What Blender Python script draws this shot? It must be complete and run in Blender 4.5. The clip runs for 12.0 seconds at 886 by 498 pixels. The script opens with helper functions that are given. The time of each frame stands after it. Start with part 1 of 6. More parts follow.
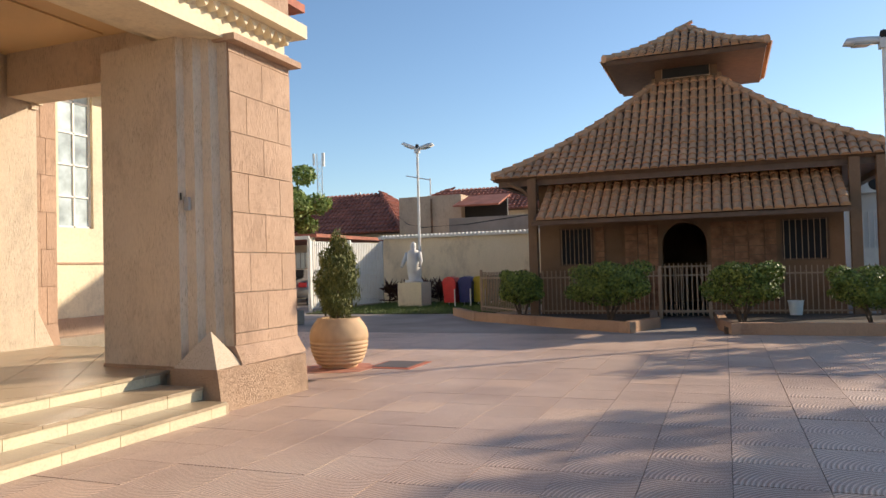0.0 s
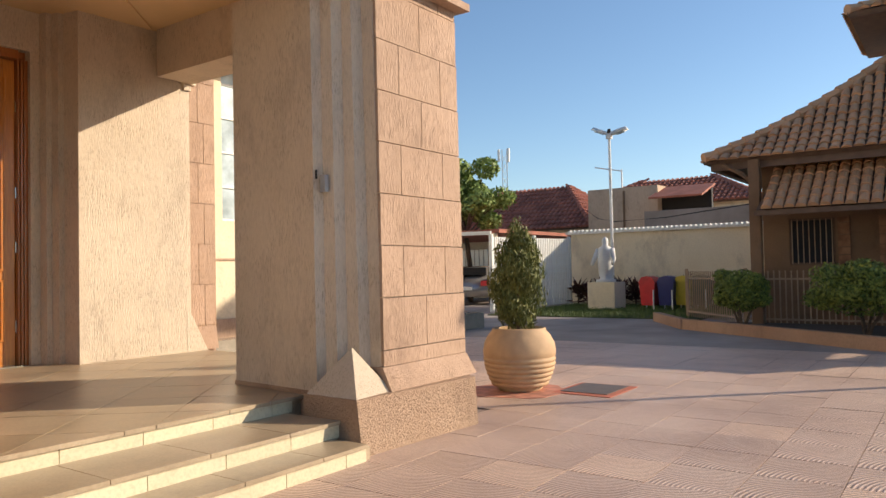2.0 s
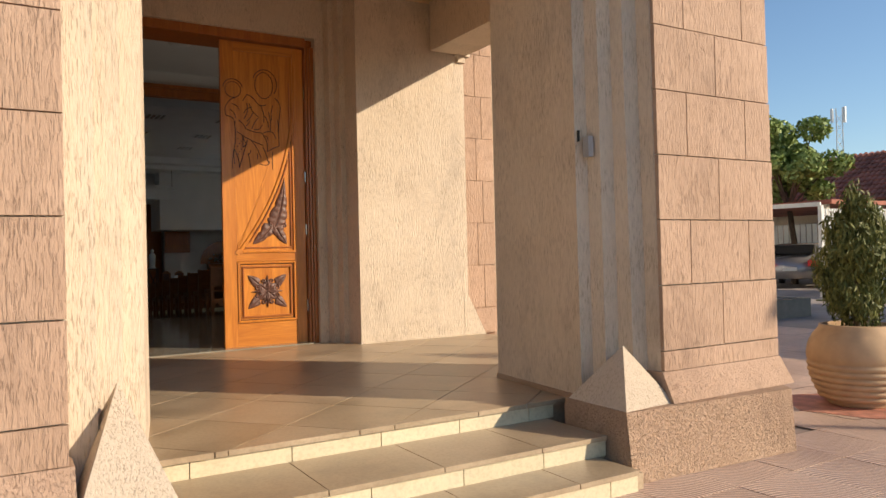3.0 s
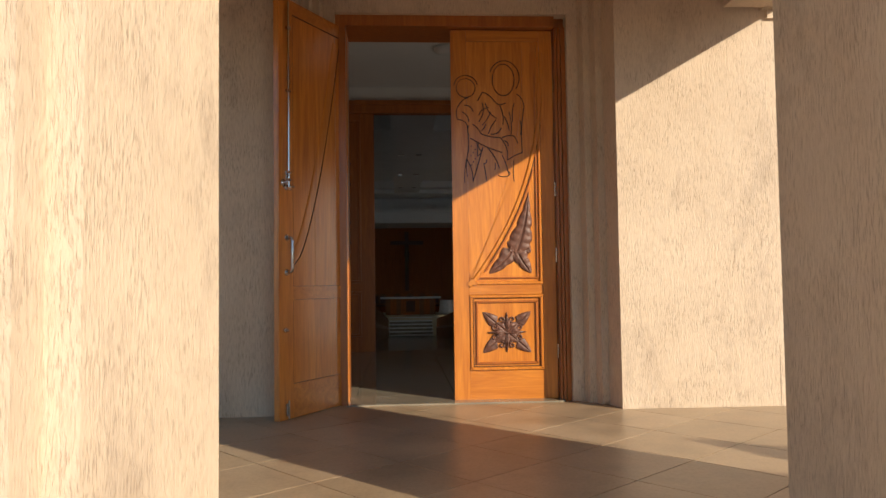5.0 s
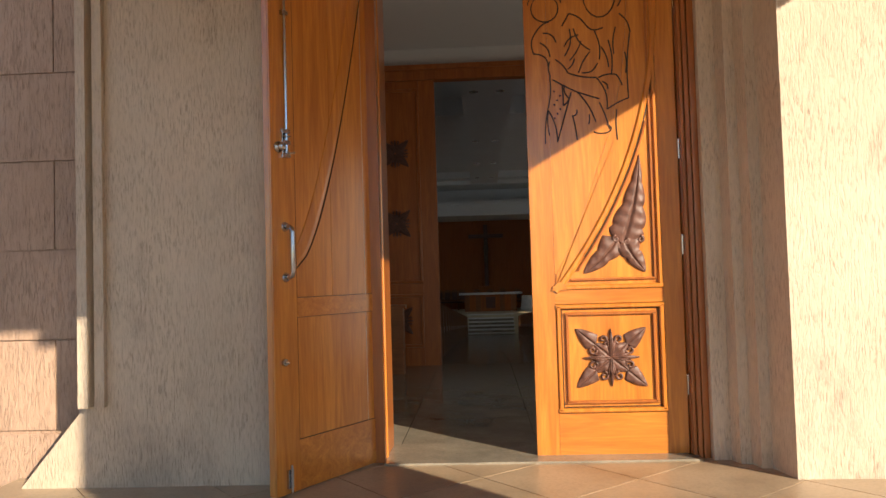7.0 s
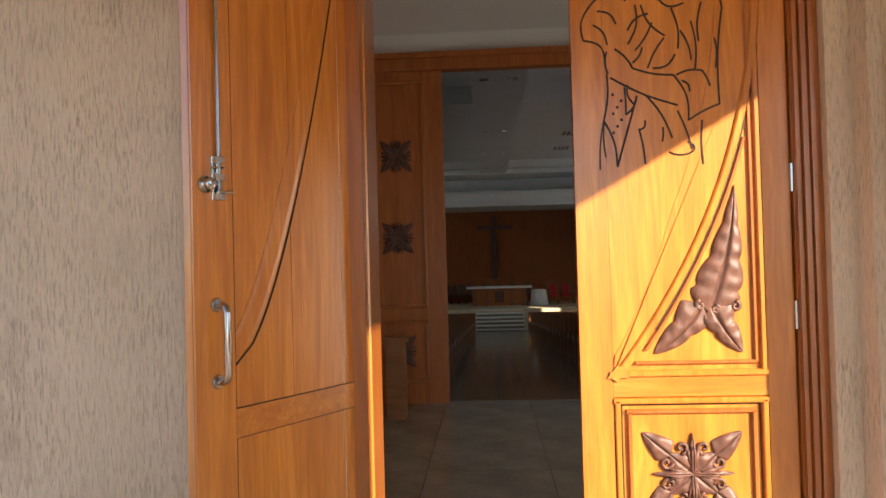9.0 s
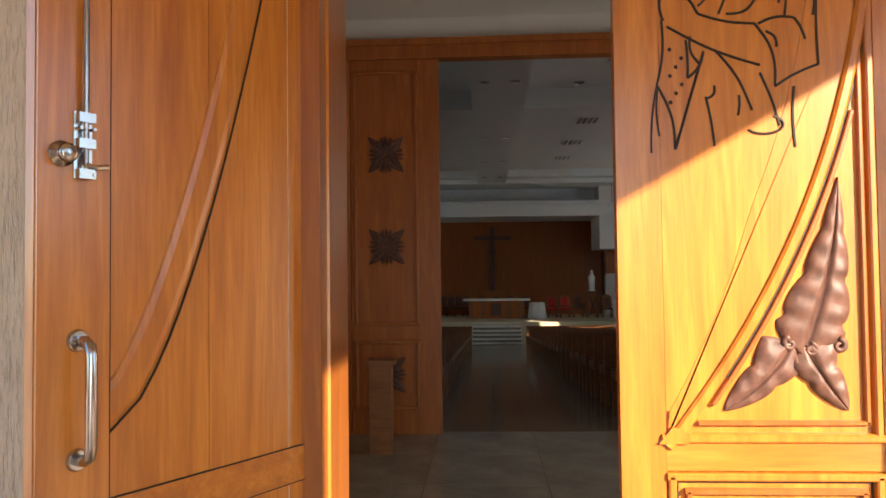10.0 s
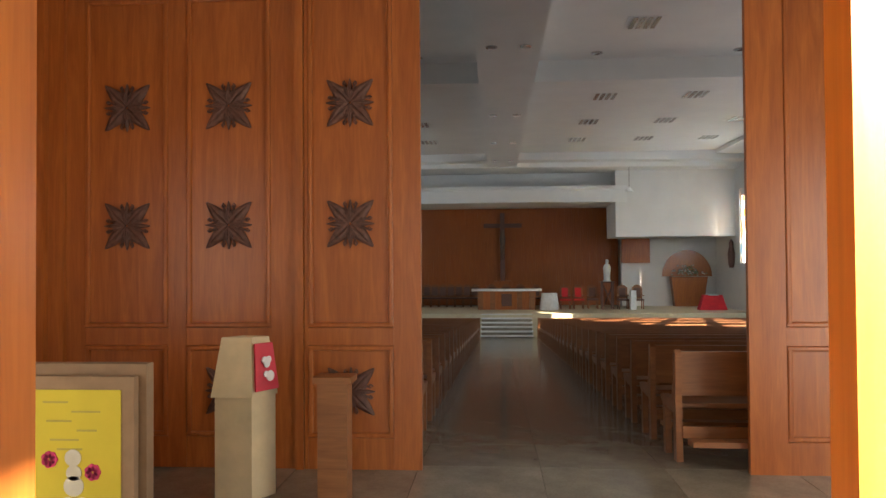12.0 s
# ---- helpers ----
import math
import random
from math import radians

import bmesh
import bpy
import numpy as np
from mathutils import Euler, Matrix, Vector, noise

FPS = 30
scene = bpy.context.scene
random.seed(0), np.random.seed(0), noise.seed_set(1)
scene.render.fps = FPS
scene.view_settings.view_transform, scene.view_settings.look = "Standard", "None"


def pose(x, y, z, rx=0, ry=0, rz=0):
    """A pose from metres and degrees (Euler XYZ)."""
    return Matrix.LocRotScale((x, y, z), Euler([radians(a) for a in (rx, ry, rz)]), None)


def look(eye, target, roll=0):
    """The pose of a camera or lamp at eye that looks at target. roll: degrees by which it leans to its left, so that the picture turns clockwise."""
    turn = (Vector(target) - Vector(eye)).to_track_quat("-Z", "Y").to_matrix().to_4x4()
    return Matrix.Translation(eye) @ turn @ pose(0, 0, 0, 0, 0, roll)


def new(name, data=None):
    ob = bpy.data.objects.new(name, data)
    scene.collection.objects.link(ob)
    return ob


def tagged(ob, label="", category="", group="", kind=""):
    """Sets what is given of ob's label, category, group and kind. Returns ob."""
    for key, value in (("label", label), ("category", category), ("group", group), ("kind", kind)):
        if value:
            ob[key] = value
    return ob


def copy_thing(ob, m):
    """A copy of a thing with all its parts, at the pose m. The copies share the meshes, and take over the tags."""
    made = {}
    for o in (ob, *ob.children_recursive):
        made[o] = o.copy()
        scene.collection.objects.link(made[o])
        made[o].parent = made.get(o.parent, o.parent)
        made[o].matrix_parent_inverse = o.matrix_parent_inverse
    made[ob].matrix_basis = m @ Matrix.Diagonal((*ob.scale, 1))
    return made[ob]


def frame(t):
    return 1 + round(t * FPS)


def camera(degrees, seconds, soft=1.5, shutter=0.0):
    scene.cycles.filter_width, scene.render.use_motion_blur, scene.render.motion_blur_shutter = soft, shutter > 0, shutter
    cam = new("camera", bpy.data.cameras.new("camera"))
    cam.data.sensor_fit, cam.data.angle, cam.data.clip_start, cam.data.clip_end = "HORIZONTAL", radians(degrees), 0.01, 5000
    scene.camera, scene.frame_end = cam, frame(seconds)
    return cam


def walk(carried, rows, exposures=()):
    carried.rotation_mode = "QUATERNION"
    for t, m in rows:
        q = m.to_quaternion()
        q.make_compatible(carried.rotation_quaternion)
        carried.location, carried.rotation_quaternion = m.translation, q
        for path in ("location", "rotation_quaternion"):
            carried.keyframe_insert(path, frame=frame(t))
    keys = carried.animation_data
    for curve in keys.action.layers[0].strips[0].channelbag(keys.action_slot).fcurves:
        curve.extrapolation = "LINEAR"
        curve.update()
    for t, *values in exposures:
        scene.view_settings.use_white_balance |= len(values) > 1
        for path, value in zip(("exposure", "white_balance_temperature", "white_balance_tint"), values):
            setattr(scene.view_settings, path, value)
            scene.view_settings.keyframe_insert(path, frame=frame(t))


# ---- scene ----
cam = camera(62.3, 12.0)
METRES, EYE, TILT, LEAN, TURN = 11.0, 1.27, 0.0, 0.0, -69.0
ROWS = [
    (0.0, 0.0, 0.0, 0.0, 0.04, 1.52, 1.51),
    (0.5, -0.0037, 0.0408, -0.0014, 1.42, 0.01, 1.83),
    (1.0, -0.01, 0.0824, -0.0005, 7.27, 1.78, 1.42),
    (1.5, -0.0162, 0.1271, 0.0009, 11.56, 3.13, 0.73),
    (2.0, -0.0196, 0.1764, 0.0014, 14.49, 1.66, 1.17),
    (2.5, -0.0212, 0.2219, 0.0018, 26.36, 0.67, 1.51),
    (3.0, -0.0319, 0.2636, 0.0029, 38.14, 0.46, 1.33),
    (5.0, -0.1029, 0.4382, 0.0117, 65.55, 2.58, 0.77),
    (5.5, -0.1413, 0.4632, 0.0152, 69.08, 4.27, 0.81),
    (6.0, -0.1774, 0.4833, 0.0147, 70.43, 4.29, 1.18),
    (6.5, -0.218, 0.5049, 0.0128, 71.31, 3.26, 1.55),
    (7.0, -0.2593, 0.5146, 0.0179, 71.96, 2.23, 1.64),
    (9.0, -0.3736, 0.5509, 0.0562, 72.48, 1.08, 1.53),
    (9.5, -0.4109, 0.5622, 0.0552, 72.68, 1.4, 1.13),
    (10.0, -0.4512, 0.578, 0.0577, 72.23, 1.91, 0.65),
    (10.5, -0.4899, 0.5984, 0.0562, 71.55, 2.21, 0.37),
    (11.0, -0.5271, 0.6145, 0.055, 71.7, 1.82, 0.46),
    (11.5, -0.5611, 0.6307, 0.0542, 72.41, 1.45, 0.58),
    (12.0, -0.5935, 0.6456, 0.055, 73.2, 1.08, 0.4),
]
walk(cam, [(t, pose(0, 0, EYE, TILT, LEAN, TURN) @ pose(METRES * x, METRES * y, METRES * z, 90 + pitch, roll, yaw)) for t, x, y, z, yaw, pitch, roll in ROWS],
     exposures=((0.0, 0.43), (2.0, 0.4), (3.0, 0.3), (5.0, 0.34), (6.0, 0.42), (7.0, 0.9), (9.0, 1.6), (10.5, 1.75), (11.1, 1.8), (12.0, 3.15)))

# world and sun: clear late-afternoon sky, sun low from the yard side
SUN_TO = Vector((0.690, -0.724, 0.390)).normalized()
world = bpy.data.worlds.new("world")
scene.world = world
world.use_nodes = True
wn = world.node_tree.nodes
sky = wn.new("ShaderNodeTexSky")
sky.sky_type = "NISHITA"
sky.sun_disc = False
sky.sun_elevation = math.asin(SUN_TO.z)
sky.sun_rotation = math.atan2(SUN_TO.x, SUN_TO.y)
sky.air_density = 1.0
sky.dust_density = 0.3
sky.ozone_density = 3.0
world.node_tree.links.new(sky.outputs[0], wn["Background"].inputs[0])
wn["Background"].inputs[1].default_value = 0.13
sun = new("sun", bpy.data.lights.new("sun", "SUN"))
sun.data.energy = 4.9
sun.data.angle = radians(0.55)
sun.data.color = (1.0, 0.83, 0.635)
sun.matrix_world = look(SUN_TO * 60, (0, 0, 0))


def fill_lamp(name, at, target, w, h, power, col=(0.86, 0.93, 1.0)):
    """An added area lamp that stands in for light from outside."""
    la = new(name, bpy.data.lights.new(name, "AREA"))
    la.data.shape, la.data.size, la.data.size_y = "RECTANGLE", w, h
    la.data.energy, la.data.color = power, col
    la.matrix_world = look(at, target)
    return la


# ---------------------------------------------------------------- materials
def nodemat(name, rough=0.6, metal=0.0, spec=0.5):
    m = bpy.data.materials.new(name)
    m.use_nodes = True
    b = m.node_tree.nodes["Principled BSDF"]
    b.inputs["Roughness"].default_value = rough
    b.inputs["Metallic"].default_value = metal
    b.inputs["Specular IOR Level"].default_value = spec
    return m, m.node_tree.nodes, m.node_tree.links, b


def ramp(n, l, src, stops):
    r = n.new("ShaderNodeValToRGB")
    el = r.color_ramp.elements
    while len(el) < len(stops):
        el.new(0.5)
    for e, (p, c) in zip(el, stops):
        e.position, e.color = p, (*c, 1)
    l.new(src, r.inputs[0])
    return r.outputs[0]


def coords(n, l, scale=(1, 1, 1), rot=(0, 0, 0), kind="Object"):
    tc = n.new("ShaderNodeTexCoord")
    mp = n.new("ShaderNodeMapping")
    mp.inputs["Scale"].default_value = scale
    mp.inputs["Rotation"].default_value = rot
    l.new(tc.outputs[kind], mp.inputs[0])
    return mp.outputs[0]


def noise_tex(n, l, vec, scale, detail=4, rough=0.55, warp=0.0):
    t = n.new("ShaderNodeTexNoise")
    t.inputs["Scale"].default_value = scale
    t.inputs["Detail"].default_value = detail
    t.inputs["Roughness"].default_value = rough
    t.inputs["Distortion"].default_value = warp
    l.new(vec, t.inputs["Vector"])
    return t.outputs["Fac"]


def mixc(n, l, a, b, fac, mode="MULTIPLY"):
    m = n.new("ShaderNodeMix")
    m.data_type, m.blend_type = "RGBA", mode
    if isinstance(fac, float):
        m.inputs[0].default_value = fac
    else:
        l.new(fac, m.inputs[0])
    for s, i in ((a, 6), (b, 7)):
        if isinstance(s, tuple):
            m.inputs[i].default_value = (*s, 1)
        else:
            l.new(s, m.inputs[i])
    return m.outputs[2]


def bump(n, l, b, h, strength=0.4, dist=0.01):
    bp = n.new("ShaderNodeBump")
    bp.inputs["Strength"].default_value = strength
    bp.inputs["Distance"].default_value = dist
    l.new(h, bp.inputs["Height"])
    l.new(bp.outputs[0], b.inputs["Normal"])


def stucco(name, c0, c1, grain=(30, 30, 7), strength=0.5, dist=0.008, rough=0.85, vary=0.0, scratch=0.25):
    """Scratched mineral plaster: fine vertical drag marks and broad soft stains."""
    m, n, l, b = nodemat(name, rough, 0, 0.25)
    w = coords(n, l)
    big = noise_tex(n, l, w, 0.9, 5)
    col = ramp(n, l, big, [(0.32, c0), (0.68, c1)])
    fine = noise_tex(n, l, coords(n, l, grain), 1.6, 5, 0.62)
    col = mixc(n, l, col, ramp(n, l, fine, [(0.3, (0.80, 0.78, 0.76)), (0.55, (1, 1, 1))]), 0.5)
    cut = noise_tex(n, l, coords(n, l, tuple(k * v for k, v in zip((2.4, 2.4, 1.5), grain))), 1.2, 4, 0.6)
    patch = noise_tex(n, l, coords(n, l), 3.1, 3, 0.6)
    pits = ramp(n, l, cut, [(0.34, (0.55, 0.52, 0.50)), (0.50, (1, 1, 1))])
    col = mixc(n, l, col, pits, ramp(n, l, patch, [(0.36, (0, 0, 0)), (0.62, (scratch, scratch, scratch))]))
    soil = noise_tex(n, l, coords(n, l, (1, 1, 0.55)), 1.5, 7, 0.72)
    col = mixc(n, l, col, ramp(n, l, soil, [(0.53, (1, 1, 1)), (0.68, (0.70, 0.69, 0.70))]), 0.8)
    hgt = n.new("ShaderNodeMath")
    hgt.operation = "MULTIPLY_ADD"
    hgt.inputs[1].default_value = 1.2
    l.new(pits, hgt.inputs[0]), l.new(fine, hgt.inputs[2])
    if vary:
        oi = n.new("ShaderNodeObjectInfo")
        t = ramp(n, l, oi.outputs["Random"], [(0.0, (1 - vary, 1 - vary, 1 - vary)), (1.0, (1, 1, 1))])
        col = mixc(n, l, col, t, 1.0)
    l.new(col, b.inputs["Base Color"])
    bump(n, l, b, hgt.outputs[0], strength, dist)
    return m


def wood(name, c0, c1, axis="z", rough=0.32, strength=0.12, spec=0.5, varnish=0.0):
    m, n, l, b = nodemat(name, rough, 0, spec)
    b.inputs["Coat Weight"].default_value = varnish
    b.inputs["Coat Roughness"].default_value = 0.22
    sc = {"z": (9, 9, 0.7), "x": (0.7, 9, 9), "y": (9, 0.7, 9)}[axis]
    oi = n.new("ShaderNodeObjectInfo")
    tc = n.new("ShaderNodeTexCoord")
    ad = n.new("ShaderNodeVectorMath")
    ad.operation = "MULTIPLY_ADD"
    l.new(oi.outputs["Random"], ad.inputs[0])
    ad.inputs[1].default_value = (7, 5, 9)
    l.new(tc.outputs["Object"], ad.inputs[2])
    mp = n.new("ShaderNodeMapping")
    mp.inputs["Scale"].default_value = sc
    l.new(ad.outputs[0], mp.inputs[0])
    f = noise_tex(n, l, mp.outputs[0], 1.3, 6, 0.6, 1.4)
    mp2 = n.new("ShaderNodeMapping")
    mp2.inputs["Scale"].default_value = tuple(v * 6 for v in sc)
    l.new(ad.outputs[0], mp2.inputs[0])
    f2 = noise_tex(n, l, mp2.outputs[0], 1.5, 3, 0.5)
    col = ramp(n, l, f, [(0.30, c0), (0.52, tuple((p + q) / 2 for p, q in zip(c0, c1))), (0.70, c1)])
    col = mixc(n, l, col, ramp(n, l, f2, [(0.35, (0.82, 0.78, 0.74)), (0.6, (1, 1, 1))]), 0.6)
    l.new(col, b.inputs["Base Color"])
    bump(n, l, b, f2, strength, 0.002)
    return m


def plain(name, c, rough=0.5, metal=0.0, vary=0.12, scale=6.0, strength=0.05, spec=0.5):
    m, n, l, b = nodemat(name, rough, metal, spec)
    f = noise_tex(n, l, coords(n, l), scale, 5)
    lo = tuple(v * (1 - vary) for v in c)
    hi = tuple(min(1, v * (1 + vary)) for v in c)
    l.new(ramp(n, l, f, [(0.3, lo), (0.7, hi)]), b.inputs["Base Color"])
    bump(n, l, b, f, strength, 0.004)
    return m


def speckle(name, c0, c1, c2, rough=0.25, big=2.2):
    """Polished stone with clouds and small grains."""
    m, n, l, b = nodemat(name, rough, 0, 0.5)
    w = coords(n, l, kind="Object")
    f = noise_tex(n, l, w, big, 6, 0.65)
    col = ramp(n, l, f, [(0.3, c0), (0.5, c1), (0.72, c2)])
    g = noise_tex(n, l, w, 55, 3)
    col = mixc(n, l, col, ramp(n, l, g, [(0.35, (0.7, 0.68, 0.62)), (0.55, (1, 1, 1))]), 0.4)
    oi = n.new("ShaderNodeObjectInfo")
    col = mixc(n, l, col, ramp(n, l, oi.outputs["Random"], [(0, (0.84, 0.84, 0.82)), (1, (1, 1, 1))]), 1.0)
    l.new(col, b.inputs["Base Color"])
    rr = n.new("ShaderNodeMapRange")
    rr.inputs["To Min"].default_value = rough * 0.7
    rr.inputs["To Max"].default_value = rough * 1.7
    l.new(f, rr.inputs["Value"])
    l.new(rr.outputs[0], b.inputs["Roughness"])
    bump(n, l, b, g, 0.04, 0.001)
    return m


def foliage(name, c0, c1):
    m, n, l, b = nodemat(name, 0.55, 0, 0.3)
    ge = n.new("ShaderNodeNewGeometry")
    l.new(ramp(n, l, ge.outputs["Random Per Island"], [(0.0, c0), (1.0, c1)]), b.inputs["Base Color"])
    b.inputs["Transmission Weight"].default_value = 0.0
    return m


M_PLASTER = stucco("beige_plaster", (0.59, 0.485, 0.365), (0.67, 0.56, 0.43), grain=(42, 42, 10), strength=0.6, dist=0.007, scratch=0.75)
M_BLOCK = stucco("pinkish_block_plaster", (0.46, 0.31, 0.215), (0.56, 0.39, 0.28), grain=(36, 36, 9), strength=0.7, dist=0.010, vary=0.12, scratch=0.7)
M_PLINTH = stucco("rough_cast", (0.46, 0.31, 0.21), (0.58, 0.41, 0.28), grain=(34, 34, 34), strength=0.9, dist=0.02)
M_CREAM = stucco("cream_paint", (0.72, 0.62, 0.44), (0.78, 0.68, 0.50), grain=(14, 14, 14), strength=0.1)
M_CEIL = plain("ochre_ceiling_paint", (0.62, 0.44, 0.24), 0.8, vary=0.06, scale=1.5)
M_STEP = speckle("cream_marble", (0.58, 0.50, 0.34), (0.70, 0.61, 0.42), (0.62, 0.54, 0.38), 0.35)
M_TREAD = speckle("grey_green_granite", (0.30, 0.225, 0.145), (0.42, 0.32, 0.21), (0.50, 0.39, 0.265), 0.30)
M_DOOR = wood("honey_varnished_wood", (0.43, 0.132, 0.014), (0.67, 0.262, 0.035), rough=0.30, varnish=0.7)
M_DOORX = wood("honey_varnished_rail", (0.40, 0.120, 0.013), (0.62, 0.238, 0.032), axis="x", rough=0.30, varnish=0.7)
M_FRAME = wood("reddish_door_frame", (0.30, 0.088, 0.017), (0.43, 0.145, 0.027), varnish=0.5)
M_CARVE = plain("dark_carved_wood", (0.115, 0.050, 0.034), 0.5, vary=0.35, scale=30)
# near-black for scored lines, joints, moulding grooves and one step shadow
M_DARKLINE = plain("dark_groove_line", (0.035, 0.02, 0.012), 0.6)
M_PANEL = wood("brown_panel_wood", (0.31, 0.082, 0.014), (0.47, 0.145, 0.027), rough=0.36)
M_PEW = wood("pew_wood", (0.20, 0.075, 0.026), (0.32, 0.13, 0.045), axis="x", rough=0.35)
M_WHITE = plain("white_ceiling_paint", (0.74, 0.74, 0.72), 0.8, vary=0.03, scale=1.2)
M_WALLW = plain("white_wall_paint", (0.70, 0.69, 0.66), 0.75, vary=0.04, scale=1.2)
M_NAVE = speckle("polished_granite", (0.20, 0.18, 0.14), (0.285, 0.255, 0.20), (0.365, 0.325, 0.26), 0.10)
M_CHROME = plain("chrome", (0.52, 0.51, 0.50), 0.2, 1.0, vary=0.05)
M_METALW = plain("white_painted_metal", (0.72, 0.72, 0.68), 0.45, vary=0.08)
M_TILE = plain("clay_roof_tile", (0.56, 0.315, 0.165), 0.8, vary=0.16, scale=1.3, strength=0.3)
M_TILER = plain("red_roof_tile", (0.34, 0.115, 0.07), 0.8, vary=0.35, scale=1.5, strength=0.3)
M_TIMBER = plain("brown_painted_timber", (0.13, 0.075, 0.045), 0.6, vary=0.2)
M_HOUSE = stucco("brown_house_plaster", (0.18, 0.11, 0.065), (0.25, 0.155, 0.095), grain=(20, 20, 20))
M_DARK = plain("dark_interior", (0.02, 0.018, 0.016), 0.8)
M_FENCE = plain("beige_fence_paint", (0.36, 0.245, 0.155), 0.5, vary=0.15)
M_KERB = stucco("terracotta_kerb", (0.40, 0.24, 0.15), (0.48, 0.30, 0.19), grain=(18, 18, 18))
M_GRASS = foliage("grass_blades", (0.05, 0.09, 0.02), (0.14, 0.19, 0.05))
M_LEAF = foliage("bush_leaves", (0.045, 0.08, 0.015), (0.27, 0.31, 0.06))
M_CYP = foliage("cypress_leaves", (0.06, 0.08, 0.018), (0.22, 0.22, 0.06))
M_TREE = foliage("tree_leaves", (0.10, 0.16, 0.03), (0.36, 0.44, 0.13))
M_RUBY = foliage("dark_red_leaves", (0.05, 0.012, 0.018), (0.10, 0.05, 0.03))
M_BARK = plain("bark", (0.11, 0.075, 0.05), 0.9, vary=0.35, scale=14, strength=0.6)
M_POT = plain("terracotta_pot", (0.52, 0.34, 0.19), 0.75, vary=0.16, scale=5)
M_SOIL = plain("soil", (0.07, 0.05, 0.035), 0.95, vary=0.4, scale=30)
M_STATUE = plain("painted_plaster_statue", (0.62, 0.62, 0.60), 0.6, vary=0.12, scale=3)
M_RED = plain("red_plastic", (0.62, 0.03, 0.035), 0.4)
M_BLUE = plain("blue_plastic", (0.02, 0.03, 0.16), 0.4)
M_YEL = plain("yellow_plastic", (0.55, 0.42, 0.04), 0.4)
M_GRN = plain("green_plastic", (0.03, 0.08, 0.05), 0.4)
M_CLOTHW = plain("white_cloth", (0.75, 0.74, 0.72), 0.9)
M_CLOTHR = plain("red_cloth", (0.55, 0.02, 0.03), 0.9)


# ---------------------------------------------------------------- mesh helpers
def box(bm, x0, x1, y0, y1, z0, z1, m=None):
    vs = [Vector((x, y, z)) for z in (z0, z1) for y in (y0, y1) for x in (x0, x1)]
    if m is not None:
        vs = [m @ v for v in vs]
    v = [bm.verts.new(p) for p in vs]
    for f in ((0, 2, 3, 1), (4, 5, 7, 6), (0, 1, 5, 4), (2, 6, 7, 3), (0, 4, 6, 2), (1, 3, 7, 5)):
        bm.faces.new([v[i] for i in f])
    return bm


def prism(bm, pts, z0, z1, top=None, m=None):
    """Upright prism over a plan polygon; top: another polygon of as many corners."""
    top = top or pts
    a = [bm.verts.new((m @ Vector((*p, z0))) if m else (*p, z0)) for p in pts]
    b = [bm.verts.new((m @ Vector((*p, z1))) if m else (*p, z1)) for p in top]
    k = len(pts)
    bm.faces.new(a[::-1])
    bm.faces.new(b)
    for i in range(k):
        bm.faces.new((a[i], a[(i + 1) % k], b[(i + 1) % k], b[i]))
    return bm


def lathe(bm, prof, seg=32, at=(0, 0, 0), sx=1.0, sy=1.0):
    rings = []
    for r, z in prof:
        rings.append([bm.verts.new((at[0] + r * sx * math.cos(2 * math.pi * i / seg), at[1] + r * sy * math.sin(2 * math.pi * i / seg), at[2] + z)) for i in range(seg)])
    for p, q in zip(rings, rings[1:]):
        for i in range(seg):
            bm.faces.new((p[i], p[(i + 1) % seg], q[(i + 1) % seg], q[i]))
    bm.faces.new(rings[0][::-1])
    bm.faces.new(rings[-1])
    return bm


def tube(bm, pts, r, seg=8, r1=None):
    """A round bar along points."""
    pts = [Vector(p) for p in pts]
    rings = []
    for i, p in enumerate(pts):
        d = (pts[min(i + 1, len(pts) - 1)] - pts[max(i - 1, 0)]).normalized()
        u = d.orthogonal().normalized() if abs(d.z) > 0.9 else d.cross(Vector((0, 0, 1))).normalized()
        w = d.cross(u)
        rr = r if r1 is None else r + (r1 - r) * i / (len(pts) - 1)
        rings.append([bm.verts.new(p + rr * (math.cos(2 * math.pi * k / seg) * u + math.sin(2 * math.pi * k / seg) * w)) for k in range(seg)])
    for p, q in zip(rings, rings[1:]):
        best = min(range(seg), key=lambda s: (p[0].co - q[s].co).length)
        for k in range(seg):
            bm.faces.new((p[k], p[(k + 1) % seg], q[(k + 1 + best) % seg], q[(k + best) % seg]))
    bm.faces.new(rings[0][::-1])
    bm.faces.new(rings[-1])
    return bm


def bev(bm, w=0.008, seg=2):
    es = [e for e in bm.edges if len(e.link_faces) == 2 and e.calc_face_angle(0) > 0.6]
    bmesh.ops.bevel(bm, geom=es, offset=w, segments=seg, affect="EDGES", clamp_overlap=True)
    return bm


def to_mesh(name, bm, mat, smooth=False):
    bmesh.ops.recalc_face_normals(bm, faces=bm.faces)
    me = bpy.data.meshes.new(name)
    bm.to_mesh(me)
    bm.free()
    for mm in (mat if isinstance(mat, (list, tuple)) else [mat]):
        me.materials.append(mm)
    if smooth:
        me.polygons.foreach_set("use_smooth", [True] * len(me.polygons))
    return me


def part(name, bm, mat, parent=None, label="", smooth=False):
    ob = new(name, to_mesh(name, bm, mat, smooth))
    ob.parent = parent
    if parent is not None:
        up = Matrix.Identity(4)
        p = parent
        while p is not None:
            up = p.matrix_parent_inverse @ p.matrix_basis @ up
            p = p.parent
        ob.matrix_basis = Matrix.Identity(4)
        ob.matrix_parent_inverse = up.inverted()
    return tagged(ob, label)


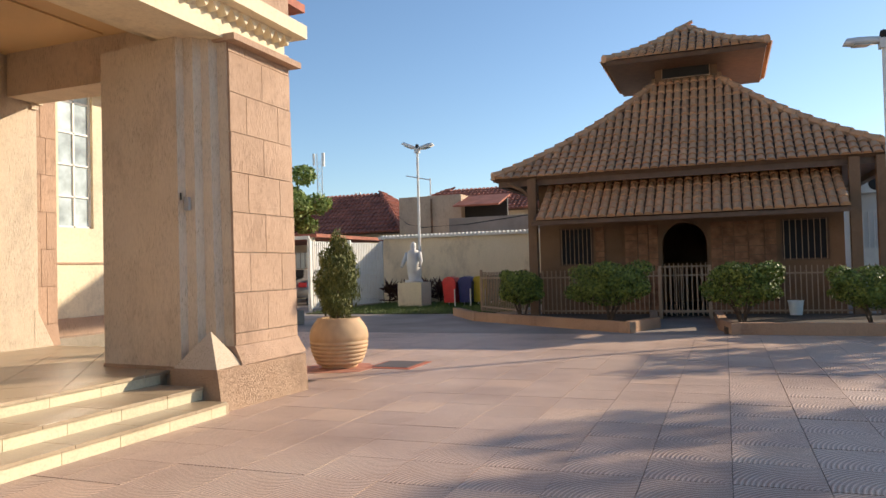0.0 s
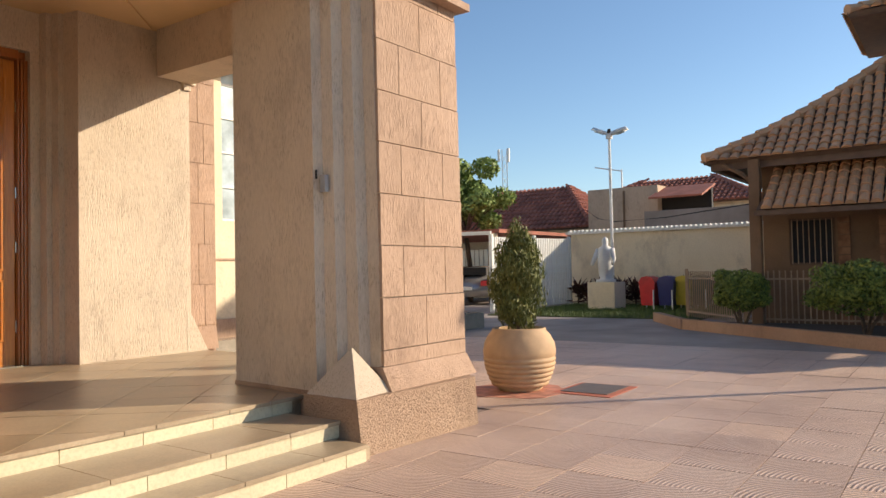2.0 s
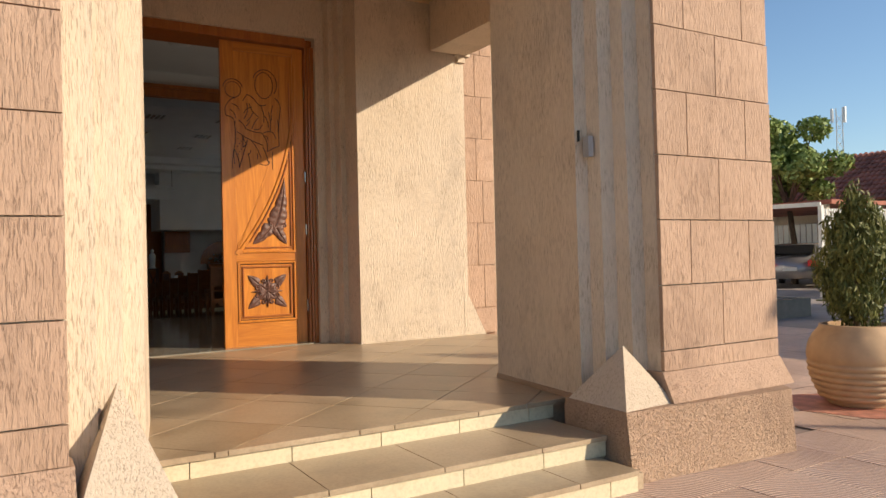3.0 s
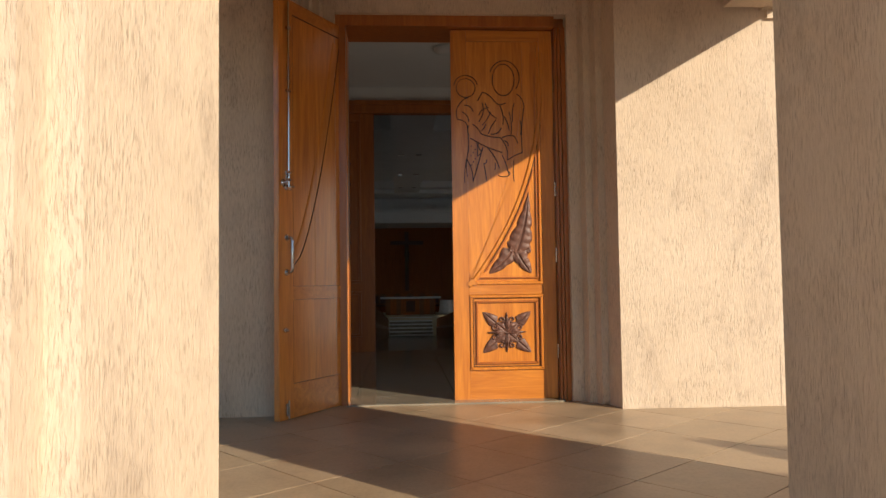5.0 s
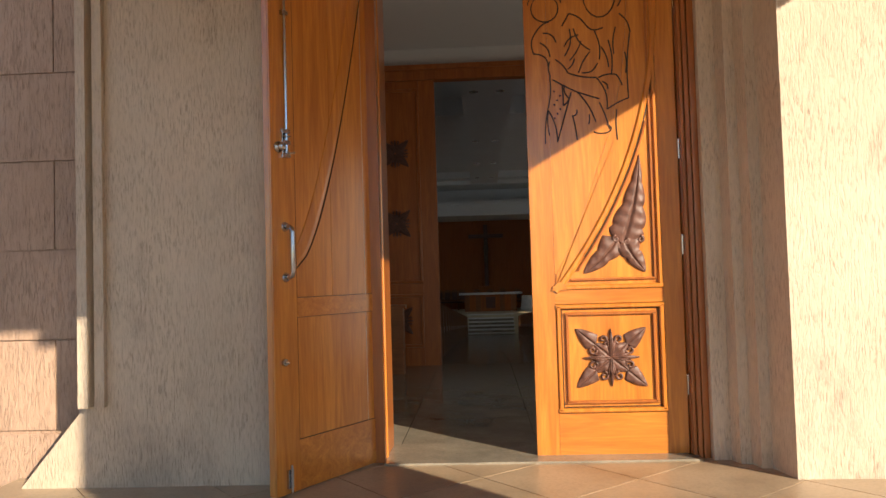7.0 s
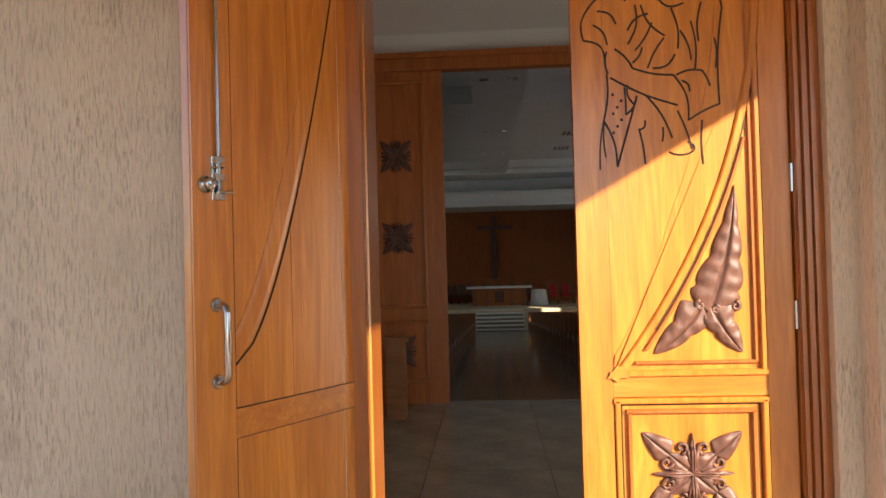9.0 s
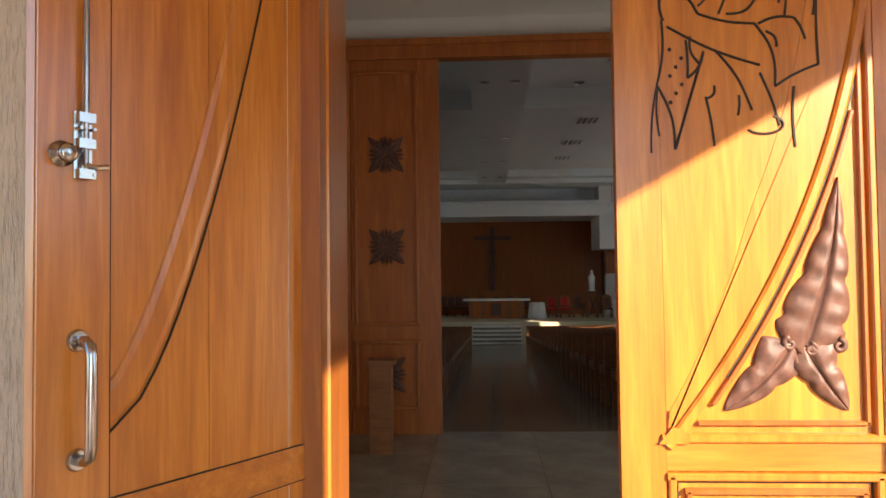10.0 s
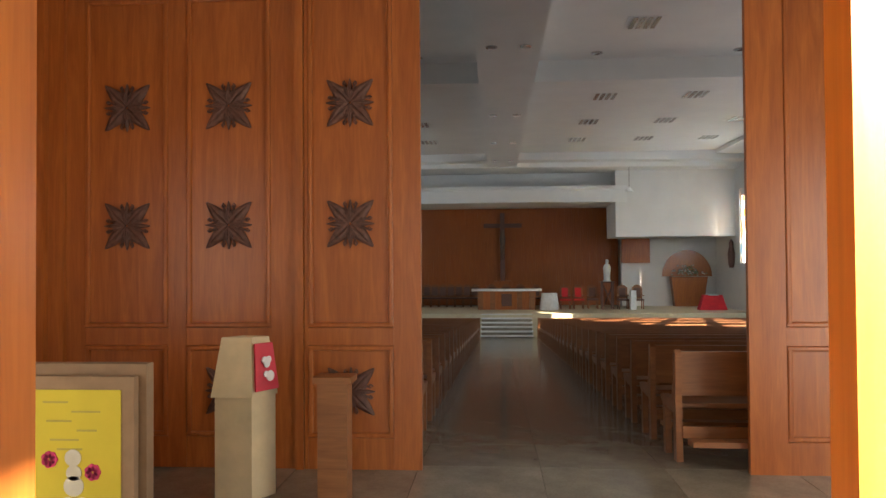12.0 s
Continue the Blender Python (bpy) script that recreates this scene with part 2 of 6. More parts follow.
def thing(name, label, category, at=(0, 0, 0), group=""):
    e = new(name)
    e.location = at
    e.empty_display_size = 0.1
    return tagged(e, label, category, group)


def struct(name, bm, mat, label, smooth=False, category=""):
    return tagged(part(name, bm, mat, None, "", smooth), label, category, "", "structure")


def B(*a):
    return box(bmesh.new(), *a)


def multi(*boxes):
    bm = bmesh.new()
    for b in boxes:
        box(bm, *b)
    return bm


# ---------------------------------------------------------------- the church porch
FLOOR = 0.35
CX = 4.455          # middle of the porch


def mir(pts, flip):
    return [(2 * CX - x, y) for x, y in pts] if flip else [(x - 0.13, y - 0.035) for x, y in pts]


FLUTES_L = [(6.13, 4.56), (6.125, 4.71), (6.01, 4.715), (6.0, 4.88), (5.89, 4.885), (5.88, 5.05), (5.775, 5.06)]
FLUTES_R = [(6.13, 4.56), (6.125, 4.665), (6.035, 4.695), (6.02, 4.805), (5.935, 4.835), (5.92, 4.935), (5.845, 4.965)]


def pillar(flip):
    back, right = (5.60, 7.20) if flip else (5.955, 7.24)
    flutes = FLUTES_L if flip else FLUTES_R
    top = [(x - 0.015, y + 0.03 * (y < 4.8)) for x, y in flutes] + [(back, 6.04), (6.95, 6.14) if flip else (6.84, 6.02), (right - 0.10, 4.60)]
    root = tagged(part("wall_porch_pillar", bev(prism(bmesh.new(), mir(flutes + [(back, 6.04), (6.98, 6.14) if flip else (6.86, 6.02), (right, 4.56)], flip), 0.30, 3.6, mir(top, flip)), 0.012, 2), M_PLASTER),
                  "beige plaster porch pillar with fluted inner corner and block front", "pillar", "porch pillars", "structure")
    zp = 0.33 if flip else 0.385
    if flip:
        low = [(5.71, 4.27), (5.71, 5.08), (5.775, 5.1), (back - 0.01, 6.06), (7.05, 6.16), (7.08, 4.25)]
        high = [(5.73, 4.40), (5.73, 5.07), (5.78, 5.09), (back - 0.008, 6.05), (7.10, 6.15), (7.24, 4.38)]
        base = [(5.74, 4.41), (5.74, 5.06), (6.12, 5.06), (6.12, 4.41)]
        apex = (5.93, 4.73, 0.80)
    else:
        low = [(5.68, 4.365), (5.72, 5.0), (5.84, 5.0), (back - 0.01, 6.06), (6.90, 6.05), (7.22, 4.62), (7.03, 4.285)]
        high = [(5.71, 4.44), (5.73, 4.99), (5.84, 4.99), (back - 0.008, 6.05), (6.88, 6.04), (7.30, 4.66), (7.07, 4.335)]
        base = [(5.72, 4.45), (5.74, 4.97), (6.15, 4.97), (6.15, 4.48)]
        apex = (5.935, 4.685, 0.725)
    part("plinth", bev(prism(bmesh.new(), mir(low, flip), 0.0, zp, mir(high, flip)), 0.02, 3), M_PLINTH, root, "rough-cast plinth at the pillar's foot")
    bm = prism(bmesh.new(), mir([(6.11, 4.41 if flip else 4.45), (6.11, 4.7), (right + 0.035, 4.7), (right + 0.035, 4.45)], flip), zp, 0.52 if flip else 0.56, mir([(6.11, 4.535), (6.11, 4.7), (right + 0.005, 4.7), (right + 0.005, 4.535)], flip))
    part("sloped_base", bm, M_BLOCK, root)
    # corner spur: a pyramid that dies into the flutes
    bm = bmesh.new()
    a = [bm.verts.new((*p, zp)) for p in mir(base, flip)]
    t = bm.verts.new((*mir([apex[:2]], flip)[0], apex[2]))
    bm.faces.new(a)
    for i in range(4):
        bm.faces.new((a[i], a[(i + 1) % 4], t))
    part("corner_spur", bm, M_PLASTER, root)
    # block courses on the front
    z, k = 0.52 if flip else 0.56, 0
    x0, x1 = 6.125, right
    while z < 3.55:
        h = min(0.40 if k else 0.685 - z, 3.6 - z)
        f = 0.03 * (z - 0.5) / 3.0
        xr = x1 - 0.10 * (z - 0.3) / 3.3 * (1 if flip else 0.3)
        cuts = [x0, x0 + 0.555, xr] if k % 2 else [x0, x0 + 0.27, x0 + 0.835, xr]
        if k == 0:
            cuts = [x0, xr]
        for ca, cb in zip(cuts, cuts[1:]):
            p = [(ca + 0.004, 4.535 + f), (ca + 0.004, 4.58 + f), (cb - 0.004, 4.58 + f), (cb - 0.004, 4.535 + f)]
            part("block", bev(prism(bmesh.new(), mir(p, flip), z + 0.004, z + h - 0.004), 0.006, 2), M_BLOCK, root)
        z += h
        k += 1
    return root


right_pillar = pillar(False)
pillar(True)
part("cable_plate", bev(B(5.735, 5.775, 4.835, 4.885, 1.90, 2.03), 0.004, 1), plain("grey_cable_plate", (0.34, 0.33, 0.32), 0.5), right_pillar, "small grey cable plate")
# no hole is cut; a near-black box gives the chip's shade
part("cable_hole", B(5.704, 5.714, 4.890, 4.905, 2.00, 2.07), M_DARK, right_pillar, "thin dark box that paints in the shade of a chipped hole")

# front beam with saw-tooth frieze, side beams, ceiling
beam = struct("wall_porch_beam", multi((1.80, 7.10, 4.54, 5.15, 3.60, 3.72), (1.84, 7.06, 4.57, 5.5, 3.72, 5.6)), M_CREAM, "cream front beam of the porch with saw-tooth frieze", category="beam")
part("cap_moulding", bev(multi((5.93, 7.15, 4.41, 4.7, 3.575, 3.64), (1.75, 2.91, 4.44, 4.7, 3.575, 3.64)), 0.02, 3), M_BLOCK, beam)
part("cornice", bev(multi((1.72, 7.18, 4.34, 4.62, 3.91, 4.06)), 0.03, 3), M_CREAM, beam)
part("upper_wall", multi((1.82, 7.08, 4.52, 4.8, 4.06, 5.6)), M_BLOCK, beam)
for i in range(34):
    x = 1.84 + i * 0.1535
    bm = bmesh.new()
    q = [(x, 3.91), (x + 0.077, 3.91 - 0.11), (x + 0.1535, 3.91)]
    f = [bm.verts.new((a, 4.47, b)) for a, b in q]
    g = [bm.verts.new((a, 4.61, b)) for a, b in q]
    bm.faces.new(f)
    bm.faces.new(g[::-1])
    for j in range(3):
        bm.faces.new((f[j], f[(j + 1) % 3], g[(j + 1) % 3], g[j]))
    part("saw_tooth", bm, M_CREAM, beam)
struct("wall_side_beam_right", multi((6.80, 7.28, 5.3, 8.60, 3.64, 5.6)), M_PLASTER, "plaster beam over the porch's side opening", category="beam")
struct("wall_side_beam_left", multi((1.70, 2.17, 5.3, 8.70, 3.62, 5.6)), M_PLASTER, "plaster beam over the porch's side opening", category="beam")
bm = multi((1.99, 6.98, 4.6, 9.2, 4.20, 4.32))
for a, b in (((3.0, 5.3), (6.7, 8.6)), ((6.7, 5.3), (2.4, 8.6)), ((4.5, 5.3), (4.5, 8.6)), ((2.3, 6.9), (6.7, 6.9))):
    d = Vector(b) - Vector(a)
    box(bm, 0, d.length, -0.03, 0.03, 4.175, 4.21, Matrix.Translation((*a, 0)) @ Matrix.Rotation(math.atan2(d.y, d.x), 4, "Z"))
struct("ceiling_porch", bm, M_CEIL, "ochre painted porch ceiling with thin ribs", category="ceiling")
# lid over the porch and nave: plain roof closing the building
struct("roof_church", multi((1.7, 7.28, 4.6, 9.6, 5.6, 5.8), (-6.5, 15.8, 9.6, 50.0, 7.75, 7.95)), M_TILER, "plain church roof", category="roof")

# front wall either side of the recessed doorway
wr = struct("wall_front_right", prism(bmesh.new(), [(5.90, 8.69), (7.22, 8.65), (7.27, 8.65), (7.27, 9.62), (5.60, 9.62), (5.60, 9.12), (5.70, 9.12), (5.72, 9.02), (5.78, 9.02), (5.80, 8.92), (5.86, 8.92)], FLOOR - 0.06, 4.4), M_PLASTER, "beige scratched plaster wall beside the doorway", category="wall")
wl = struct("wall_front_left", prism(bmesh.new(), [(2 * 4.58 - x, y) for x, y in [(5.90, 8.74), (7.05, 8.72), (7.07, 8.80), (7.14, 8.80), (7.16, 8.90), (7.27, 8.90), (7.27, 9.62), (5.60, 9.62), (5.60, 9.12), (5.70, 9.12), (5.72, 9.02), (5.78, 9.02), (5.80, 8.92), (5.86, 8.92)]], FLOOR - 0.06, 4.4), M_PLASTER, "beige scratched plaster wall beside the doorway, in shade", category="wall")
for w, s in ((wr, 1), (wl, -1)):
    px = 7.21 if s > 0 else 2.11
    bm = bmesh.new()
    q = [(px, FLOOR), (px + s * (0.30 if s > 0 else 0.46), FLOOR), (px + s * 0.045, 0.85), (px, 0.85)]
    f = [bm.verts.new((a, 8.647 if s > 0 else 8.723, b)) for a, b in q]
    g = [bm.verts.new((a, 9.1, b)) for a, b in q]
    bm.faces.new(f), bm.faces.new(g[::-1])
    for j in range(4):
        bm.faces.new((f[j], f[(j + 1) % 4], g[(j + 1) % 4], g[j]))
    part("flared_foot", bm, M_PLASTER, w)
    bm = bmesh.new()
    box(bm, min(px - s * 0.08, px + s * 0.12), max(px - s * 0.08, px + s * 0.12), 8.59, 8.95, 3.63, 3.70)
    box(bm, min(px - s * 0.03, px + s * 0.07), max(px - s * 0.03, px + s * 0.07), 8.62, 8.95, 3.56, 3.63)
    part("corbel", bev(bm, 0.03, 3), M_PLASTER, w)
struct("wall_over_door", multi((3.56, 5.60, 9.12, 9.62, 3.76, 4.4), (1.8, 7.27, 9.30, 9.62, 4.4, 7.75)), M_PLASTER, "beige plaster wall over the doorway", category="wall")

for xa, xb, yf in ((2.02, 2.075, 8.655), (2.10, 2.155, 8.685)):
    part("rib", bev(B(xa, xb, yf, 8.74, 0.80, 4.4), 0.008, 2), M_PLASTER, wl)

# block facade and cream side bay with its tall window
fr = struct("wall_facade_right", multi((7.27, 8.05, 9.2, 9.62, 0, 7.75)), M_BLOCK, "pinkish block-plaster facade beside the porch", category="wall")
fl = struct("wall_facade_left", multi((0.6, 1.88, 9.0, 9.62, 0, 7.75)), M_BLOCK, "pinkish block-plaster facade beside the porch", category="wall")
for w, x0, x1, y in ((fr, 7.28, 8.05, 9.2), (fl, 0.62, 1.88, 9.0)):
    z, k = 0.62, 0
    while z < 4.6:
        cuts = [x0, x0 + 0.5, x1] if k % 2 else [x0, x1 - 0.18, x1]
        for ca, cb in zip(cuts, cuts[1:]):
            part("block", bev(B(ca + 0.004, cb - 0.004, y - 0.015, y + 0.02, z + 0.004, z + 0.536), 0.004, 1), M_BLOCK, w)
        z += 0.54
        k += 1
    part("sloped_foot", prism(bmesh.new(), [(x0, y - 0.06), (x0, y), (x1, y), (x1, y - 0.06)], 0.30, 0.60, [(x0, y - 0.01), (x0, y), (x1, y), (x1, y - 0.01)]), M_BLOCK, w)
cb = struct("wall_side_bay", multi((8.05, 8.80, 10.0, 10.3, 0, 7.75), (9.50, 10.9, 10.0, 10.3, 0, 7.75), (8.80, 9.50, 10.0, 10.3, 0, 2.10), (8.80, 9.50, 10.0, 10.3, 4.8, 7.75), (8.05, 8.25, 9.62, 10.0, 0, 7.75)), M_CREAM, "cream painted church wall with a tall window", category="wall")
part("dado_band", multi((8.06, 10.9, 9.975, 10.0, 1.50, 1.53), (8.06, 10.9, 9.95, 10.0, 0.3, 0.62)), M_BLOCK, cb)
M_GLASSW = plain("frosted_patterned_glass", (0.42, 0.50, 0.52), 0.15, vary=0.5, scale=2.2)
wi = struct("window_1", multi((8.80, 8.84, 10.05, 10.12, 2.10, 4.8), (9.46, 9.50, 10.05, 10.12, 2.10, 4.8), (9.14, 9.17, 10.05, 10.12, 2.1, 4.8), *[(8.8, 9.5, 10.05, 10.11, z - 0.015, z + 0.015) for z in (2.12, 2.62, 3.15, 3.68, 4.2, 4.78)]), M_METALW, "tall church window with painted glass panes", category="window")
for z0, z1 in ((2.13, 2.61), (2.63, 3.14), (3.16, 3.67), (3.69, 4.19), (4.21, 4.77)):
    for xa, xb in ((8.84, 9.14), (9.17, 9.46)):
        part("pane", B(xa, xb, 10.075, 10.085, z0, z1), M_GLASSW, wi)
struct("wall_church_side", multi((10.6, 10.9, 10.3, 13.4, 0, 7.75)), M_CREAM, "cream church side wall", category="wall")

# stairs and porch floor
st = struct("stairs_porch", multi((1.5, 7.5, 5.12, 9.3, -0.05, FLOOR - 0.03), (3.25, 5.56, 4.27, 5.13, -0.05, 0.087), (3.25, 5.56, 4.57, 5.13, 0.08, 0.203), ), M_TREAD, "stone porch stairs with cream marble risers", category="stairs")
for i, (y, z0, z1) in enumerate(((4.25, 0.0, 0.09), (4.555, 0.117, 0.206), (5.10, 0.234, 0.322))):
    x = 3.22 - 0.2 * i
    while x < 5.48 + 0.06 * i:
        xb = min(x + 0.52, 5.50 + 0.06 * i)
        part("riser_slab", bev(B(x + 0.003, xb - 0.003, y, y + 0.02, z0, z1), 0.003, 1), M_STEP, st)
        x += 0.52
for i, (y0, y1, z) in enumerate(((4.235, 4.56, 0.117), (4.54, 5.105, 0.234))):
    x = 3.22
    while x < 5.48 + 0.06 * i:
        xb = min(x + 0.62, 5.50 + 0.06 * i)
        part("tread_slab", bev(B(x + 0.003, xb - 0.003, y0, y1, z - 0.027, z), 0.004, 1), M_TREAD, st)
        x += 0.62
for i in range(-12, 16):
    for j in range(-8, 18):
        c = Vector((1.5, 5.08, 0)) + Matrix.Rotation(radians(40), 3, "Z") @ Vector((0.60 * i, 0.60 * j - 2.2, 0))
        if not (0.9 < c.x < 8.1 and 4.6 < c.y < 9.7):
            continue
        bm = bmesh.new()
        bm.faces.new([bm.verts.new(c + Matrix.Rotation(radians(40), 3, "Z") @ Vector(p)) for p in ((-0.297, -0.297, 0), (0.297, -0.297, 0), (0.297, 0.297, 0), (-0.297, 0.297, 0))])
        for co, no in (((1.5, 0, 0), (-1, 0, 0)), ((7.5, 0, 0), (1, 0, 0)), ((0, 5.08, 0), (0, -1, 0)), ((0, 9.28, 0), (0, 1, 0))):
            bmesh.ops.bisect_plane(bm, geom=bm.verts[:] + bm.edges[:] + bm.faces[:], plane_co=co, plane_no=no, clear_outer=True)
        if not bm.faces:
            bm.free()
            continue
        for v in bm.verts:
            v.co.z = FLOOR
        r = bmesh.ops.extrude_face_region(bm, geom=bm.faces[:])
        for v in r["geom"]:
            if isinstance(v, bmesh.types.BMVert):
                v.co.z = FLOOR - 0.029
        part("floor_slab", bm, M_TREAD, st)

# ---------------------------------------------------------------- the doorway
DM = 4.585
fd = tagged(part("door_frame", bev(multi((3.56, 3.648, 9.17, 9.62, FLOOR, 3.76), (5.502, 5.60, 9.235, 9.62, FLOOR, 3.76), (3.648, 5.502, 9.17, 9.62, 3.665, 3.76)), 0.01), M_FRAME), "reddish varnished wooden door frame", "door frame", "", "structure")
for xa, xb, yy in ((5.508, 5.528, 9.205), (5.532, 5.556, 9.185), (5.560, 5.598, 9.170)):
    part("jamb_moulding", bev(B(xa, xb, yy, 9.236, FLOOR, 3.664), 0.005, 2), M_FRAME, fd)
struct("threshold", B(3.65, 5.533, 9.10, 9.62, FLOOR - 0.02, FLOOR + 0.012), M_NAVE, "grey stone threshold", category="threshold")


def sweep(bm, pts, hw, w0, w1, m, bevel=0.0):
    """A moulding of width 2*hw along points (u, v) on a leaf's face, between depths w0 and w1."""
    pts = [Vector(p) for p in pts]
    rows = []
    for i, p in enumerate(pts):
        d = (pts[min(i + 1, len(pts) - 1)] - pts[max(i - 1, 0)]).normalized()
        s = Vector((-d.y, d.x))
        prof = [(-hw, w0), (-hw * 0.8, w1 - bevel), (-hw * 0.45, w1), (hw * 0.45, w1), (hw * 0.8, w1 - bevel), (hw, w0)]
        rows.append([bm.verts.new(m @ Vector((p.x + s.x * a, w, p.y + s.y * a))) for a, w in prof])
    for p, q in zip(rows, rows[1:]):
        for k in range(5):
            bm.faces.new((p[k], p[k + 1], q[k + 1], q[k]))
    bm.faces.new(rows[0])
    bm.faces.new(rows[-1][::-1])
    return bm


def frame_mould(bm, u0, u1, v0, v1, hw, w0, w1, m):
    for a, b in (((u0 - hw, v0), (u1 + hw, v0)), ((u0 - hw, v1), (u1 + hw, v1)), ((u0, v0), (u0, v1)), ((u1, v0), (u1, v1))):
        sweep(bm, [a, b], hw, w0, w1, m, 0.004)
    return bm


def scroll(bm, at, r, a0, turn, w, m, th=0.009):
    pts = []
    for i in range(15):
        t = i / 14
        a = radians(a0 + turn * 400 * t)
        rr = r * (1 - 0.8 * t)
        pts.append(m @ Vector((at[0] + rr * math.cos(a), w + 0.008, at[1] + rr * math.sin(a))))
    return tube(bm, pts, th, 6, th * 0.7)


def rosette(cu, cv, r, w, m):
    """Carved ornament: four long corner leaves, a fan of small ones and paired scrolls between them."""
    bm = bmesh.new()

    def ray(a, r0, r1, hw, h, lobes=1):
        c, q = math.cos(radians(a)), math.sin(radians(a))
        lobed_leaf(bm, (cu + r0 * r * c, cv + r0 * r * q), (cu + r1 * r * c, cv + r1 * r * q), hw * r, hw * r, w, m, h, lobes)
    for a in (0, 90, 180, 270):
        ray(a + 45, 0.08, 1.32, 0.29, 0.034, 1)
        ray(a, 0.05, 0.98, 0.12, 0.036)
        for s in (-1, 1):
            ray(a + 17 * s, 0.05, 0.84, 0.085, 0.030)
            b = radians(a + 14 * s)
            scroll(bm, (cu + 0.80 * r * math.cos(b), cv + 0.80 * r * math.sin(b)), 0.10 * r, a, s, w, m, 0.035 * r)
    return bm


def door_box(u0, u1, w0, w1, v0, v1, m, b=0.006):
    return bev(box(bmesh.new(), u0, u1, w0, w1, v0, v1, m), b, 2)


LEAF_W, LEAF_H = 0.91, 3.30


def sweep_u(v):
    """Where the moulding that sweeps down the leaf stands at height v."""
    return 0.786 - 0.666 * max(0.0, min(1.0, (3.10 - v) / 2.085)) ** 2.5


def beside(pts, off):
    """The line at a distance off to the right of a falling line."""
    out = []
    for i, p in enumerate(pts):
        d = (Vector(pts[min(i + 1, len(pts) - 1)]) - Vector(pts[max(i - 1, 0)])).normalized()
        out.append((p[0] - d.y * off, p[1] + d.x * off))
    return out


SWEEP = [(sweep_u(3.10 - 2.085 * i / 28), 3.10 - 2.085 * i / 28) for i in range(29)]


def plate(ring, w0, w1, m):
    bm = bmesh.new()
    f = [bm.verts.new(m @ Vector((u, w1, v))) for u, v in ring]
    g = [bm.verts.new(m @ Vector((u, w0, v))) for u, v in ring]
    bm.faces.new(f), bm.faces.new(g[::-1])
    for i in range(len(ring)):
        j = (i + 1) % len(ring)
        bm.faces.new((f[i], f[j], g[j], g[i]))
    return bm


def lobed_leaf(bm, at, tip, left, right, w, m, h=0.026, lobes=3, bend=0.0, taper=0.62):
    """A carved leaf with scalloped sides, a sunk midrib and cut veins; left and right: its half widths."""
    at, tip = Vector(at), Vector(tip)
    d = tip - at
    s = Vector((-d.y, d.x)).normalized()
    n = 44
    rows = []
    for i in range(n + 1):
        t = i / n
        c = at + d * t + s * bend * math.sin(math.pi * t)
        body = (min(1.0, t / 0.16) ** 0.6) * (1 - t) ** taper * 1.28
        scal = 0.66 + 0.34 * ((lobes * (t ** 0.85) * 0.999) % 1.0 * (1 - (lobes * (t ** 0.85) * 0.999) % 1.0) * 4) ** 0.45
        hh = h * (0.35 + 0.65 * math.sin(math.pi * min(1, t * 0.85 + 0.12)))
        vein = 0.72 + 0.28 * math.cos(2 * math.pi * lobes * 2.0 * t)
        row = []
        for k, z in ((-1, 0.0), (-0.93, 0.55), (-0.62, 0.95 * vein), (-0.28, 1.0), (-0.06, 0.85), (0, 0.25), (0.06, 0.85), (0.28, 1.0), (0.62, 0.95 * vein), (0.93, 0.55), (1, 0.0)):
            hw = (left if k > 0 else right) * body * scal + 0.0015
            p = c + s * k * hw
            row.append(bm.verts.new(m @ Vector((p.x, w + z * hh, p.y))))
        rows.append(row)
    for p, q in zip(rows, rows[1:]):
        for k in range(10):
            bm.faces.new((p[k], p[k + 1], q[k + 1], q[k]))
    return bm


def scroll_rosette(cu, cv, w, m):
    """Lobed leaves at the corners round a cross of pointed ribs and paired scrolls."""
    bm = bmesh.new()
    for a in (40, 140, 220, 320):
        c, q = math.cos(radians(a)), math.sin(radians(a))
        lobed_leaf(bm, (cu + 0.125 * c, cv + 0.125 * q), (cu + 0.278 * c, cv + 0.278 * q), 0.050, 0.050, w, m, 0.020, 1)
        lobed_leaf(bm, (cu + 0.012 * c, cv + 0.012 * q), (cu + 0.135 * c, cv + 0.135 * q), 0.056, 0.056, w, m, 0.020, 1)
    for a in (0, 90, 180, 270):
        lobed_leaf(bm, (cu, cv), (cu + 0.175 * math.cos(radians(a)), cv + 0.175 * math.sin(radians(a))), 0.016, 0.016, w, m, 0.030, 1)
        for s in (-1, 1):
            b = radians(a + s * 23)
            scroll(bm, (cu + 0.122 * math.cos(b), cv + 0.122 * math.sin(b)), 0.029, a + 180, s, w, m, 0.0095)
            c = radians(a + s * 12)
            tube(bm, [m @ Vector((cu + r * math.cos(c), w + 0.012, cv + r * math.sin(c))) for r in (0.03, 0.07, 0.105)], 0.009, 6)
    return bm


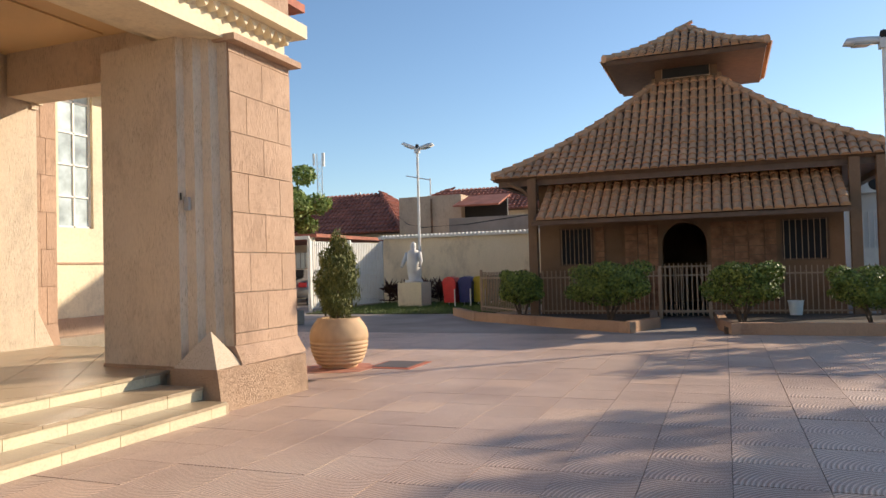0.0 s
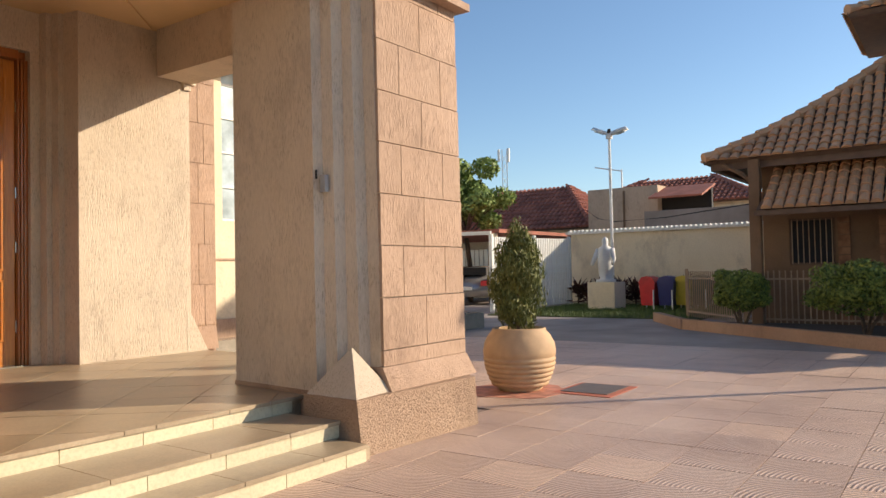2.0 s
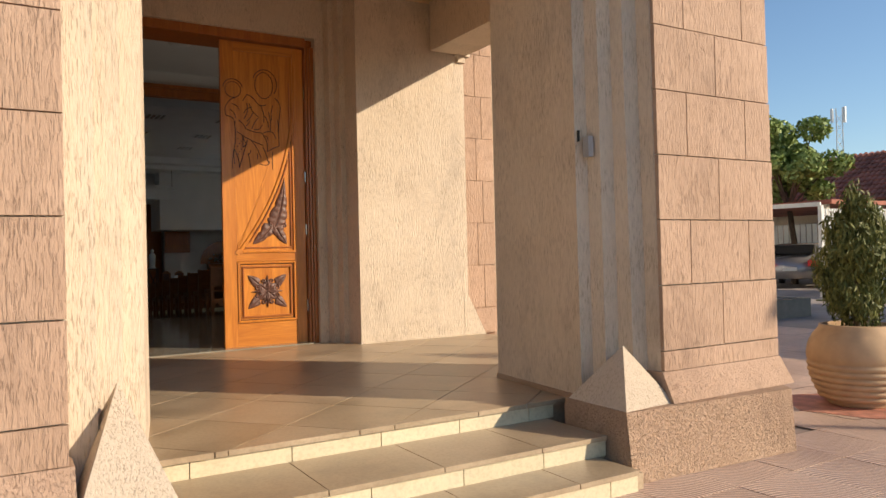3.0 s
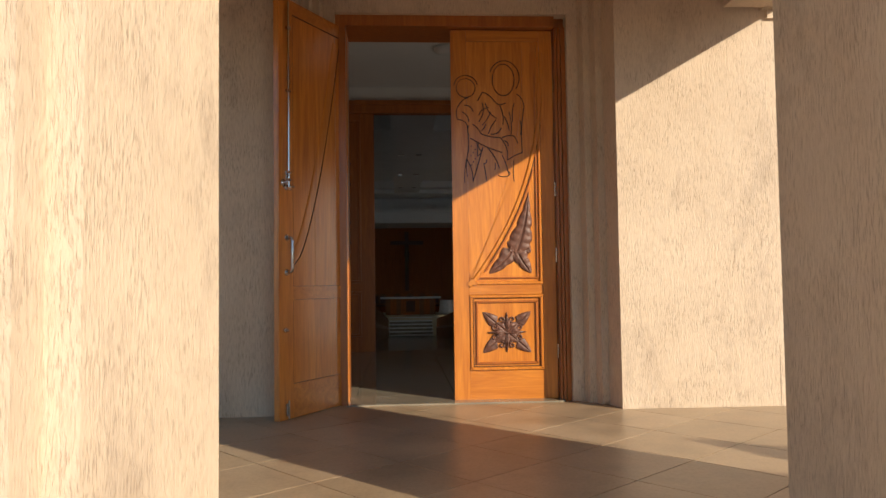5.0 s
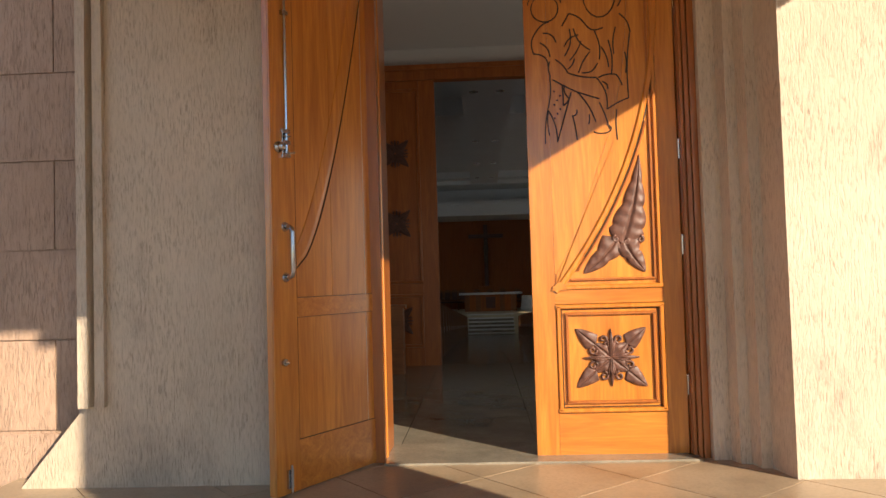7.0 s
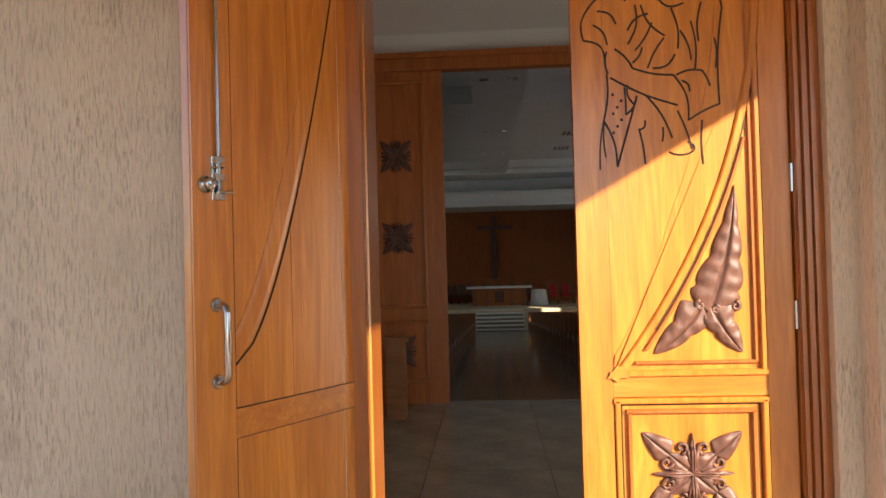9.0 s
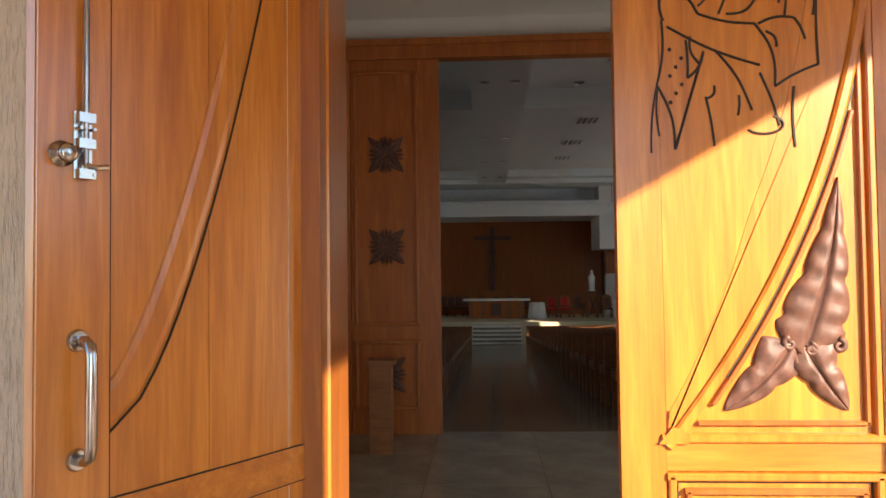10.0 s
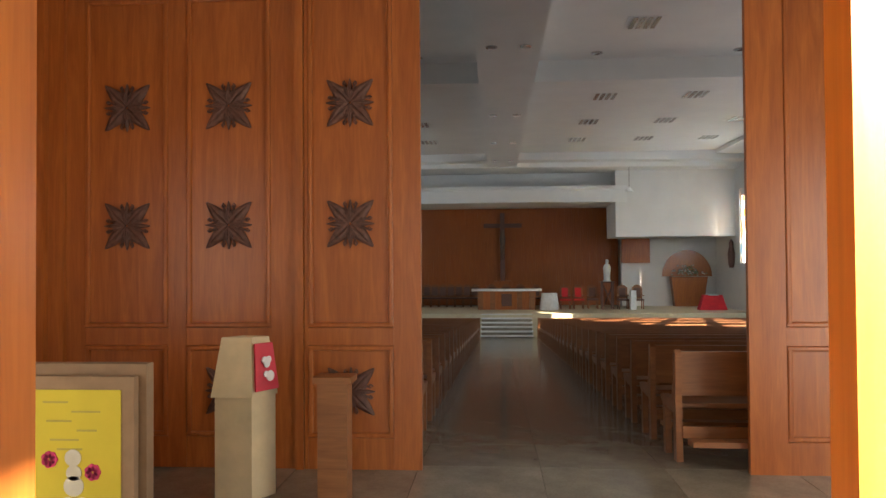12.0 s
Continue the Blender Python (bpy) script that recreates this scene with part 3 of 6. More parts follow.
def leaf_outside(m):
    """The carved face of the closed leaf."""
    d = tagged(part("door_1", box(bmesh.new(), 0.01, LEAF_W - 0.01, -0.045, -0.012, 0.01, LEAF_H - 0.01, m), M_DOOR), "closed honey-varnished wooden door leaf with carved relief", "door", "", "structure")
    part("stile", door_box(-0.008, 0.131, -0.05, 0.0, 0, LEAF_H, m, 0.004), M_DOOR, d)
    part("stile", door_box(0.792, LEAF_W, -0.05, 0.0, 0, LEAF_H, m, 0.004), M_DOOR, d)
    part("rail", door_box(0.132, 0.791, -0.05, -0.001, 0, 0.255, m, 0.003), M_DOORX, d)
    part("rail", door_box(0.132, 0.791, -0.05, -0.001, 0.927, 1.012, m, 0.003), M_DOORX, d)
    part("rail", door_box(0.132, 0.791, -0.05, -0.001, 3.20, LEAF_H, m, 0.003), M_DOORX, d)
    # boards beside the sweep: an upright one and a slanting one
    vs = [1.02 + 2.175 * i / 24 for i in range(25)]

    def joint(v):
        return max(0.134, sweep_u(v) - min(0.15, 0.045 + 0.165 * max(0.0, v - 1.08)))
    lo = [(joint(v) - 0.0008, v) for v in vs if joint(v) > 0.136]
    part("board", plate([(0.1325, lo[0][1])] + lo + [(0.1325, 3.195)], -0.04, -0.002, m), M_DOOR, d)
    part("board", plate([(joint(v) + 0.0008, v) for v in vs] + [(sweep_u(v) + 0.004, v) for v in vs[::-1]], -0.04, -0.0022, m), M_DOOR, d)
    part("curved_moulding", sweep(bmesh.new(), beside(SWEEP, 0.020), 0.021, -0.012, 0.012, m, 0.006), M_DOOR, d)
    part("curved_groove", sweep(bmesh.new(), beside(SWEEP[:-3], 0.0445), 0.0035, -0.012, -0.004, m, 0.0), M_DARKLINE, d)
    part("curved_bead", sweep(bmesh.new(), [p for p in beside(SWEEP, 0.056) if p[1] > 1.075 and p[0] < 0.742], 0.0085, -0.012, 0.005, m, 0.003), M_FRAME, d)
    part("mitre_block", plate([(0.106, 1.0115), (0.200, 1.0115), (0.200, 1.043), (0.172, 1.058), (0.150, 1.064)], -0.03, 0.0122, m), M_DOOR, d)
    part("base_moulding", sweep(bmesh.new(), [(0.118, 1.027), (0.79, 1.027)], 0.016, -0.012, 0.012, m, 0.005), M_DOOR, d)
    part("base_bead", sweep(bmesh.new(), [(0.232, 1.073), (0.748, 1.073)], 0.0085, -0.012, 0.004, m, 0.003), M_FRAME, d)
    part("side_moulding", sweep(bmesh.new(), [(0.775, 1.02), (0.775, 3.19)], 0.014, -0.012, 0.011, m, 0.005), M_DOOR, d)
    part("side_bead", sweep(bmesh.new(), [(0.745, 1.07), (0.745, 2.9)], 0.0085, -0.012, 0.004, m, 0.003), M_FRAME, d)
    part("panel_frame", frame_mould(bmesh.new(), 0.147, 0.774, 0.274, 0.909, 0.015, -0.012, 0.011, m), M_DOOR, d)
    part("panel_groove", frame_mould(bmesh.new(), 0.166, 0.755, 0.293, 0.890, 0.003, -0.012, -0.007, m), M_DARKLINE, d)
    part("inner_panel_frame", frame_mould(bmesh.new(), 0.197, 0.727, 0.322, 0.862, 0.011, -0.012, 0.006, m), M_FRAME, d)
    part("carved_rosette", scroll_rosette(0.462, 0.592, -0.012, m), M_CARVE, d, "brown carved rosette with scrolls", True)
    # spray of three lobed leaves in the corner under the sweep
    bm = bmesh.new()
    lobed_leaf(bm, (0.555, 1.285), (0.676, 1.835), 0.110, 0.110, -0.012, m, 0.024, 4, -0.022, 1.05)
    lobed_leaf(bm, (0.525, 1.315), (0.314, 1.112), 0.060, 0.078, -0.012, m, 0.022, 2, 0.015)
    lobed_leaf(bm, (0.560, 1.315), (0.688, 1.112), 0.082, 0.058, -0.012, m, 0.022, 2, -0.01)
    for at, tr in (((0.515, 1.318), 1), ((0.577, 1.300), -1), ((0.664, 1.312), -1)):
        scroll(bm, at, 0.022, 90, tr, -0.012, m, 0.011)
    part("carved_leaf_spray", bm, M_CARVE, d, "brown carved spray of three lobed leaves", True)
    # shallow scored drapery: plain ovals and folds
    bm = bmesh.new()

    def score(pts, th=0.0046):
        tube(bm, [m @ Vector((u, -0.0012, v)) for u, v in pts], th, 5)

    def oval(cu, cv, ru, rv, a0=0, a1=360, k=18):
        score([(cu + ru * math.cos(radians(a0 + (a1 - a0) * i / k)), cv + rv * math.sin(radians(a0 + (a1 - a0) * i / k))) for i in range(k + 1)])

    def curve(p, q, bow, k=9):
        p, q = Vector(p), Vector(q)
        s = Vector((-(q - p).y, (q - p).x))
        score([tuple(p.lerp(q, i / k) + s * bow * math.sin(math.pi * i / k)) for i in range(k + 1)])
    oval(0.465, 2.85, 0.10, 0.145), oval(0.125, 2.775, 0.085, 0.085), oval(0.475, 2.87, 0.135, 0.155, -40, 160), oval(0.125, 2.79, 0.105, 0.10, 10, 175)
    skirt = (((0.144, 2.343), (0.125, 2.137), 0.05), ((0.125, 2.137), (0.104, 1.921), -0.03), ((0.125, 2.137), (0.179, 1.931), 0.08), ((0.179, 1.931), (0.271, 2.235), 0.0), ((0.127, 2.125), (0.130, 1.974), -0.04),
             ((0.304, 2.131), (0.277, 2.090), 0.25), ((0.277, 2.096), (0.301, 1.939), 0.02), ((0.307, 2.246), (0.419, 2.050), 0.06), ((0.445, 2.169), (0.502, 2.000), 0.03), ((0.549, 2.123), (0.549, 1.932), -0.03),
             ((0.219, 2.279), (0.222, 2.158), 0.02), ((0.222, 2.158), (0.272, 2.241), -0.12), ((0.626, 2.192), (0.491, 2.125), -0.04), ((0.380, 2.099), (0.375, 2.035), 0.05), ((0.232, 2.290), (0.262, 2.200), -0.15))
    sleeve = (((0.160, 2.324), (0.446, 2.193), -0.04), ((0.257, 2.362), (0.432, 2.326), -0.05), ((0.432, 2.326), (0.491, 2.125), 0.12), ((0.444, 2.325), (0.555, 2.341), 0.10), ((0.555, 2.341), (0.588, 2.272), 0.05),
              ((0.646, 2.600), (0.626, 2.192), -0.03), ((0.146, 2.440), (0.150, 2.342), -0.10), ((0.513, 2.560), (0.526, 2.346), 0.06), ((0.396, 2.490), (0.322, 2.360), -0.05), ((0.345, 2.359), (0.441, 2.416), -0.20),
              ((0.466, 2.520), (0.510, 2.389), 0.08), ((0.182, 2.450), (0.257, 2.362), 0.08), ((0.301, 2.452), (0.258, 2.387), 0.10), ((0.612, 2.481), (0.613, 2.349), 0.06), ((0.466, 2.300), (0.500, 2.250), 0.2))
    bodice = (((0.047, 2.492), (0.139, 2.394), 0.25), ((0.047, 2.492), (0.075, 2.640), 0.15), ((0.075, 2.640), (0.150, 2.690), 0.1), ((0.230, 2.660), (0.275, 2.737), 0.0), ((0.275, 2.737), (0.369, 2.673), 0.10),
              ((0.369, 2.673), (0.484, 2.640), -0.25), ((0.585, 2.724), (0.650, 2.603), 0.12), ((0.275, 2.640), (0.240, 2.470), 0.12), ((0.240, 2.530), (0.330, 2.600), 0.15), ((0.300, 2.640), (0.400, 2.500), -0.12),
              ((0.430, 2.620), (0.455, 2.440), 0.08), ((0.345, 2.560), (0.270, 2.440), 0.06), ((0.560, 2.640), (0.545, 2.470), -0.06), ((0.110, 2.620), (0.190, 2.560), 0.2), ((0.090, 2.560), (0.150, 2.470), 0.15))
    for p, q, b in skirt + sleeve + bodice:
        curve(p, q, b)
    oval(0.455, 2.005, 0.058, 0.030, -150, 60)
    for k in range(7):
        oval(0.185 + 0.018 * ((k * 2) % 3 - 1), 2.25 - 0.028 * k, 0.003, 0.003, 0, 360, 5)
    part("scored_lines", bm, M_DARKLINE, d, "plain scored ovals and drapery folds")
    for v in (0.42, 1.27, 1.86, 2.80):
        part("hinge", tube(bmesh.new(), [m @ Vector((LEAF_W + 0.006, 0.008, v - 0.06)), m @ Vector((LEAF_W + 0.006, 0.008, v + 0.06))], 0.009, 8), M_CHROME, d, "small steel hinge knuckle")
    return d


def leaf_inside(m):
    """The inner face of the leaf that stands open: u from the free edge to the hinge edge."""
    W = 0.955
    d = tagged(part("door_2", box(bmesh.new(), 0.01, W - 0.01, -0.045, -0.010, 0.01, LEAF_H - 0.01, m), M_DOOR), "open honey-varnished wooden door leaf with chrome handle", "door", "", "structure")
    part("stile", door_box(0.012, 0.184, -0.05, 0.0, 0, LEAF_H, m, 0.003), M_DOOR, d)
    part("stile", door_box(0.843, W, -0.05, 0.0, 0, LEAF_H, m, 0.003), M_DOOR, d)
    part("rail", door_box(0.186, 0.841, -0.05, -0.001, 0, 0.265, m, 0.003), M_DOORX, d)
    part("rail", door_box(0.186, 0.841, -0.05, -0.001, 0.920, 1.024, m, 0.003), M_DOORX, d)
    part("rail", door_box(0.186, 0.841, -0.05, -0.001, 3.19, LEAF_H, m, 0.003), M_DOORX, d)
    part("lower_panel", door_box(0.188, 0.839, -0.05, -0.006, 0.268, 0.917, m, 0.003), M_DOOR, d)
    # upper panel: boards either side of a rising curved plank
    cv = [(0.186 + 0.65 * (i / 28) ** 0.62, 1.18 + 1.93 * (i / 28)) for i in range(29)]
    for a, b in ((0.187, 0.4775), (0.4785, 0.840)):
        part("board", door_box(a, b, -0.05, -0.0075 if a < 0.4 else -0.006, 1.027, 3.187, m, 0.0015), M_DOOR, d)
    part("curved_plank", sweep(bmesh.new(), [p for p in beside(cv[::-1], -0.052) if p[0] < 0.79 and p[1] > 1.05], 0.05, -0.012, -0.001, m, 0.002), M_DOOR, d)
    # dark strip painted along the joint for the plank's step shadow
    part("curved_joint", sweep(bmesh.new(), cv, 0.0016, -0.012, -0.0002, m, 0.0), M_DARKLINE, d)
    for u0, u1, v0, v1 in ((0.185, 0.842, 0.2665, 0.9185), (0.185, 0.842, 1.0255, 3.19)):
        part("panel_joint", frame_mould(bmesh.new(), u0, u1, v0, v1, 0.0018, -0.012, 0.0012, m), M_DARKLINE, d)
    # pull handle
    h = part("handle", tube(bmesh.new(), [m @ Vector(p) for p in ((0.105, 0.0, 1.135), (0.106, 0.030, 1.136), (0.108, 0.046, 1.146), (0.108, 0.052, 1.166), (0.108, 0.053, 1.27), (0.108, 0.052, 1.374), (0.108, 0.046, 1.394), (0.106, 0.030, 1.404), (0.105, 0.0, 1.405))], 0.0135, 12), M_CHROME, d, "chrome pull handle", True)
    for v in (1.135, 1.405):
        part("rose", tube(bmesh.new(), [m @ Vector((0.105, 0.0, v)), m @ Vector((0.105, 0.006, v)), m @ Vector((0.105, 0.009, v))], 0.027, 18, 0.022), M_CHROME, h)
    # long surface bolt
    bt = part("bolt", door_box(0.092, 0.136, 0.0, 0.004, 1.775, 1.93, m, 0.001), M_CHROME, d, "chrome surface bolt")
    part("bolt_rod", tube(bmesh.new(), [m @ Vector((0.114, 0.014, 1.79)), m @ Vector((0.114, 0.014, 3.27))], 0.008, 10), M_CHROME, bt)
    part("bolt_knob", lathe_on(m, 0.064, 1.828, ((0.030, 0.0), (0.030, 0.006), (0.016, 0.010), (0.014, 0.020), (0.021, 0.024), (0.021, 0.036), (0.014, 0.040))), M_CHROME, bt, "", True)
    part("bolt_lever", tube(bmesh.new(), [m @ Vector((0.112, 0.016, 1.806)), m @ Vector((0.135, 0.026, 1.802)), m @ Vector((0.160, 0.030, 1.806))], 0.007, 8), M_CHROME, bt)
    for v in (1.775, 1.845, 1.905, 2.55, 3.05):
        part("bolt_guide", door_box(0.094, 0.134, 0.0, 0.024, v, v + 0.022, m, 0.006), M_CHROME, bt)
    for u, v in ((0.098, 1.785), (0.130, 1.785), (0.098, 1.89), (0.130, 1.89)):
        part("screw", tube(bmesh.new(), [m @ Vector((u, 0.003, v)), m @ Vector((u, 0.0265, v))], 0.004, 8), M_CHROME, bt)
    lk = part("lock_cylinder", tube(bmesh.new(), [m @ Vector((0.080, 0.0, 0.688)), m @ Vector((0.080, 0.014, 0.688))], 0.020, 12), M_CHROME, d, "chrome lock cylinder")
    part("key_bow", tube(bmesh.new(), [m @ Vector((0.080, 0.014, 0.688)), m @ Vector((0.092, 0.030, 0.684))], 0.009, 8), M_CHROME, lk)
    fb = part("foot_bolt", door_box(0.085, 0.125, 0.0, 0.012, 0.03, 0.125, m, 0.003), M_CHROME, d, "chrome foot bolt")
    part("foot_rod", tube(bmesh.new(), [m @ Vector((0.105, 0.016, 0.005)), m @ Vector((0.105, 0.016, 0.15))], 0.008, 8), M_CHROME, fb)
    return d


def lathe_on(m, u, v, prof):
    """A turned knob standing out of the leaf's face."""
    bm = lathe(bmesh.new(), prof, 18)
    bmesh.ops.transform(bm, matrix=m @ Matrix(((1, 0, 0, u), (0, 0, 1, 0), (0, 1, 0, v), (0, 0, 0, 1))), verts=bm.verts)
    return bm


# closed leaf: u runs to +x, outward is -y
leaf_outside(Matrix(((1, 0, 0, DM), (0, -1, 0, 9.25), (0, 0, 1, FLOOR + 0.006), (0, 0, 0, 1))))
# open leaf: from its free edge back to the hinge
_a, _b = Vector((3.175, 8.45, 0)), Vector((3.655, 9.275, 0))
_u = (_b - _a).normalized()
_w = Vector((_u.y, -_u.x, 0))
leaf_inside(Matrix(((_u.x, _w.x, 0, _a.x), (_u.y, _w.y, 0, _a.y), (0, 0, 1, FLOOR + 0.006), (0, 0, 0, 1))))
# ---------------------------------------------------------------- narthex and nave
NF = 0.36
IY = 14.0
NX0, NX1 = -6.3, 15.5
CHY, CHZ, BACK = 41.5, -0.42, 48.0


def slope(y):
    """Height of the nave floor, which falls towards the chancel."""
    return NF - 0.0650 * max(0.0, min(y, CHY) - 14.15)


ID = Matrix.Identity(4)
nf = struct("floor_nave", multi((NX0, NX1, 9.62, 14.15, 0.0, NF - 0.02)), M_NAVE, "polished grey granite church floor", category="floor")
bm = bmesh.new()
v = [bm.verts.new(p) for p in ((NX0, 14.15, -3), (NX1, 14.15, -3), (NX1, CHY, -3), (NX0, CHY, -3), (NX0, 14.15, NF - 0.02), (NX1, 14.15, NF - 0.02), (NX1, CHY, slope(CHY) - 0.02), (NX0, CHY, slope(CHY) - 0.02))]
for f in ((0, 3, 2, 1), (4, 5, 6, 7), (0, 1, 5, 4), (1, 2, 6, 5), (2, 3, 7, 6), (3, 0, 4, 7)):
    bm.faces.new([v[i] for i in f])
part("sloped_bed", bm, M_NAVE, nf)
GRT = math.atan(0.0650)
slab = to_mesh("floor_slab", bev(B(0.003, 0.897, 0.003, 0.897, -0.02, 0.0), 0.002, 1), M_NAVE)
for i in range(6):
    for j in range(24):
        y = 9.62 + 0.9 * j
        ob = new("floor_slab", slab)
        ob.parent = nf
        ob.matrix_basis = Matrix.Translation((1.9 + 0.9 * i, y, slope(y))) @ (Matrix.Rotation(-GRT, 4, "X") if y > 14.1 else ID)
struct("ceiling_narthex", multi((NX0, 10.9, 9.62, IY + 0.02, 4.42, 4.55)), M_WHITE, "white narthex ceiling under the choir loft", category="ceiling")
struct("wall_narthex", multi((NX0 - 0.2, NX0, 9.3, BACK + 2, -3, 7.8), (1.8, 3.56, 9.625, 9.7, NF, 4.42), (5.6, 8.0, 9.625, 9.7, NF, 4.42), (NX0, 1.8, 9.4, 9.7, 0, 7.8)), M_WALLW, "white inner church walls", category="wall")
# unseen wall; its opening only houses the added lamp at x=7.98
struct("wall_narthex_side", multi((8.0, 8.04, 9.7, 10.4, NF, 4.42), (8.0, 8.04, 12.2, 13.9, NF, 4.42), (8.0, 8.04, 10.4, 12.2, 2.9, 4.42)), M_WALLW, "white narthex side wall with an assumed opening for an added lamp", category="wall")
# added lamp that brightens the screen; no door is known on this side
fill_lamp("narthex_fill_light", (7.98, 11.3, 1.7), (4, 12.6, 1.6), 1.7, 2.4, 11, (1.0, 0.93, 0.82))
# stands in for light from an inferred opening on this side
fill_lamp("narthex_fill_light", (0.82, 11.0, 1.7), (4, 12.8, 1.6), 1.5, 2.4, 5, (1.0, 0.93, 0.82))
struct("wall_inner_upper", multi((NX0, NX1, IY + 0.03, IY + 0.15, 4.20, 7.8), (NX0, 0.9, IY + 0.03, IY + 0.15, NF, 4.20), (8.0, NX1, IY + 0.03, IY + 0.15, NF, 4.20)), M_WALLW, "white wall over the inner doors", category="wall")
cl = tagged(part("ceiling_lamp", lathe(bmesh.new(), [(0.17, 0.0), (0.17, -0.03), (0.15, -0.06), (0.08, -0.075), (0.0, -0.078)], 24, (4.75, 12.1, 4.42)), M_WHITE, None, "", True), "round white ceiling lamp, switched off", "ceiling lamp")

# ---- panelled inner screen
sc = thing("panelled_screen", "brown wooden panelled screen with dark carved rosettes", "screen", (1.0, IY, NF))


def panel_leaf(owner, x0, x1, cols, y, carved=True):
    """Frame-and-panel woodwork from floor to head between x0 and x1, with panel columns cols."""
    m = Matrix(((1, 0, 0, 0), (0, -1, 0, y), (0, 0, 1, 0), (0, 0, 0, 1)))
    part("backing", B(x0 + 0.005, x1 - 0.005, y + 0.012, y + 0.045, NF + 0.01, 4.0), M_PANEL, owner)
    edges = [x0] + [v for c in cols for v in c] + [x1]
    for a, b in zip(edges[::2], edges[1::2]):
        if b - a > 0.01:
            part("stile", bev(B(a, b, y, y + 0.05, NF, 4.0), 0.004, 1), M_PANEL, owner)
    for a, b in cols:
        for z0, z1 in ((NF, 0.59), (1.27, 1.40), (3.90, 4.0)):
            part("rail", bev(B(a + 0.001, b - 0.001, y + 0.001, y + 0.05, z0, z1), 0.004, 1), M_PANEL, owner)
        for z0, z1 in ((0.60, 1.26), (1.41, 3.89)):
            part("panel_moulding", frame_mould(bmesh.new(), a + 0.02, b - 0.02, z0 + 0.01, z1 - 0.01, 0.02, -0.012, 0.010, m), M_PANEL, owner)
        for z in (0.93, 2.17, 3.07) if carved else ():
            part("carved_rosette", rosette((a + b) / 2, z, 0.185, -0.012, m), M_CARVE, owner, "dark carved rosette", True)


panel_leaf(sc, 1.02, 2.80, ((1.17, 1.82), (1.96, 2.61)), IY)
for pa, pb_, py in ((0.80, 0.90, 0.10), (0.90, 1.02, 0.04), (2.80, 2.86, 0.03)):
    part("post", bev(B(pa, pb_, IY - py, IY + 0.05, NF, 4.0), 0.008), M_PANEL, sc)
part("side_panelling", bev(multi((0.70, 0.78, 9.9, IY - 0.1, NF, 4.0)), 0.005), M_PANEL, sc)
part("head", bev(multi((0.9, 8.0, IY - 0.05, IY + 0.1, 4.0, 4.20), (0.9, 8.0, IY - 0.08, IY + 0.1, 4.13, 4.19)), 0.01), M_PANEL, sc)
d3 = tagged(new("door_3"), "closed brown panelled inner door leaf with carved rosettes", "door", "inner door leaves", "structure")
panel_leaf(d3, 2.865, 3.735, ((2.89, 3.53),), IY - 0.005)
d4 = tagged(new("door_4"), "closed plain brown panelled inner door leaf", "door", "inner door leaves", "structure")
panel_leaf(d4, 6.07, 6.94, ((6.33, 6.70),), IY - 0.005, False)
part("side_screen", bev(multi((6.95, 8.0, IY, IY + 0.05, NF, 4.0)), 0.005), M_PANEL, sc)

# ---- nave shell
for i, (y0, y1) in enumerate(((14.15, 17.0), (18.2, 22.0), (23.2, 27.0), (28.2, 32.0), (33.2, 37.0), (38.2, 42.55), (43.4, BACK + 2))):
    struct("wall_nave_right", B(NX1, NX1 + 0.3, y0, y1, -3, 7.8), M_WALLW, "white nave wall pierced by tall windows", category="wall")
# openings before y=42.55 are unseen, added to let light in
for y0, y1, zb, zt in ((17.0, 18.2, 1.5, 5.0), (22.0, 23.2, 1.5, 5.0), (27.0, 28.2, 1.5, 5.0), (32.0, 33.2, 1.5, 5.0), (37.0, 38.2, 1.5, 5.0), (42.55, 43.4, 1.75, 5.2)):
    struct("wall_nave_bay", multi((NX1, NX1 + 0.3, y0, y1, -3, zb), (NX1, NX1 + 0.3, y0, y1, zt, 7.8)), M_WALLW, "white nave wall above and below a window", category="wall")


def stained():
    m, n, l, b = nodemat("stained_glass", 0.3)
    vo = n.new("ShaderNodeTexVoronoi")
    vo.inputs["Scale"].default_value = 5.5
    l.new(coords(n, l, (1, 1, 0.6)), vo.inputs["Vector"])
    sp = n.new("ShaderNodeSeparateColor")
    l.new(vo.outputs["Color"], sp.inputs[0])
    c = ramp(n, l, sp.outputs[0], [(0.0, (0.75, 0.85, 0.9)), (0.3, (0.2, 0.45, 0.75)), (0.55, (0.85, 0.75, 0.25)), (0.75, (0.75, 0.35, 0.1)), (0.9, (0.9, 0.9, 0.8))])
    tr = n.new("ShaderNodeBsdfTranslucent")
    l.new(c, tr.inputs["Color"])
    l.new(tr.outputs[0], n["Material Output"].inputs["Surface"])
    return m


M_STAIN = stained()
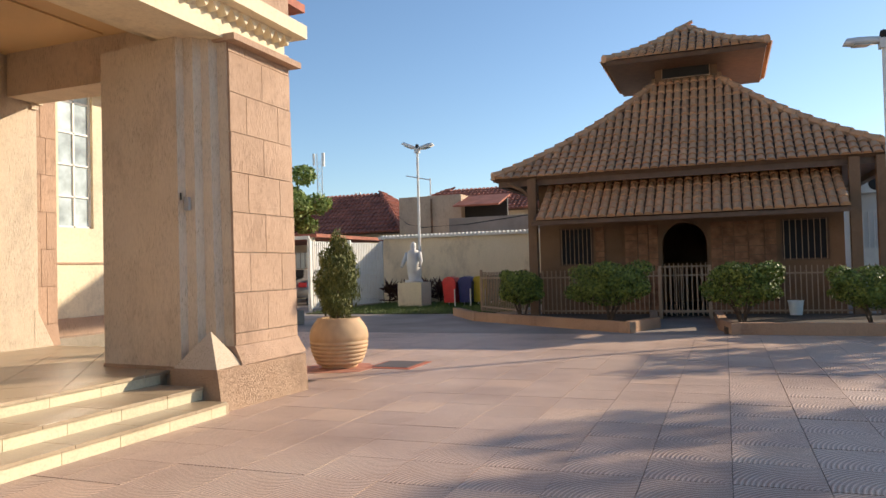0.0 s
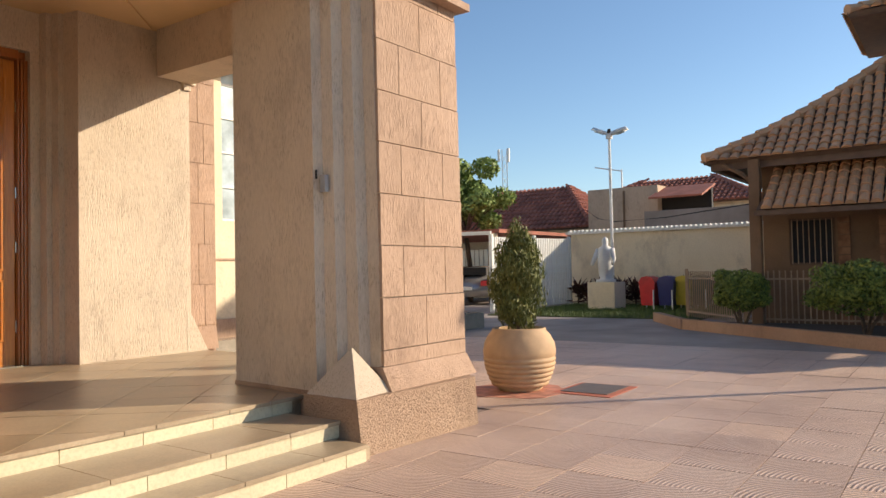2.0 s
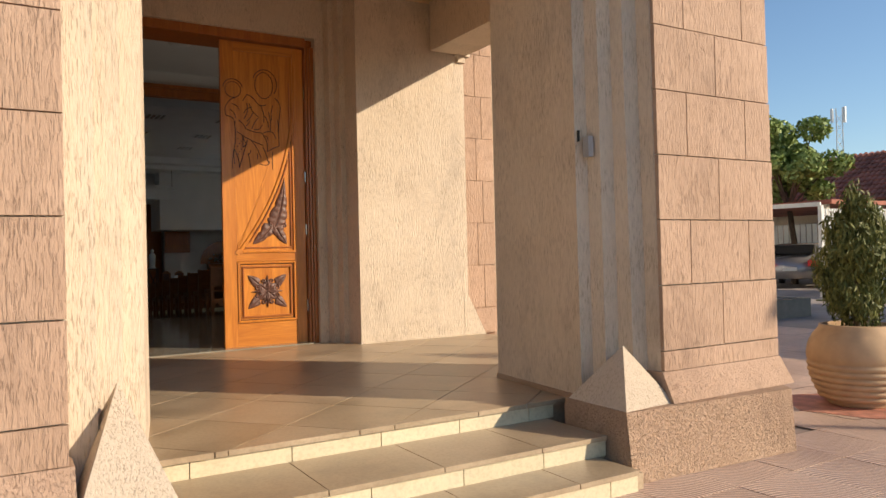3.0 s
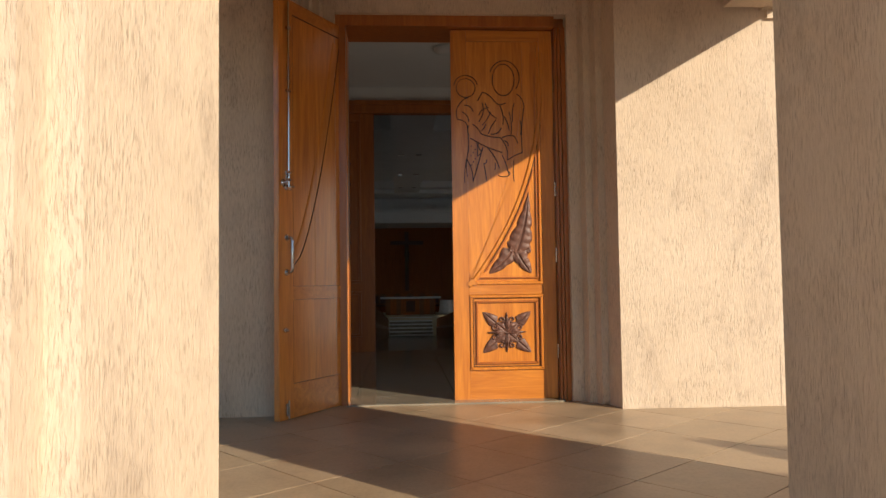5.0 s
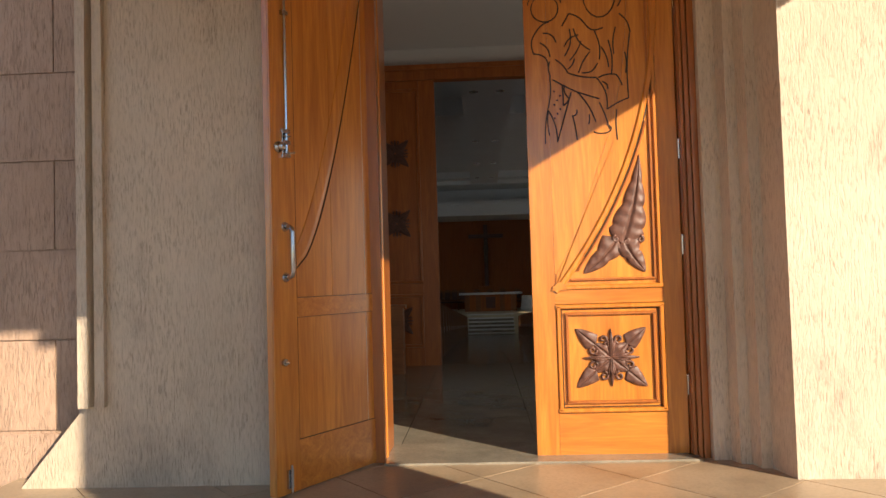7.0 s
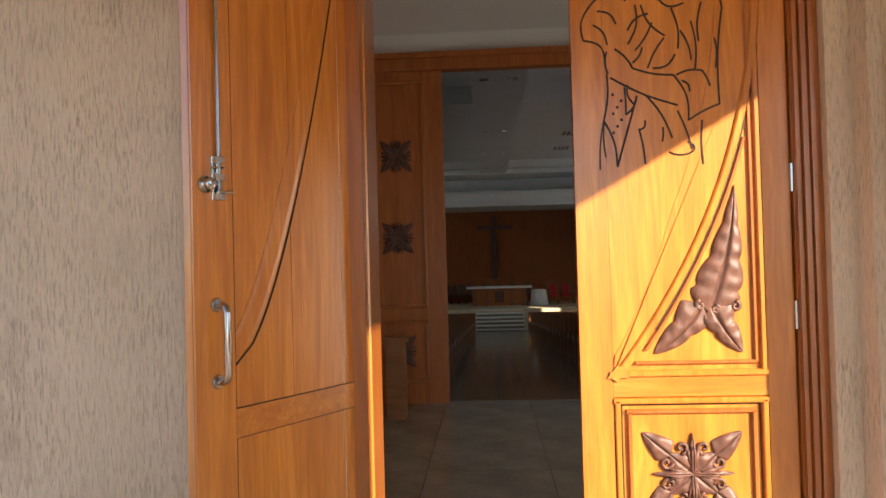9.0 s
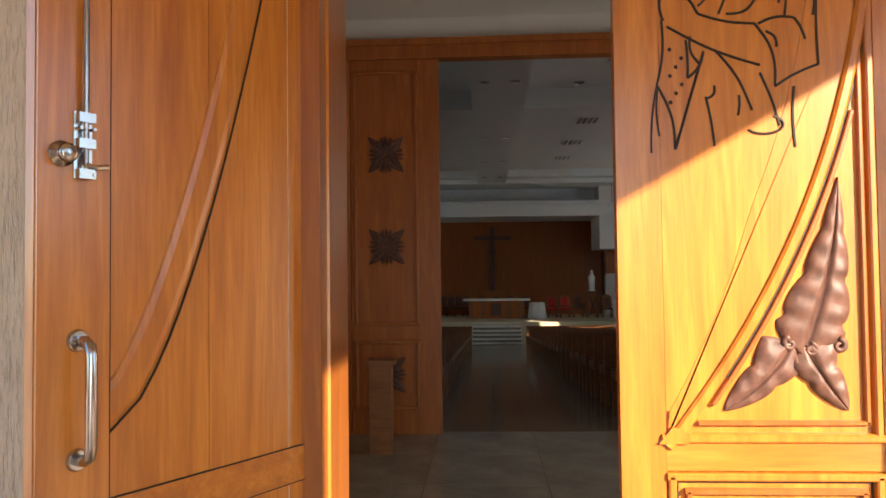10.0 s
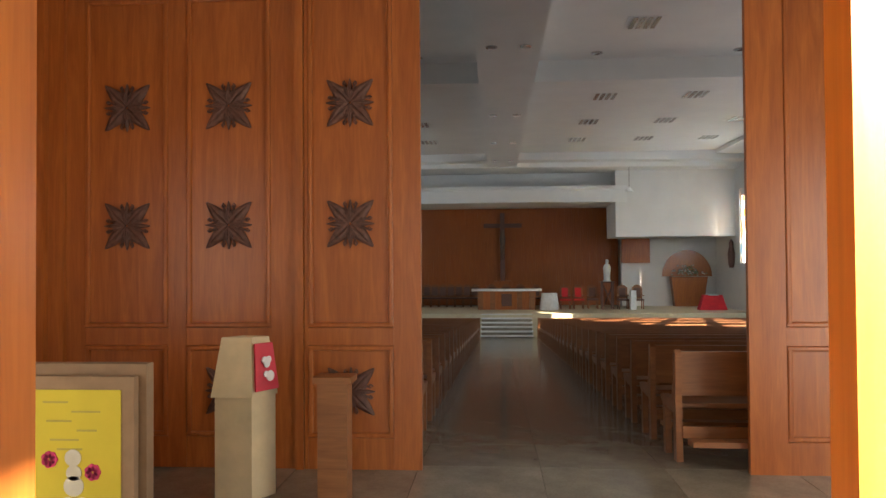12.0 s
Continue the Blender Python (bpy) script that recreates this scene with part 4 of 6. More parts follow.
# the first of these two windows is unseen and assumed
for k, (y0, y1, zb, zt) in enumerate(((37.0, 38.2, 1.5, 5.0), (42.55, 43.4, 1.75, 5.2))):
    w = struct(f"window_{k + 2}", multi((NX1 + 0.08, NX1 + 0.14, y0, y0 + 0.05, zb, zt), (NX1 + 0.08, NX1 + 0.14, y1 - 0.05, y1, zb, zt), (NX1 + 0.08, NX1 + 0.14, y0, y1, zb, zb + 0.05), (NX1 + 0.08, NX1 + 0.14, y0, y1, zt - 0.3, zt)), M_WALLW, "tall stained-glass church window", category="window")
    for i in range(6):
        h = (zt - zb - 0.35) / 6
        for a, b in ((y0 + 0.05, (y0 + y1) / 2 - 0.01), ((y0 + y1) / 2 + 0.01, y1 - 0.05)):
            part("pane", B(NX1 + 0.10, NX1 + 0.11, a, b, zb + 0.05 + h * i + 0.008, zb + 0.05 + h * (i + 1)), M_STAIN, w)
# lamps added in the assumed right-hand openings to brighten the nave
for y in (17.6, 22.6, 27.6, 32.6):
    fill_lamp("nave_fill_light", (NX1 + 0.05, y, 3.3), (NX1 - 6, y, 1.0), 1.1, 3.4, 11)
# added lamps before the left wall, which has no windows
for y in (22.6, 27.6, 32.6, 40.0):
    fill_lamp("nave_fill_light", (NX0 + 0.05, y, 3.3), (0, y, 0.5), 1.1, 3.4, 10)
# added lamp that brightens the chancel; the wall is solid here
fill_lamp("nave_fill_light", (NX1 - 0.05, 45.6, 4.0), (11, 45.6, 1.5), 1.2, 3.0, 56, (1.0, 0.95, 0.85))
# two more added lamps, aimed at the chancel steps
fill_lamp("nave_fill_light", (NX1 - 0.05, 37.6, 3.2), (4.7, 41.6, -0.8), 1.0, 3.2, 28)
fill_lamp("nave_fill_light", (NX0 + 0.05, 36.5, 3.3), (4.7, 42.5, -0.6), 1.1, 3.4, 24)
struct("wall_nave_back", multi((NX0, NX1, BACK + 0.3, BACK + 0.5, -3, 7.8), (10.7, NX1, BACK - 0.9, BACK - 0.7, CHZ, 6.5)), M_WALLW, "white back wall of the chancel", category="wall")

# ceiling: two levels with a long central soffit and curved cornices at the chancel
bm = multi((NX0, NX1, 14.15, 28.6, 7.35, 7.6), (NX0, NX1, 28.6, 41.5, 6.75, 7.6), (NX0, NX1, 41.5, BACK + 2, 7.0, 7.6), (3.90, 5.22, 15.5, 41.6, 6.17, 7.4),
           (NX0, NX1, 28.5, 28.6, 6.75, 6.95), (13.9, NX1, 14.15, 41.5, 6.6, 7.3), (NX0, -4.7, 14.15, 41.5, 6.6, 7.3))


def arc_band(bm, y0, depth, z0, z1, x0, x1, bow, k=24):
    a, b = [], []
    for i in range(k + 1):
        x = x0 + (x1 - x0) * i / k
        t = (x - 4.6) / 9.0
        y = y0 + bow * t * t
        a.append((x, y))
        b.append((x, y + depth))
    return prism(bm, a + b[::-1], z0, z1)


arc_band(bm, 41.4, 1.2, 6.42, 7.0, NX0, NX1, 0.5)
arc_band(bm, 42.3, 2.5, 6.22, 6.45, NX0, NX1, 0.5)
arc_band(bm, 45.2, 2.5, 5.4, 6.3, NX0, NX1, 0.5)
arc_band(bm, 43.6, 4.0, 4.72, 5.5, NX0, 10.5, 0.9)
arc_band(bm, 43.5, 4.0, 5.28, 5.36, NX0, 10.6, 0.9)
struct("ceiling_nave", bm, M_WHITE, "white stepped church ceiling with curved cornices", category="ceiling")
struct("wall_chancel_block", multi((9.95, NX1, 44.0, 46.9, 3.05, 6.3)), M_WALLW, "white hanging wall block beside the chancel", category="wall")
struct("floor_chancel", multi((NX0, NX1, CHY, BACK + 2, -3, CHZ)), M_STEP, "raised chancel floor of pale marble", category="floor")
# dark risers and white treads paint in the steps' light and shade
for i in range(6):
    h = (CHZ - slope(CHY)) / 6
    zt = slope(CHY) + h * (i + 1) + (0.004 if i == 5 else 0)
    ob = struct("chancel_step", B(3.60, 5.80, CHY - 0.30 * (5 - i) + 0.03, CHY + 0.01, slope(CHY) - 0.4, zt - 0.05), M_NAVE, "stone chancel step with its riser shade and tread light put into colour", category="step")
    part("tread", bev(B(3.57, 5.83, CHY - 0.30 * (5 - i) - 0.02, CHY + 0.02, zt - 0.05, zt), 0.012, 1), M_WALLW, ob, "tread coloured pale for the light it catches")
# vents and lights in the ceiling
M_STEEL = plain("brushed_light_louvre", (0.55, 0.55, 0.54), 0.25, 0.9)


def louvre_light(x, y, z, flip=1):
    t = thing("ceiling_light", "recessed louvred ceiling light, switched off", "ceiling light", (x, y, z), "nave ceiling lights")
    part("frame", bev(B(x - 0.42, x + 0.42, y - 0.42, y + 0.42, z - 0.012, z + 0.02), 0.006, 1), M_WHITE, t)
    for k in range(4):
        part("louvre", B(x - 0.30 + 0.17 * k, x - 0.20 + 0.17 * k, y - 0.40, y + 0.40, z - 0.03, z - 0.012), M_STEEL, t)


for y in (30.4, 34.3, 38.0):
    for x in (-3.2, -0.9, 1.6, 7.5, 10.1, 12.6):
        louvre_light(x, y, 6.75)
for x, y in ((7.7, 25.6), (11.0, 25.6), (1.5, 25.6)):
    louvre_light(x, y, 7.35)
for y in (23.2, 30.0, 35.0, 39.5):
    for x in (4.22, 4.90):
        tagged(part("downlight", lathe(bmesh.new(), [(0.12, 0.01), (0.12, -0.02), (0.09, -0.025), (0.085, -0.005)], 14, (x, y, 6.17)), M_STEEL, None), "small round recessed downlight", "downlight", "soffit downlights")
for x, y in ((6.95, 28.5), (10.6, 28.5), (2.2, 28.5)):
    tagged(part("downlight", lathe(bmesh.new(), [(0.16, 0.01), (0.16, -0.02), (0.12, -0.03), (0.11, -0.005)], 14, (x, y - 0.5, 7.35)), M_STEEL, None), "small round recessed downlight", "downlight", "nave downlights")
# ---------------------------------------------------------------- things in the narthex
M_CARD = plain("cream_painted_box", (0.62, 0.50, 0.30), 0.7, vary=0.1)
M_KRAFT = plain("brown_cardboard", (0.30, 0.20, 0.12), 0.85, vary=0.15)
M_YELLOW = plain("yellow_paper", (0.66, 0.55, 0.05), 0.8, vary=0.04)
M_PINK = plain("magenta_paper", (0.62, 0.05, 0.16), 0.8)
M_GREYP = plain("pale_drawing_paper", (0.62, 0.60, 0.50), 0.8)
M_LABEL = plain("red_label", (0.55, 0.02, 0.04), 0.5)

bx = thing("offering_box", "cream offering box with a red label, standing on the floor", "offering box", (2.64, 13.40, NF))
part("body", bev(prism(bmesh.new(), [(2.47, 13.26), (2.72, 13.24), (2.82, 13.42), (2.58, 13.46)], NF, 1.02), 0.008), M_CARD, bx)
hd = part("head", bev(prism(bmesh.new(), [(2.45, 13.24), (2.73, 13.22), (2.835, 13.42), (2.57, 13.48)], 1.02, 1.40, [(2.50, 13.30), (2.70, 13.29), (2.78, 13.41), (2.60, 13.44)]), 0.008), M_CARD, bx)
lm = bmesh.new()
q = [lm.verts.new(p) for p in ((2.742, 13.225, 1.06), (2.835, 13.404, 1.06), (2.794, 13.400, 1.36), (2.716, 13.283, 1.36))]
q2 = [lm.verts.new(v.co + Vector((-0.012, 0.006, 0))) for v in q]
lm.faces.new(q), lm.faces.new(q2[::-1])
for j in range(4):
    lm.faces.new((q[j], q[(j + 1) % 4], q2[(j + 1) % 4], q2[j]))
for vv in lm.verts:
    vv.co += Vector((0.016, -0.009, 0))
lb = part("label", lm, M_LABEL, hd, "red label with a white heart over a palm")
hm = bmesh.new()
lb_o = Vector((2.794, 13.311, 1.20))
lu, lv = Vector((0.46, 0.885, 0)), Vector((-0.10, 0.02, 0.99))
for cu, cvv, r in ((-0.018, 0.055, 0.024), (0.018, 0.055, 0.024), (0.0, 0.03, 0.026), (0.02, -0.05, 0.035), (-0.015, -0.035, 0.02)):
    tube(hm, [lb_o + lu * cu + lv * cvv + Vector((0.004, -0.002, 0)), lb_o + lu * cu + lv * cvv + Vector((0.010, -0.005, 0))], r, 12)
part("emblem", hm, M_CLOTHW, lb)

po = thing("wooden_pedestal", "slim light-brown wooden pedestal with a flat cap", "pedestal", (3.23, 13.28, NF))
part("shaft", bev(B(3.155, 3.345, 13.20, 13.36, NF, 1.12), 0.006), M_PEW, po)
part("cap", bev(B(3.13, 3.375, 13.175, 13.385, 1.12, 1.16), 0.006), M_PEW, po)

bo = thing("poster_board", "cardboard board with a yellow handmade poster, leaning on the floor", "poster board", (1.95, 12.45, NF))
part("board", bev(B(1.25, 2.36, 12.42, 12.47, NF, 1.28), 0.004), M_KRAFT, bo)
part("back_box", bev(B(1.22, 2.40, 12.48, 12.56, NF, 1.34), 0.006), M_KRAFT, bo)
part("yellow_sheet", B(1.30, 2.29, 12.412, 12.419, NF + 0.02, 1.21), M_YELLOW, bo)
dm = bmesh.new()
for x, z, rx in ((2.03, 0.85, 0.045), (2.035, 0.77, 0.042), (2.035, 0.70, 0.055), (2.00, 0.60, 0.042), (2.08, 0.60, 0.042)):
    tube(dm, [(x, 12.411, z), (x, 12.405, z)], rx, 18)
part("paper_cutout", dm, M_GREYP, bo, "pale round paper shapes")
for x, z in ((1.90, 0.84), (2.14, 0.775)):
    pm = bmesh.new()
    for k in range(7):
        a = radians(360 * k / 7)
        tube(pm, [(x + 0.026 * math.cos(a), 12.411, z + 0.026 * math.sin(a)), (x + 0.026 * math.cos(a), 12.403, z + 0.026 * math.sin(a))], 0.02, 9)
    part("pompom", pm, M_PINK, bo, "magenta paper pompom")
tmk = bmesh.new()
for k, (a, b) in enumerate(((1.86, 2.00), (2.02, 2.18), (1.88, 2.02), (2.05, 2.16), (1.90, 2.06), (1.94, 2.08))):
    box(tmk, a, b, 12.4085, 12.411, 1.14 - 0.05 * k, 1.15 - 0.05 * k)
part("writing_bars", tmk, plain("pencil_grey", (0.45, 0.38, 0.08), 0.8), bo)

# ---------------------------------------------------------------- pews


def pew(x0, x1, name_group):
    p = thing("pew", "dark varnished wooden church pew on the sloping floor", "pew", (0, 0, 0), name_group)

    def side(x):
        pts = [(0.0, 0.0), (0.09, 0.0), (0.085, 0.36), (0.46, 0.40), (0.50, 0.43), (0.50, 0.46), (0.44, 0.47), (0.13, 0.46), (0.055, 0.62), (0.03, 0.84), (-0.015, 0.85), (-0.03, 0.82), (-0.005, 0.42)]
        bm = bmesh.new()
        f = [bm.verts.new((x, y, z)) for y, z in pts]
        g = [bm.verts.new((x + 0.05, y, z)) for y, z in pts]
        bm.faces.new(f), bm.faces.new(g[::-1])
        for i in range(len(pts)):
            j = (i + 1) % len(pts)
            bm.faces.new((f[i], f[j], g[j], g[i]))
        box(bm, x, x + 0.05, 0.36, 0.44, 0.0, 0.40)
        return bm
    part("end_panel", side(x0), M_PEW, p)
    part("end_panel", side(x1 - 0.05), M_PEW, p)
    part("seat", bev(B(x0 + 0.05, x1 - 0.05, 0.06, 0.48, 0.405, 0.435), 0.008, 1), M_PEW, p)
    bk = bmesh.new()
    box(bk, x0 + 0.05, x1 - 0.05, 0.0, 0.025, 0.50, 0.83)
    part("backrest", bev(bk, 0.006, 1), M_PEW, p)
    part("top_rail", bev(B(x0 + 0.05, x1 - 0.05, -0.03, 0.04, 0.80, 0.835), 0.008, 1), M_PEW, p)
    part("kneeler", bev(B(x0 + 0.05, x1 - 0.05, -0.30, -0.14, 0.16, 0.20), 0.008, 1), M_PEW, p)
    part("back_rail", bev(B(x0 + 0.05, x1 - 0.05, -0.012, 0.03, 0.18, 0.27), 0.006, 1), M_PEW, p)
    return p


right = pew(5.64, 13.6, "pews on one side of the aisle")
left = pew(-4.4, 3.60, "pews on the other side of the aisle")
rows = [14.35 + 0.98 * k for k in range(26)]
for ob in (right, left):
    for k, y in enumerate(rows):
        dx = 0.012 * (y - 14.2) if ob is right else -0.001 * (y - 14.2)
        m = Matrix.Translation((dx, y, slope(y) + 0.002)) @ Matrix.Rotation(-GRT, 4, "X")
        if k == 0:
            ob.matrix_basis = m
        else:
            copy_thing(ob, m)

# ---------------------------------------------------------------- chancel
sw = struct("wall_slatted", multi((NX0, 10.7, BACK + 0.05, BACK + 0.25, CHZ, 5.2)), M_PANEL, "brown vertical-slatted wooden chancel wall", category="wall")
sl = to_mesh("slat", bev(B(0, 0.055, 0, 0.04, CHZ, 5.0), 0.006, 1), M_PANEL)
for i in range(116):
    ob = new("slat", sl)
    ob.parent = sw
    ob.matrix_basis = Matrix.Translation((0.0 + 0.092 * i, BACK + 0.01, 0))
struct("wall_wood_return", bev(multi((10.7, 12.1, BACK - 1.2, BACK - 0.91, 1.8, 3.1)), 0.01), M_PANEL, "dark wooden box return beside the slatted wall", category="wall")
cr = thing("crucifix", "dark wooden wall crucifix with a plain figure shape", "crucifix", (4.6, BACK - 0.2, 0.6))
part("upright", bev(B(4.48, 4.72, BACK - 0.25, BACK - 0.1, 0.6, 4.5), 0.012), M_CARVE, cr)
part("crossbar", bev(B(3.60, 5.62, BACK - 0.26, BACK - 0.11, 3.72, 3.94), 0.012), M_CARVE, cr)
part("foot_block", bev(B(4.15, 5.05, BACK - 0.5, BACK - 0.02, CHZ, 0.9), 0.02), M_PANEL, cr)
tagged(part("crucifix_statue", lathe(bmesh.new(), [(0.02, 0), (0.09, 0.25), (0.12, 0.8), (0.16, 1.15), (0.10, 1.35), (0.10, 1.5), (0.02, 1.6)], 10, (4.6, BACK - 0.36, 2.0), 1.0, 0.6), M_BARK, None, "", True), "plain carved figure shape fixed to the cross", "statue")


def long_altar():
    t = thing("altar", "wooden altar table with pale slab top and panelled front", "altar", (4.75, 44.6, CHZ))
    part("top", bev(B(3.05, 6.45, 44.2, 45.2, 0.48, 0.58), 0.015), M_CLOTHW, t, "pale altar slab")
    part("body", bev(B(3.35, 6.15, 44.4, 45.1, CHZ, 0.48), 0.02), M_PANEL, t)
    for x in (3.35, 3.95, 5.25, 5.85):
        part("pillar", bev(B(x, x + 0.25, 44.32, 44.42, CHZ, 0.46), 0.01), M_PEW, t)
    part("carved_emblem", bev(B(4.5, 5.0, 44.34, 44.4, -0.25, 0.35), 0.03), M_CARVE, t)


long_altar()
tb = thing("side_table", "small round table under a white cloth", "table", (6.8, 44.4, CHZ))
cm = bmesh.new()
lathe(cm, [(0.46, 0.0), (0.42, 0.35), (0.38, 0.78), (0.36, 0.80), (0.0, 0.805)], 24, (6.80, 44.4, CHZ))
for vv in cm.verts:
    a = math.atan2(vv.co.y - 44.4, vv.co.x - 6.8)
    if vv.co.z < 0.2:
        vv.co.x += 0.03 * math.cos(9 * a) * math.cos(a)
        vv.co.y += 0.03 * math.cos(9 * a) * math.sin(a)
part("tablecloth", cm, M_CLOTHW, tb, "white draped cloth", True)
part("leg", tube(bmesh.new(), [(6.8, 44.4, CHZ), (6.8, 44.4, 0.3)], 0.05, 8), M_PEW, tb)


def chair(x, y, red):
    c = thing("chancel_chair", "carved wooden chair with red upholstered back" if red else "dark carved wooden chair with upholstered back", "chair", (x, y, CHZ), "chancel chairs")
    for dx in (-0.24, 0.20):
        part("leg", bev(B(x + dx, x + dx + 0.05, y - 0.24, y - 0.19, CHZ, CHZ + 0.43), 0.006, 1), M_PEW, c)
        part("leg", bev(B(x + dx, x + dx + 0.05, y + 0.20, y + 0.25, CHZ, CHZ + 1.05), 0.006, 1), M_PEW, c)
        part("armrest", bev(B(x + dx - 0.01, x + dx + 0.06, y - 0.26, y + 0.2, CHZ + 0.64, CHZ + 0.68), 0.006, 1), M_PEW, c)
    part("seat", bev(B(x - 0.25, x + 0.26, y - 0.25, y + 0.22, CHZ + 0.41, CHZ + 0.49), 0.015), M_CLOTHR if red else M_CARVE, c)
    bm = prism(bmesh.new(), [(-0.24, 0.5), (0.24, 0.5), (0.24, 1.02), (0.12, 1.14), (0.0, 1.18), (-0.12, 1.14), (-0.24, 1.02)], 0.19, 0.24, None, Matrix.Translation((x, y, CHZ)) @ Matrix(((1, 0, 0, 0), (0, 0, 1, 0), (0, 1, 0, 0), (0, 0, 0, 1))))
    b = part("backrest", bm, M_PEW, c)
    part("back_cushion", bev(B(x - 0.15, x + 0.15, y + 0.165, y + 0.19, CHZ + 0.58, CHZ + 1.02), 0.01), M_CLOTHR if red else M_CARVE, b)


for x, y, r in ((7.6, 44.8, True), (8.25, 44.9, True), (8.95, 45.0, False), (10.35, 44.6, False), (11.05, 44.6, False), (4.75, 46.5, False), (4.0, 46.5, False), (5.5, 46.5, False), (6.3, 46.3, False)):
    chair(x, y, r)
for k in range(8):
    chair(0.2 + 0.42 * k, 46.8, False)
pt = thing("statue_pedestal", "dark wooden open pedestal table carrying a statue", "pedestal", (9.6, 44.6, CHZ))
part("top", bev(B(9.28, 9.92, 44.3, 44.9, 0.86, 0.92), 0.01), M_CARVE, pt)
for x in (9.32, 9.82):
    for y in (44.34, 44.80):
        part("leg", bev(B(x, x + 0.06, y, y + 0.06, CHZ, 0.86), 0.008, 1), M_CARVE, pt)
for s in (-1, 1):
    part("cross_brace", tube(bmesh.new(), [(9.6 - s * 0.22, 44.36, -0.3), (9.6 + s * 0.22, 44.36, 0.75)], 0.03, 6), M_CARVE, pt)
tagged(part("saint_statue", lathe(bmesh.new(), [(0.20, 0), (0.20, 0.05), (0.15, 0.10), (0.17, 0.45), (0.19, 0.68), (0.14, 0.80), (0.07, 0.86), (0.09, 0.95), (0.08, 1.03), (0.01, 1.09)], 14, (9.6, 44.6, 0.92), 1, 0.8), M_STATUE, None, "", True), "small painted robed statue on a pedestal", "statue")
ca = thing("altar_candle", "white altar candle block", "candle", (10.75, 44.1, CHZ))
part("stand", bev(B(10.62, 10.88, 44.0, 44.26, CHZ, 0.50), 0.01), M_CLOTHW, ca)
# side niche
ni = thing("side_altar", "arched reddish wooden side altar with flowers", "side altar", (14.0, BACK - 1.0, CHZ))
pts = [(14.0 + 1.25 * math.cos(math.pi * i / 20), 1.10 + 1.35 * math.sin(math.pi * i / 20)) for i in range(21)]
part("arched_back", prism(bmesh.new(), pts, 0, 0.1, None, Matrix.Translation((0, BACK - 1.0, 0)) @ Matrix(((1, 0, 0, 0), (0, 0, 1, 0), (0, 1, 0, 0), (0, 0, 0, 1)))), M_FRAME, ni)
part("altar_body", bev(prism(bmesh.new(), [(13.3, BACK - 1.4), (14.7, BACK - 1.4), (14.7, BACK - 0.95), (13.3, BACK - 0.95)], CHZ, 1.08, [(13.1, BACK - 1.5), (14.9, BACK - 1.5), (14.9, BACK - 0.95), (13.1, BACK - 0.95)]), 0.02), M_FRAME, ni)
fm = bmesh.new()
rng = random.Random(5)
for k in range(60):
    p = Vector((14.0 + rng.gauss(0, 0.35), BACK - 1.25 + rng.gauss(0, 0.08), 1.35 + rng.gauss(0, 0.13)))
    tube(fm, [p, p + Vector((rng.gauss(0, 0.05), -0.05, rng.gauss(0, 0.05)))], 0.05, 5, 0.01)
part("flowers", fm, foliage("flowers_mixed", (0.05, 0.12, 0.03), (0.75, 0.72, 0.68)), ni, "white flowers with leaves")
rd = thing("draped_chair", "seat covered with a bright red cloth", "draped seat", (14.4, 44.0, CHZ))
part("drape", bev(prism(bmesh.new(), [(13.75, 43.7), (15.0, 43.7), (15.0, 44.3), (13.75, 44.3)], CHZ, 0.28, [(13.95, 43.8), (14.8, 43.8), (14.8, 44.2), (13.95, 44.2)]), 0.05, 3), M_CLOTHR, rd, "red cloth")
part("collar", bev(B(14.15, 14.6, 43.72, 44.1, 0.26, 0.32), 0.02), M_CLOTHW, rd, "white folded cloth")
tagged(part("wall_statue", lathe(bmesh.new(), [(0.10, 0), (0.15, 0.2), (0.17, 0.7), (0.10, 1.0), (0.11, 1.2), (0.01, 1.35)], 10, (15.35, 44.2, 1.55)), M_CARVE, None, "", True), "dark small statue fixed on the wall", "statue")
pl = thing("pendant_lamp", "small white pendant lamp hanging from the ceiling", "pendant lamp", (10.4, 42.5, 5.3))
part("cord", tube(bmesh.new(), [(10.4, 42.9, 6.22), (10.4, 42.9, 5.25)], 0.012, 5), M_CARVE, pl)
part("shade", lathe(bmesh.new(), [(0.05, 0.1), (0.2, -0.1), (0.19, -0.1), (0.04, 0.08)], 14, (10.4, 42.9, 5.2)), M_WHITE, pl)
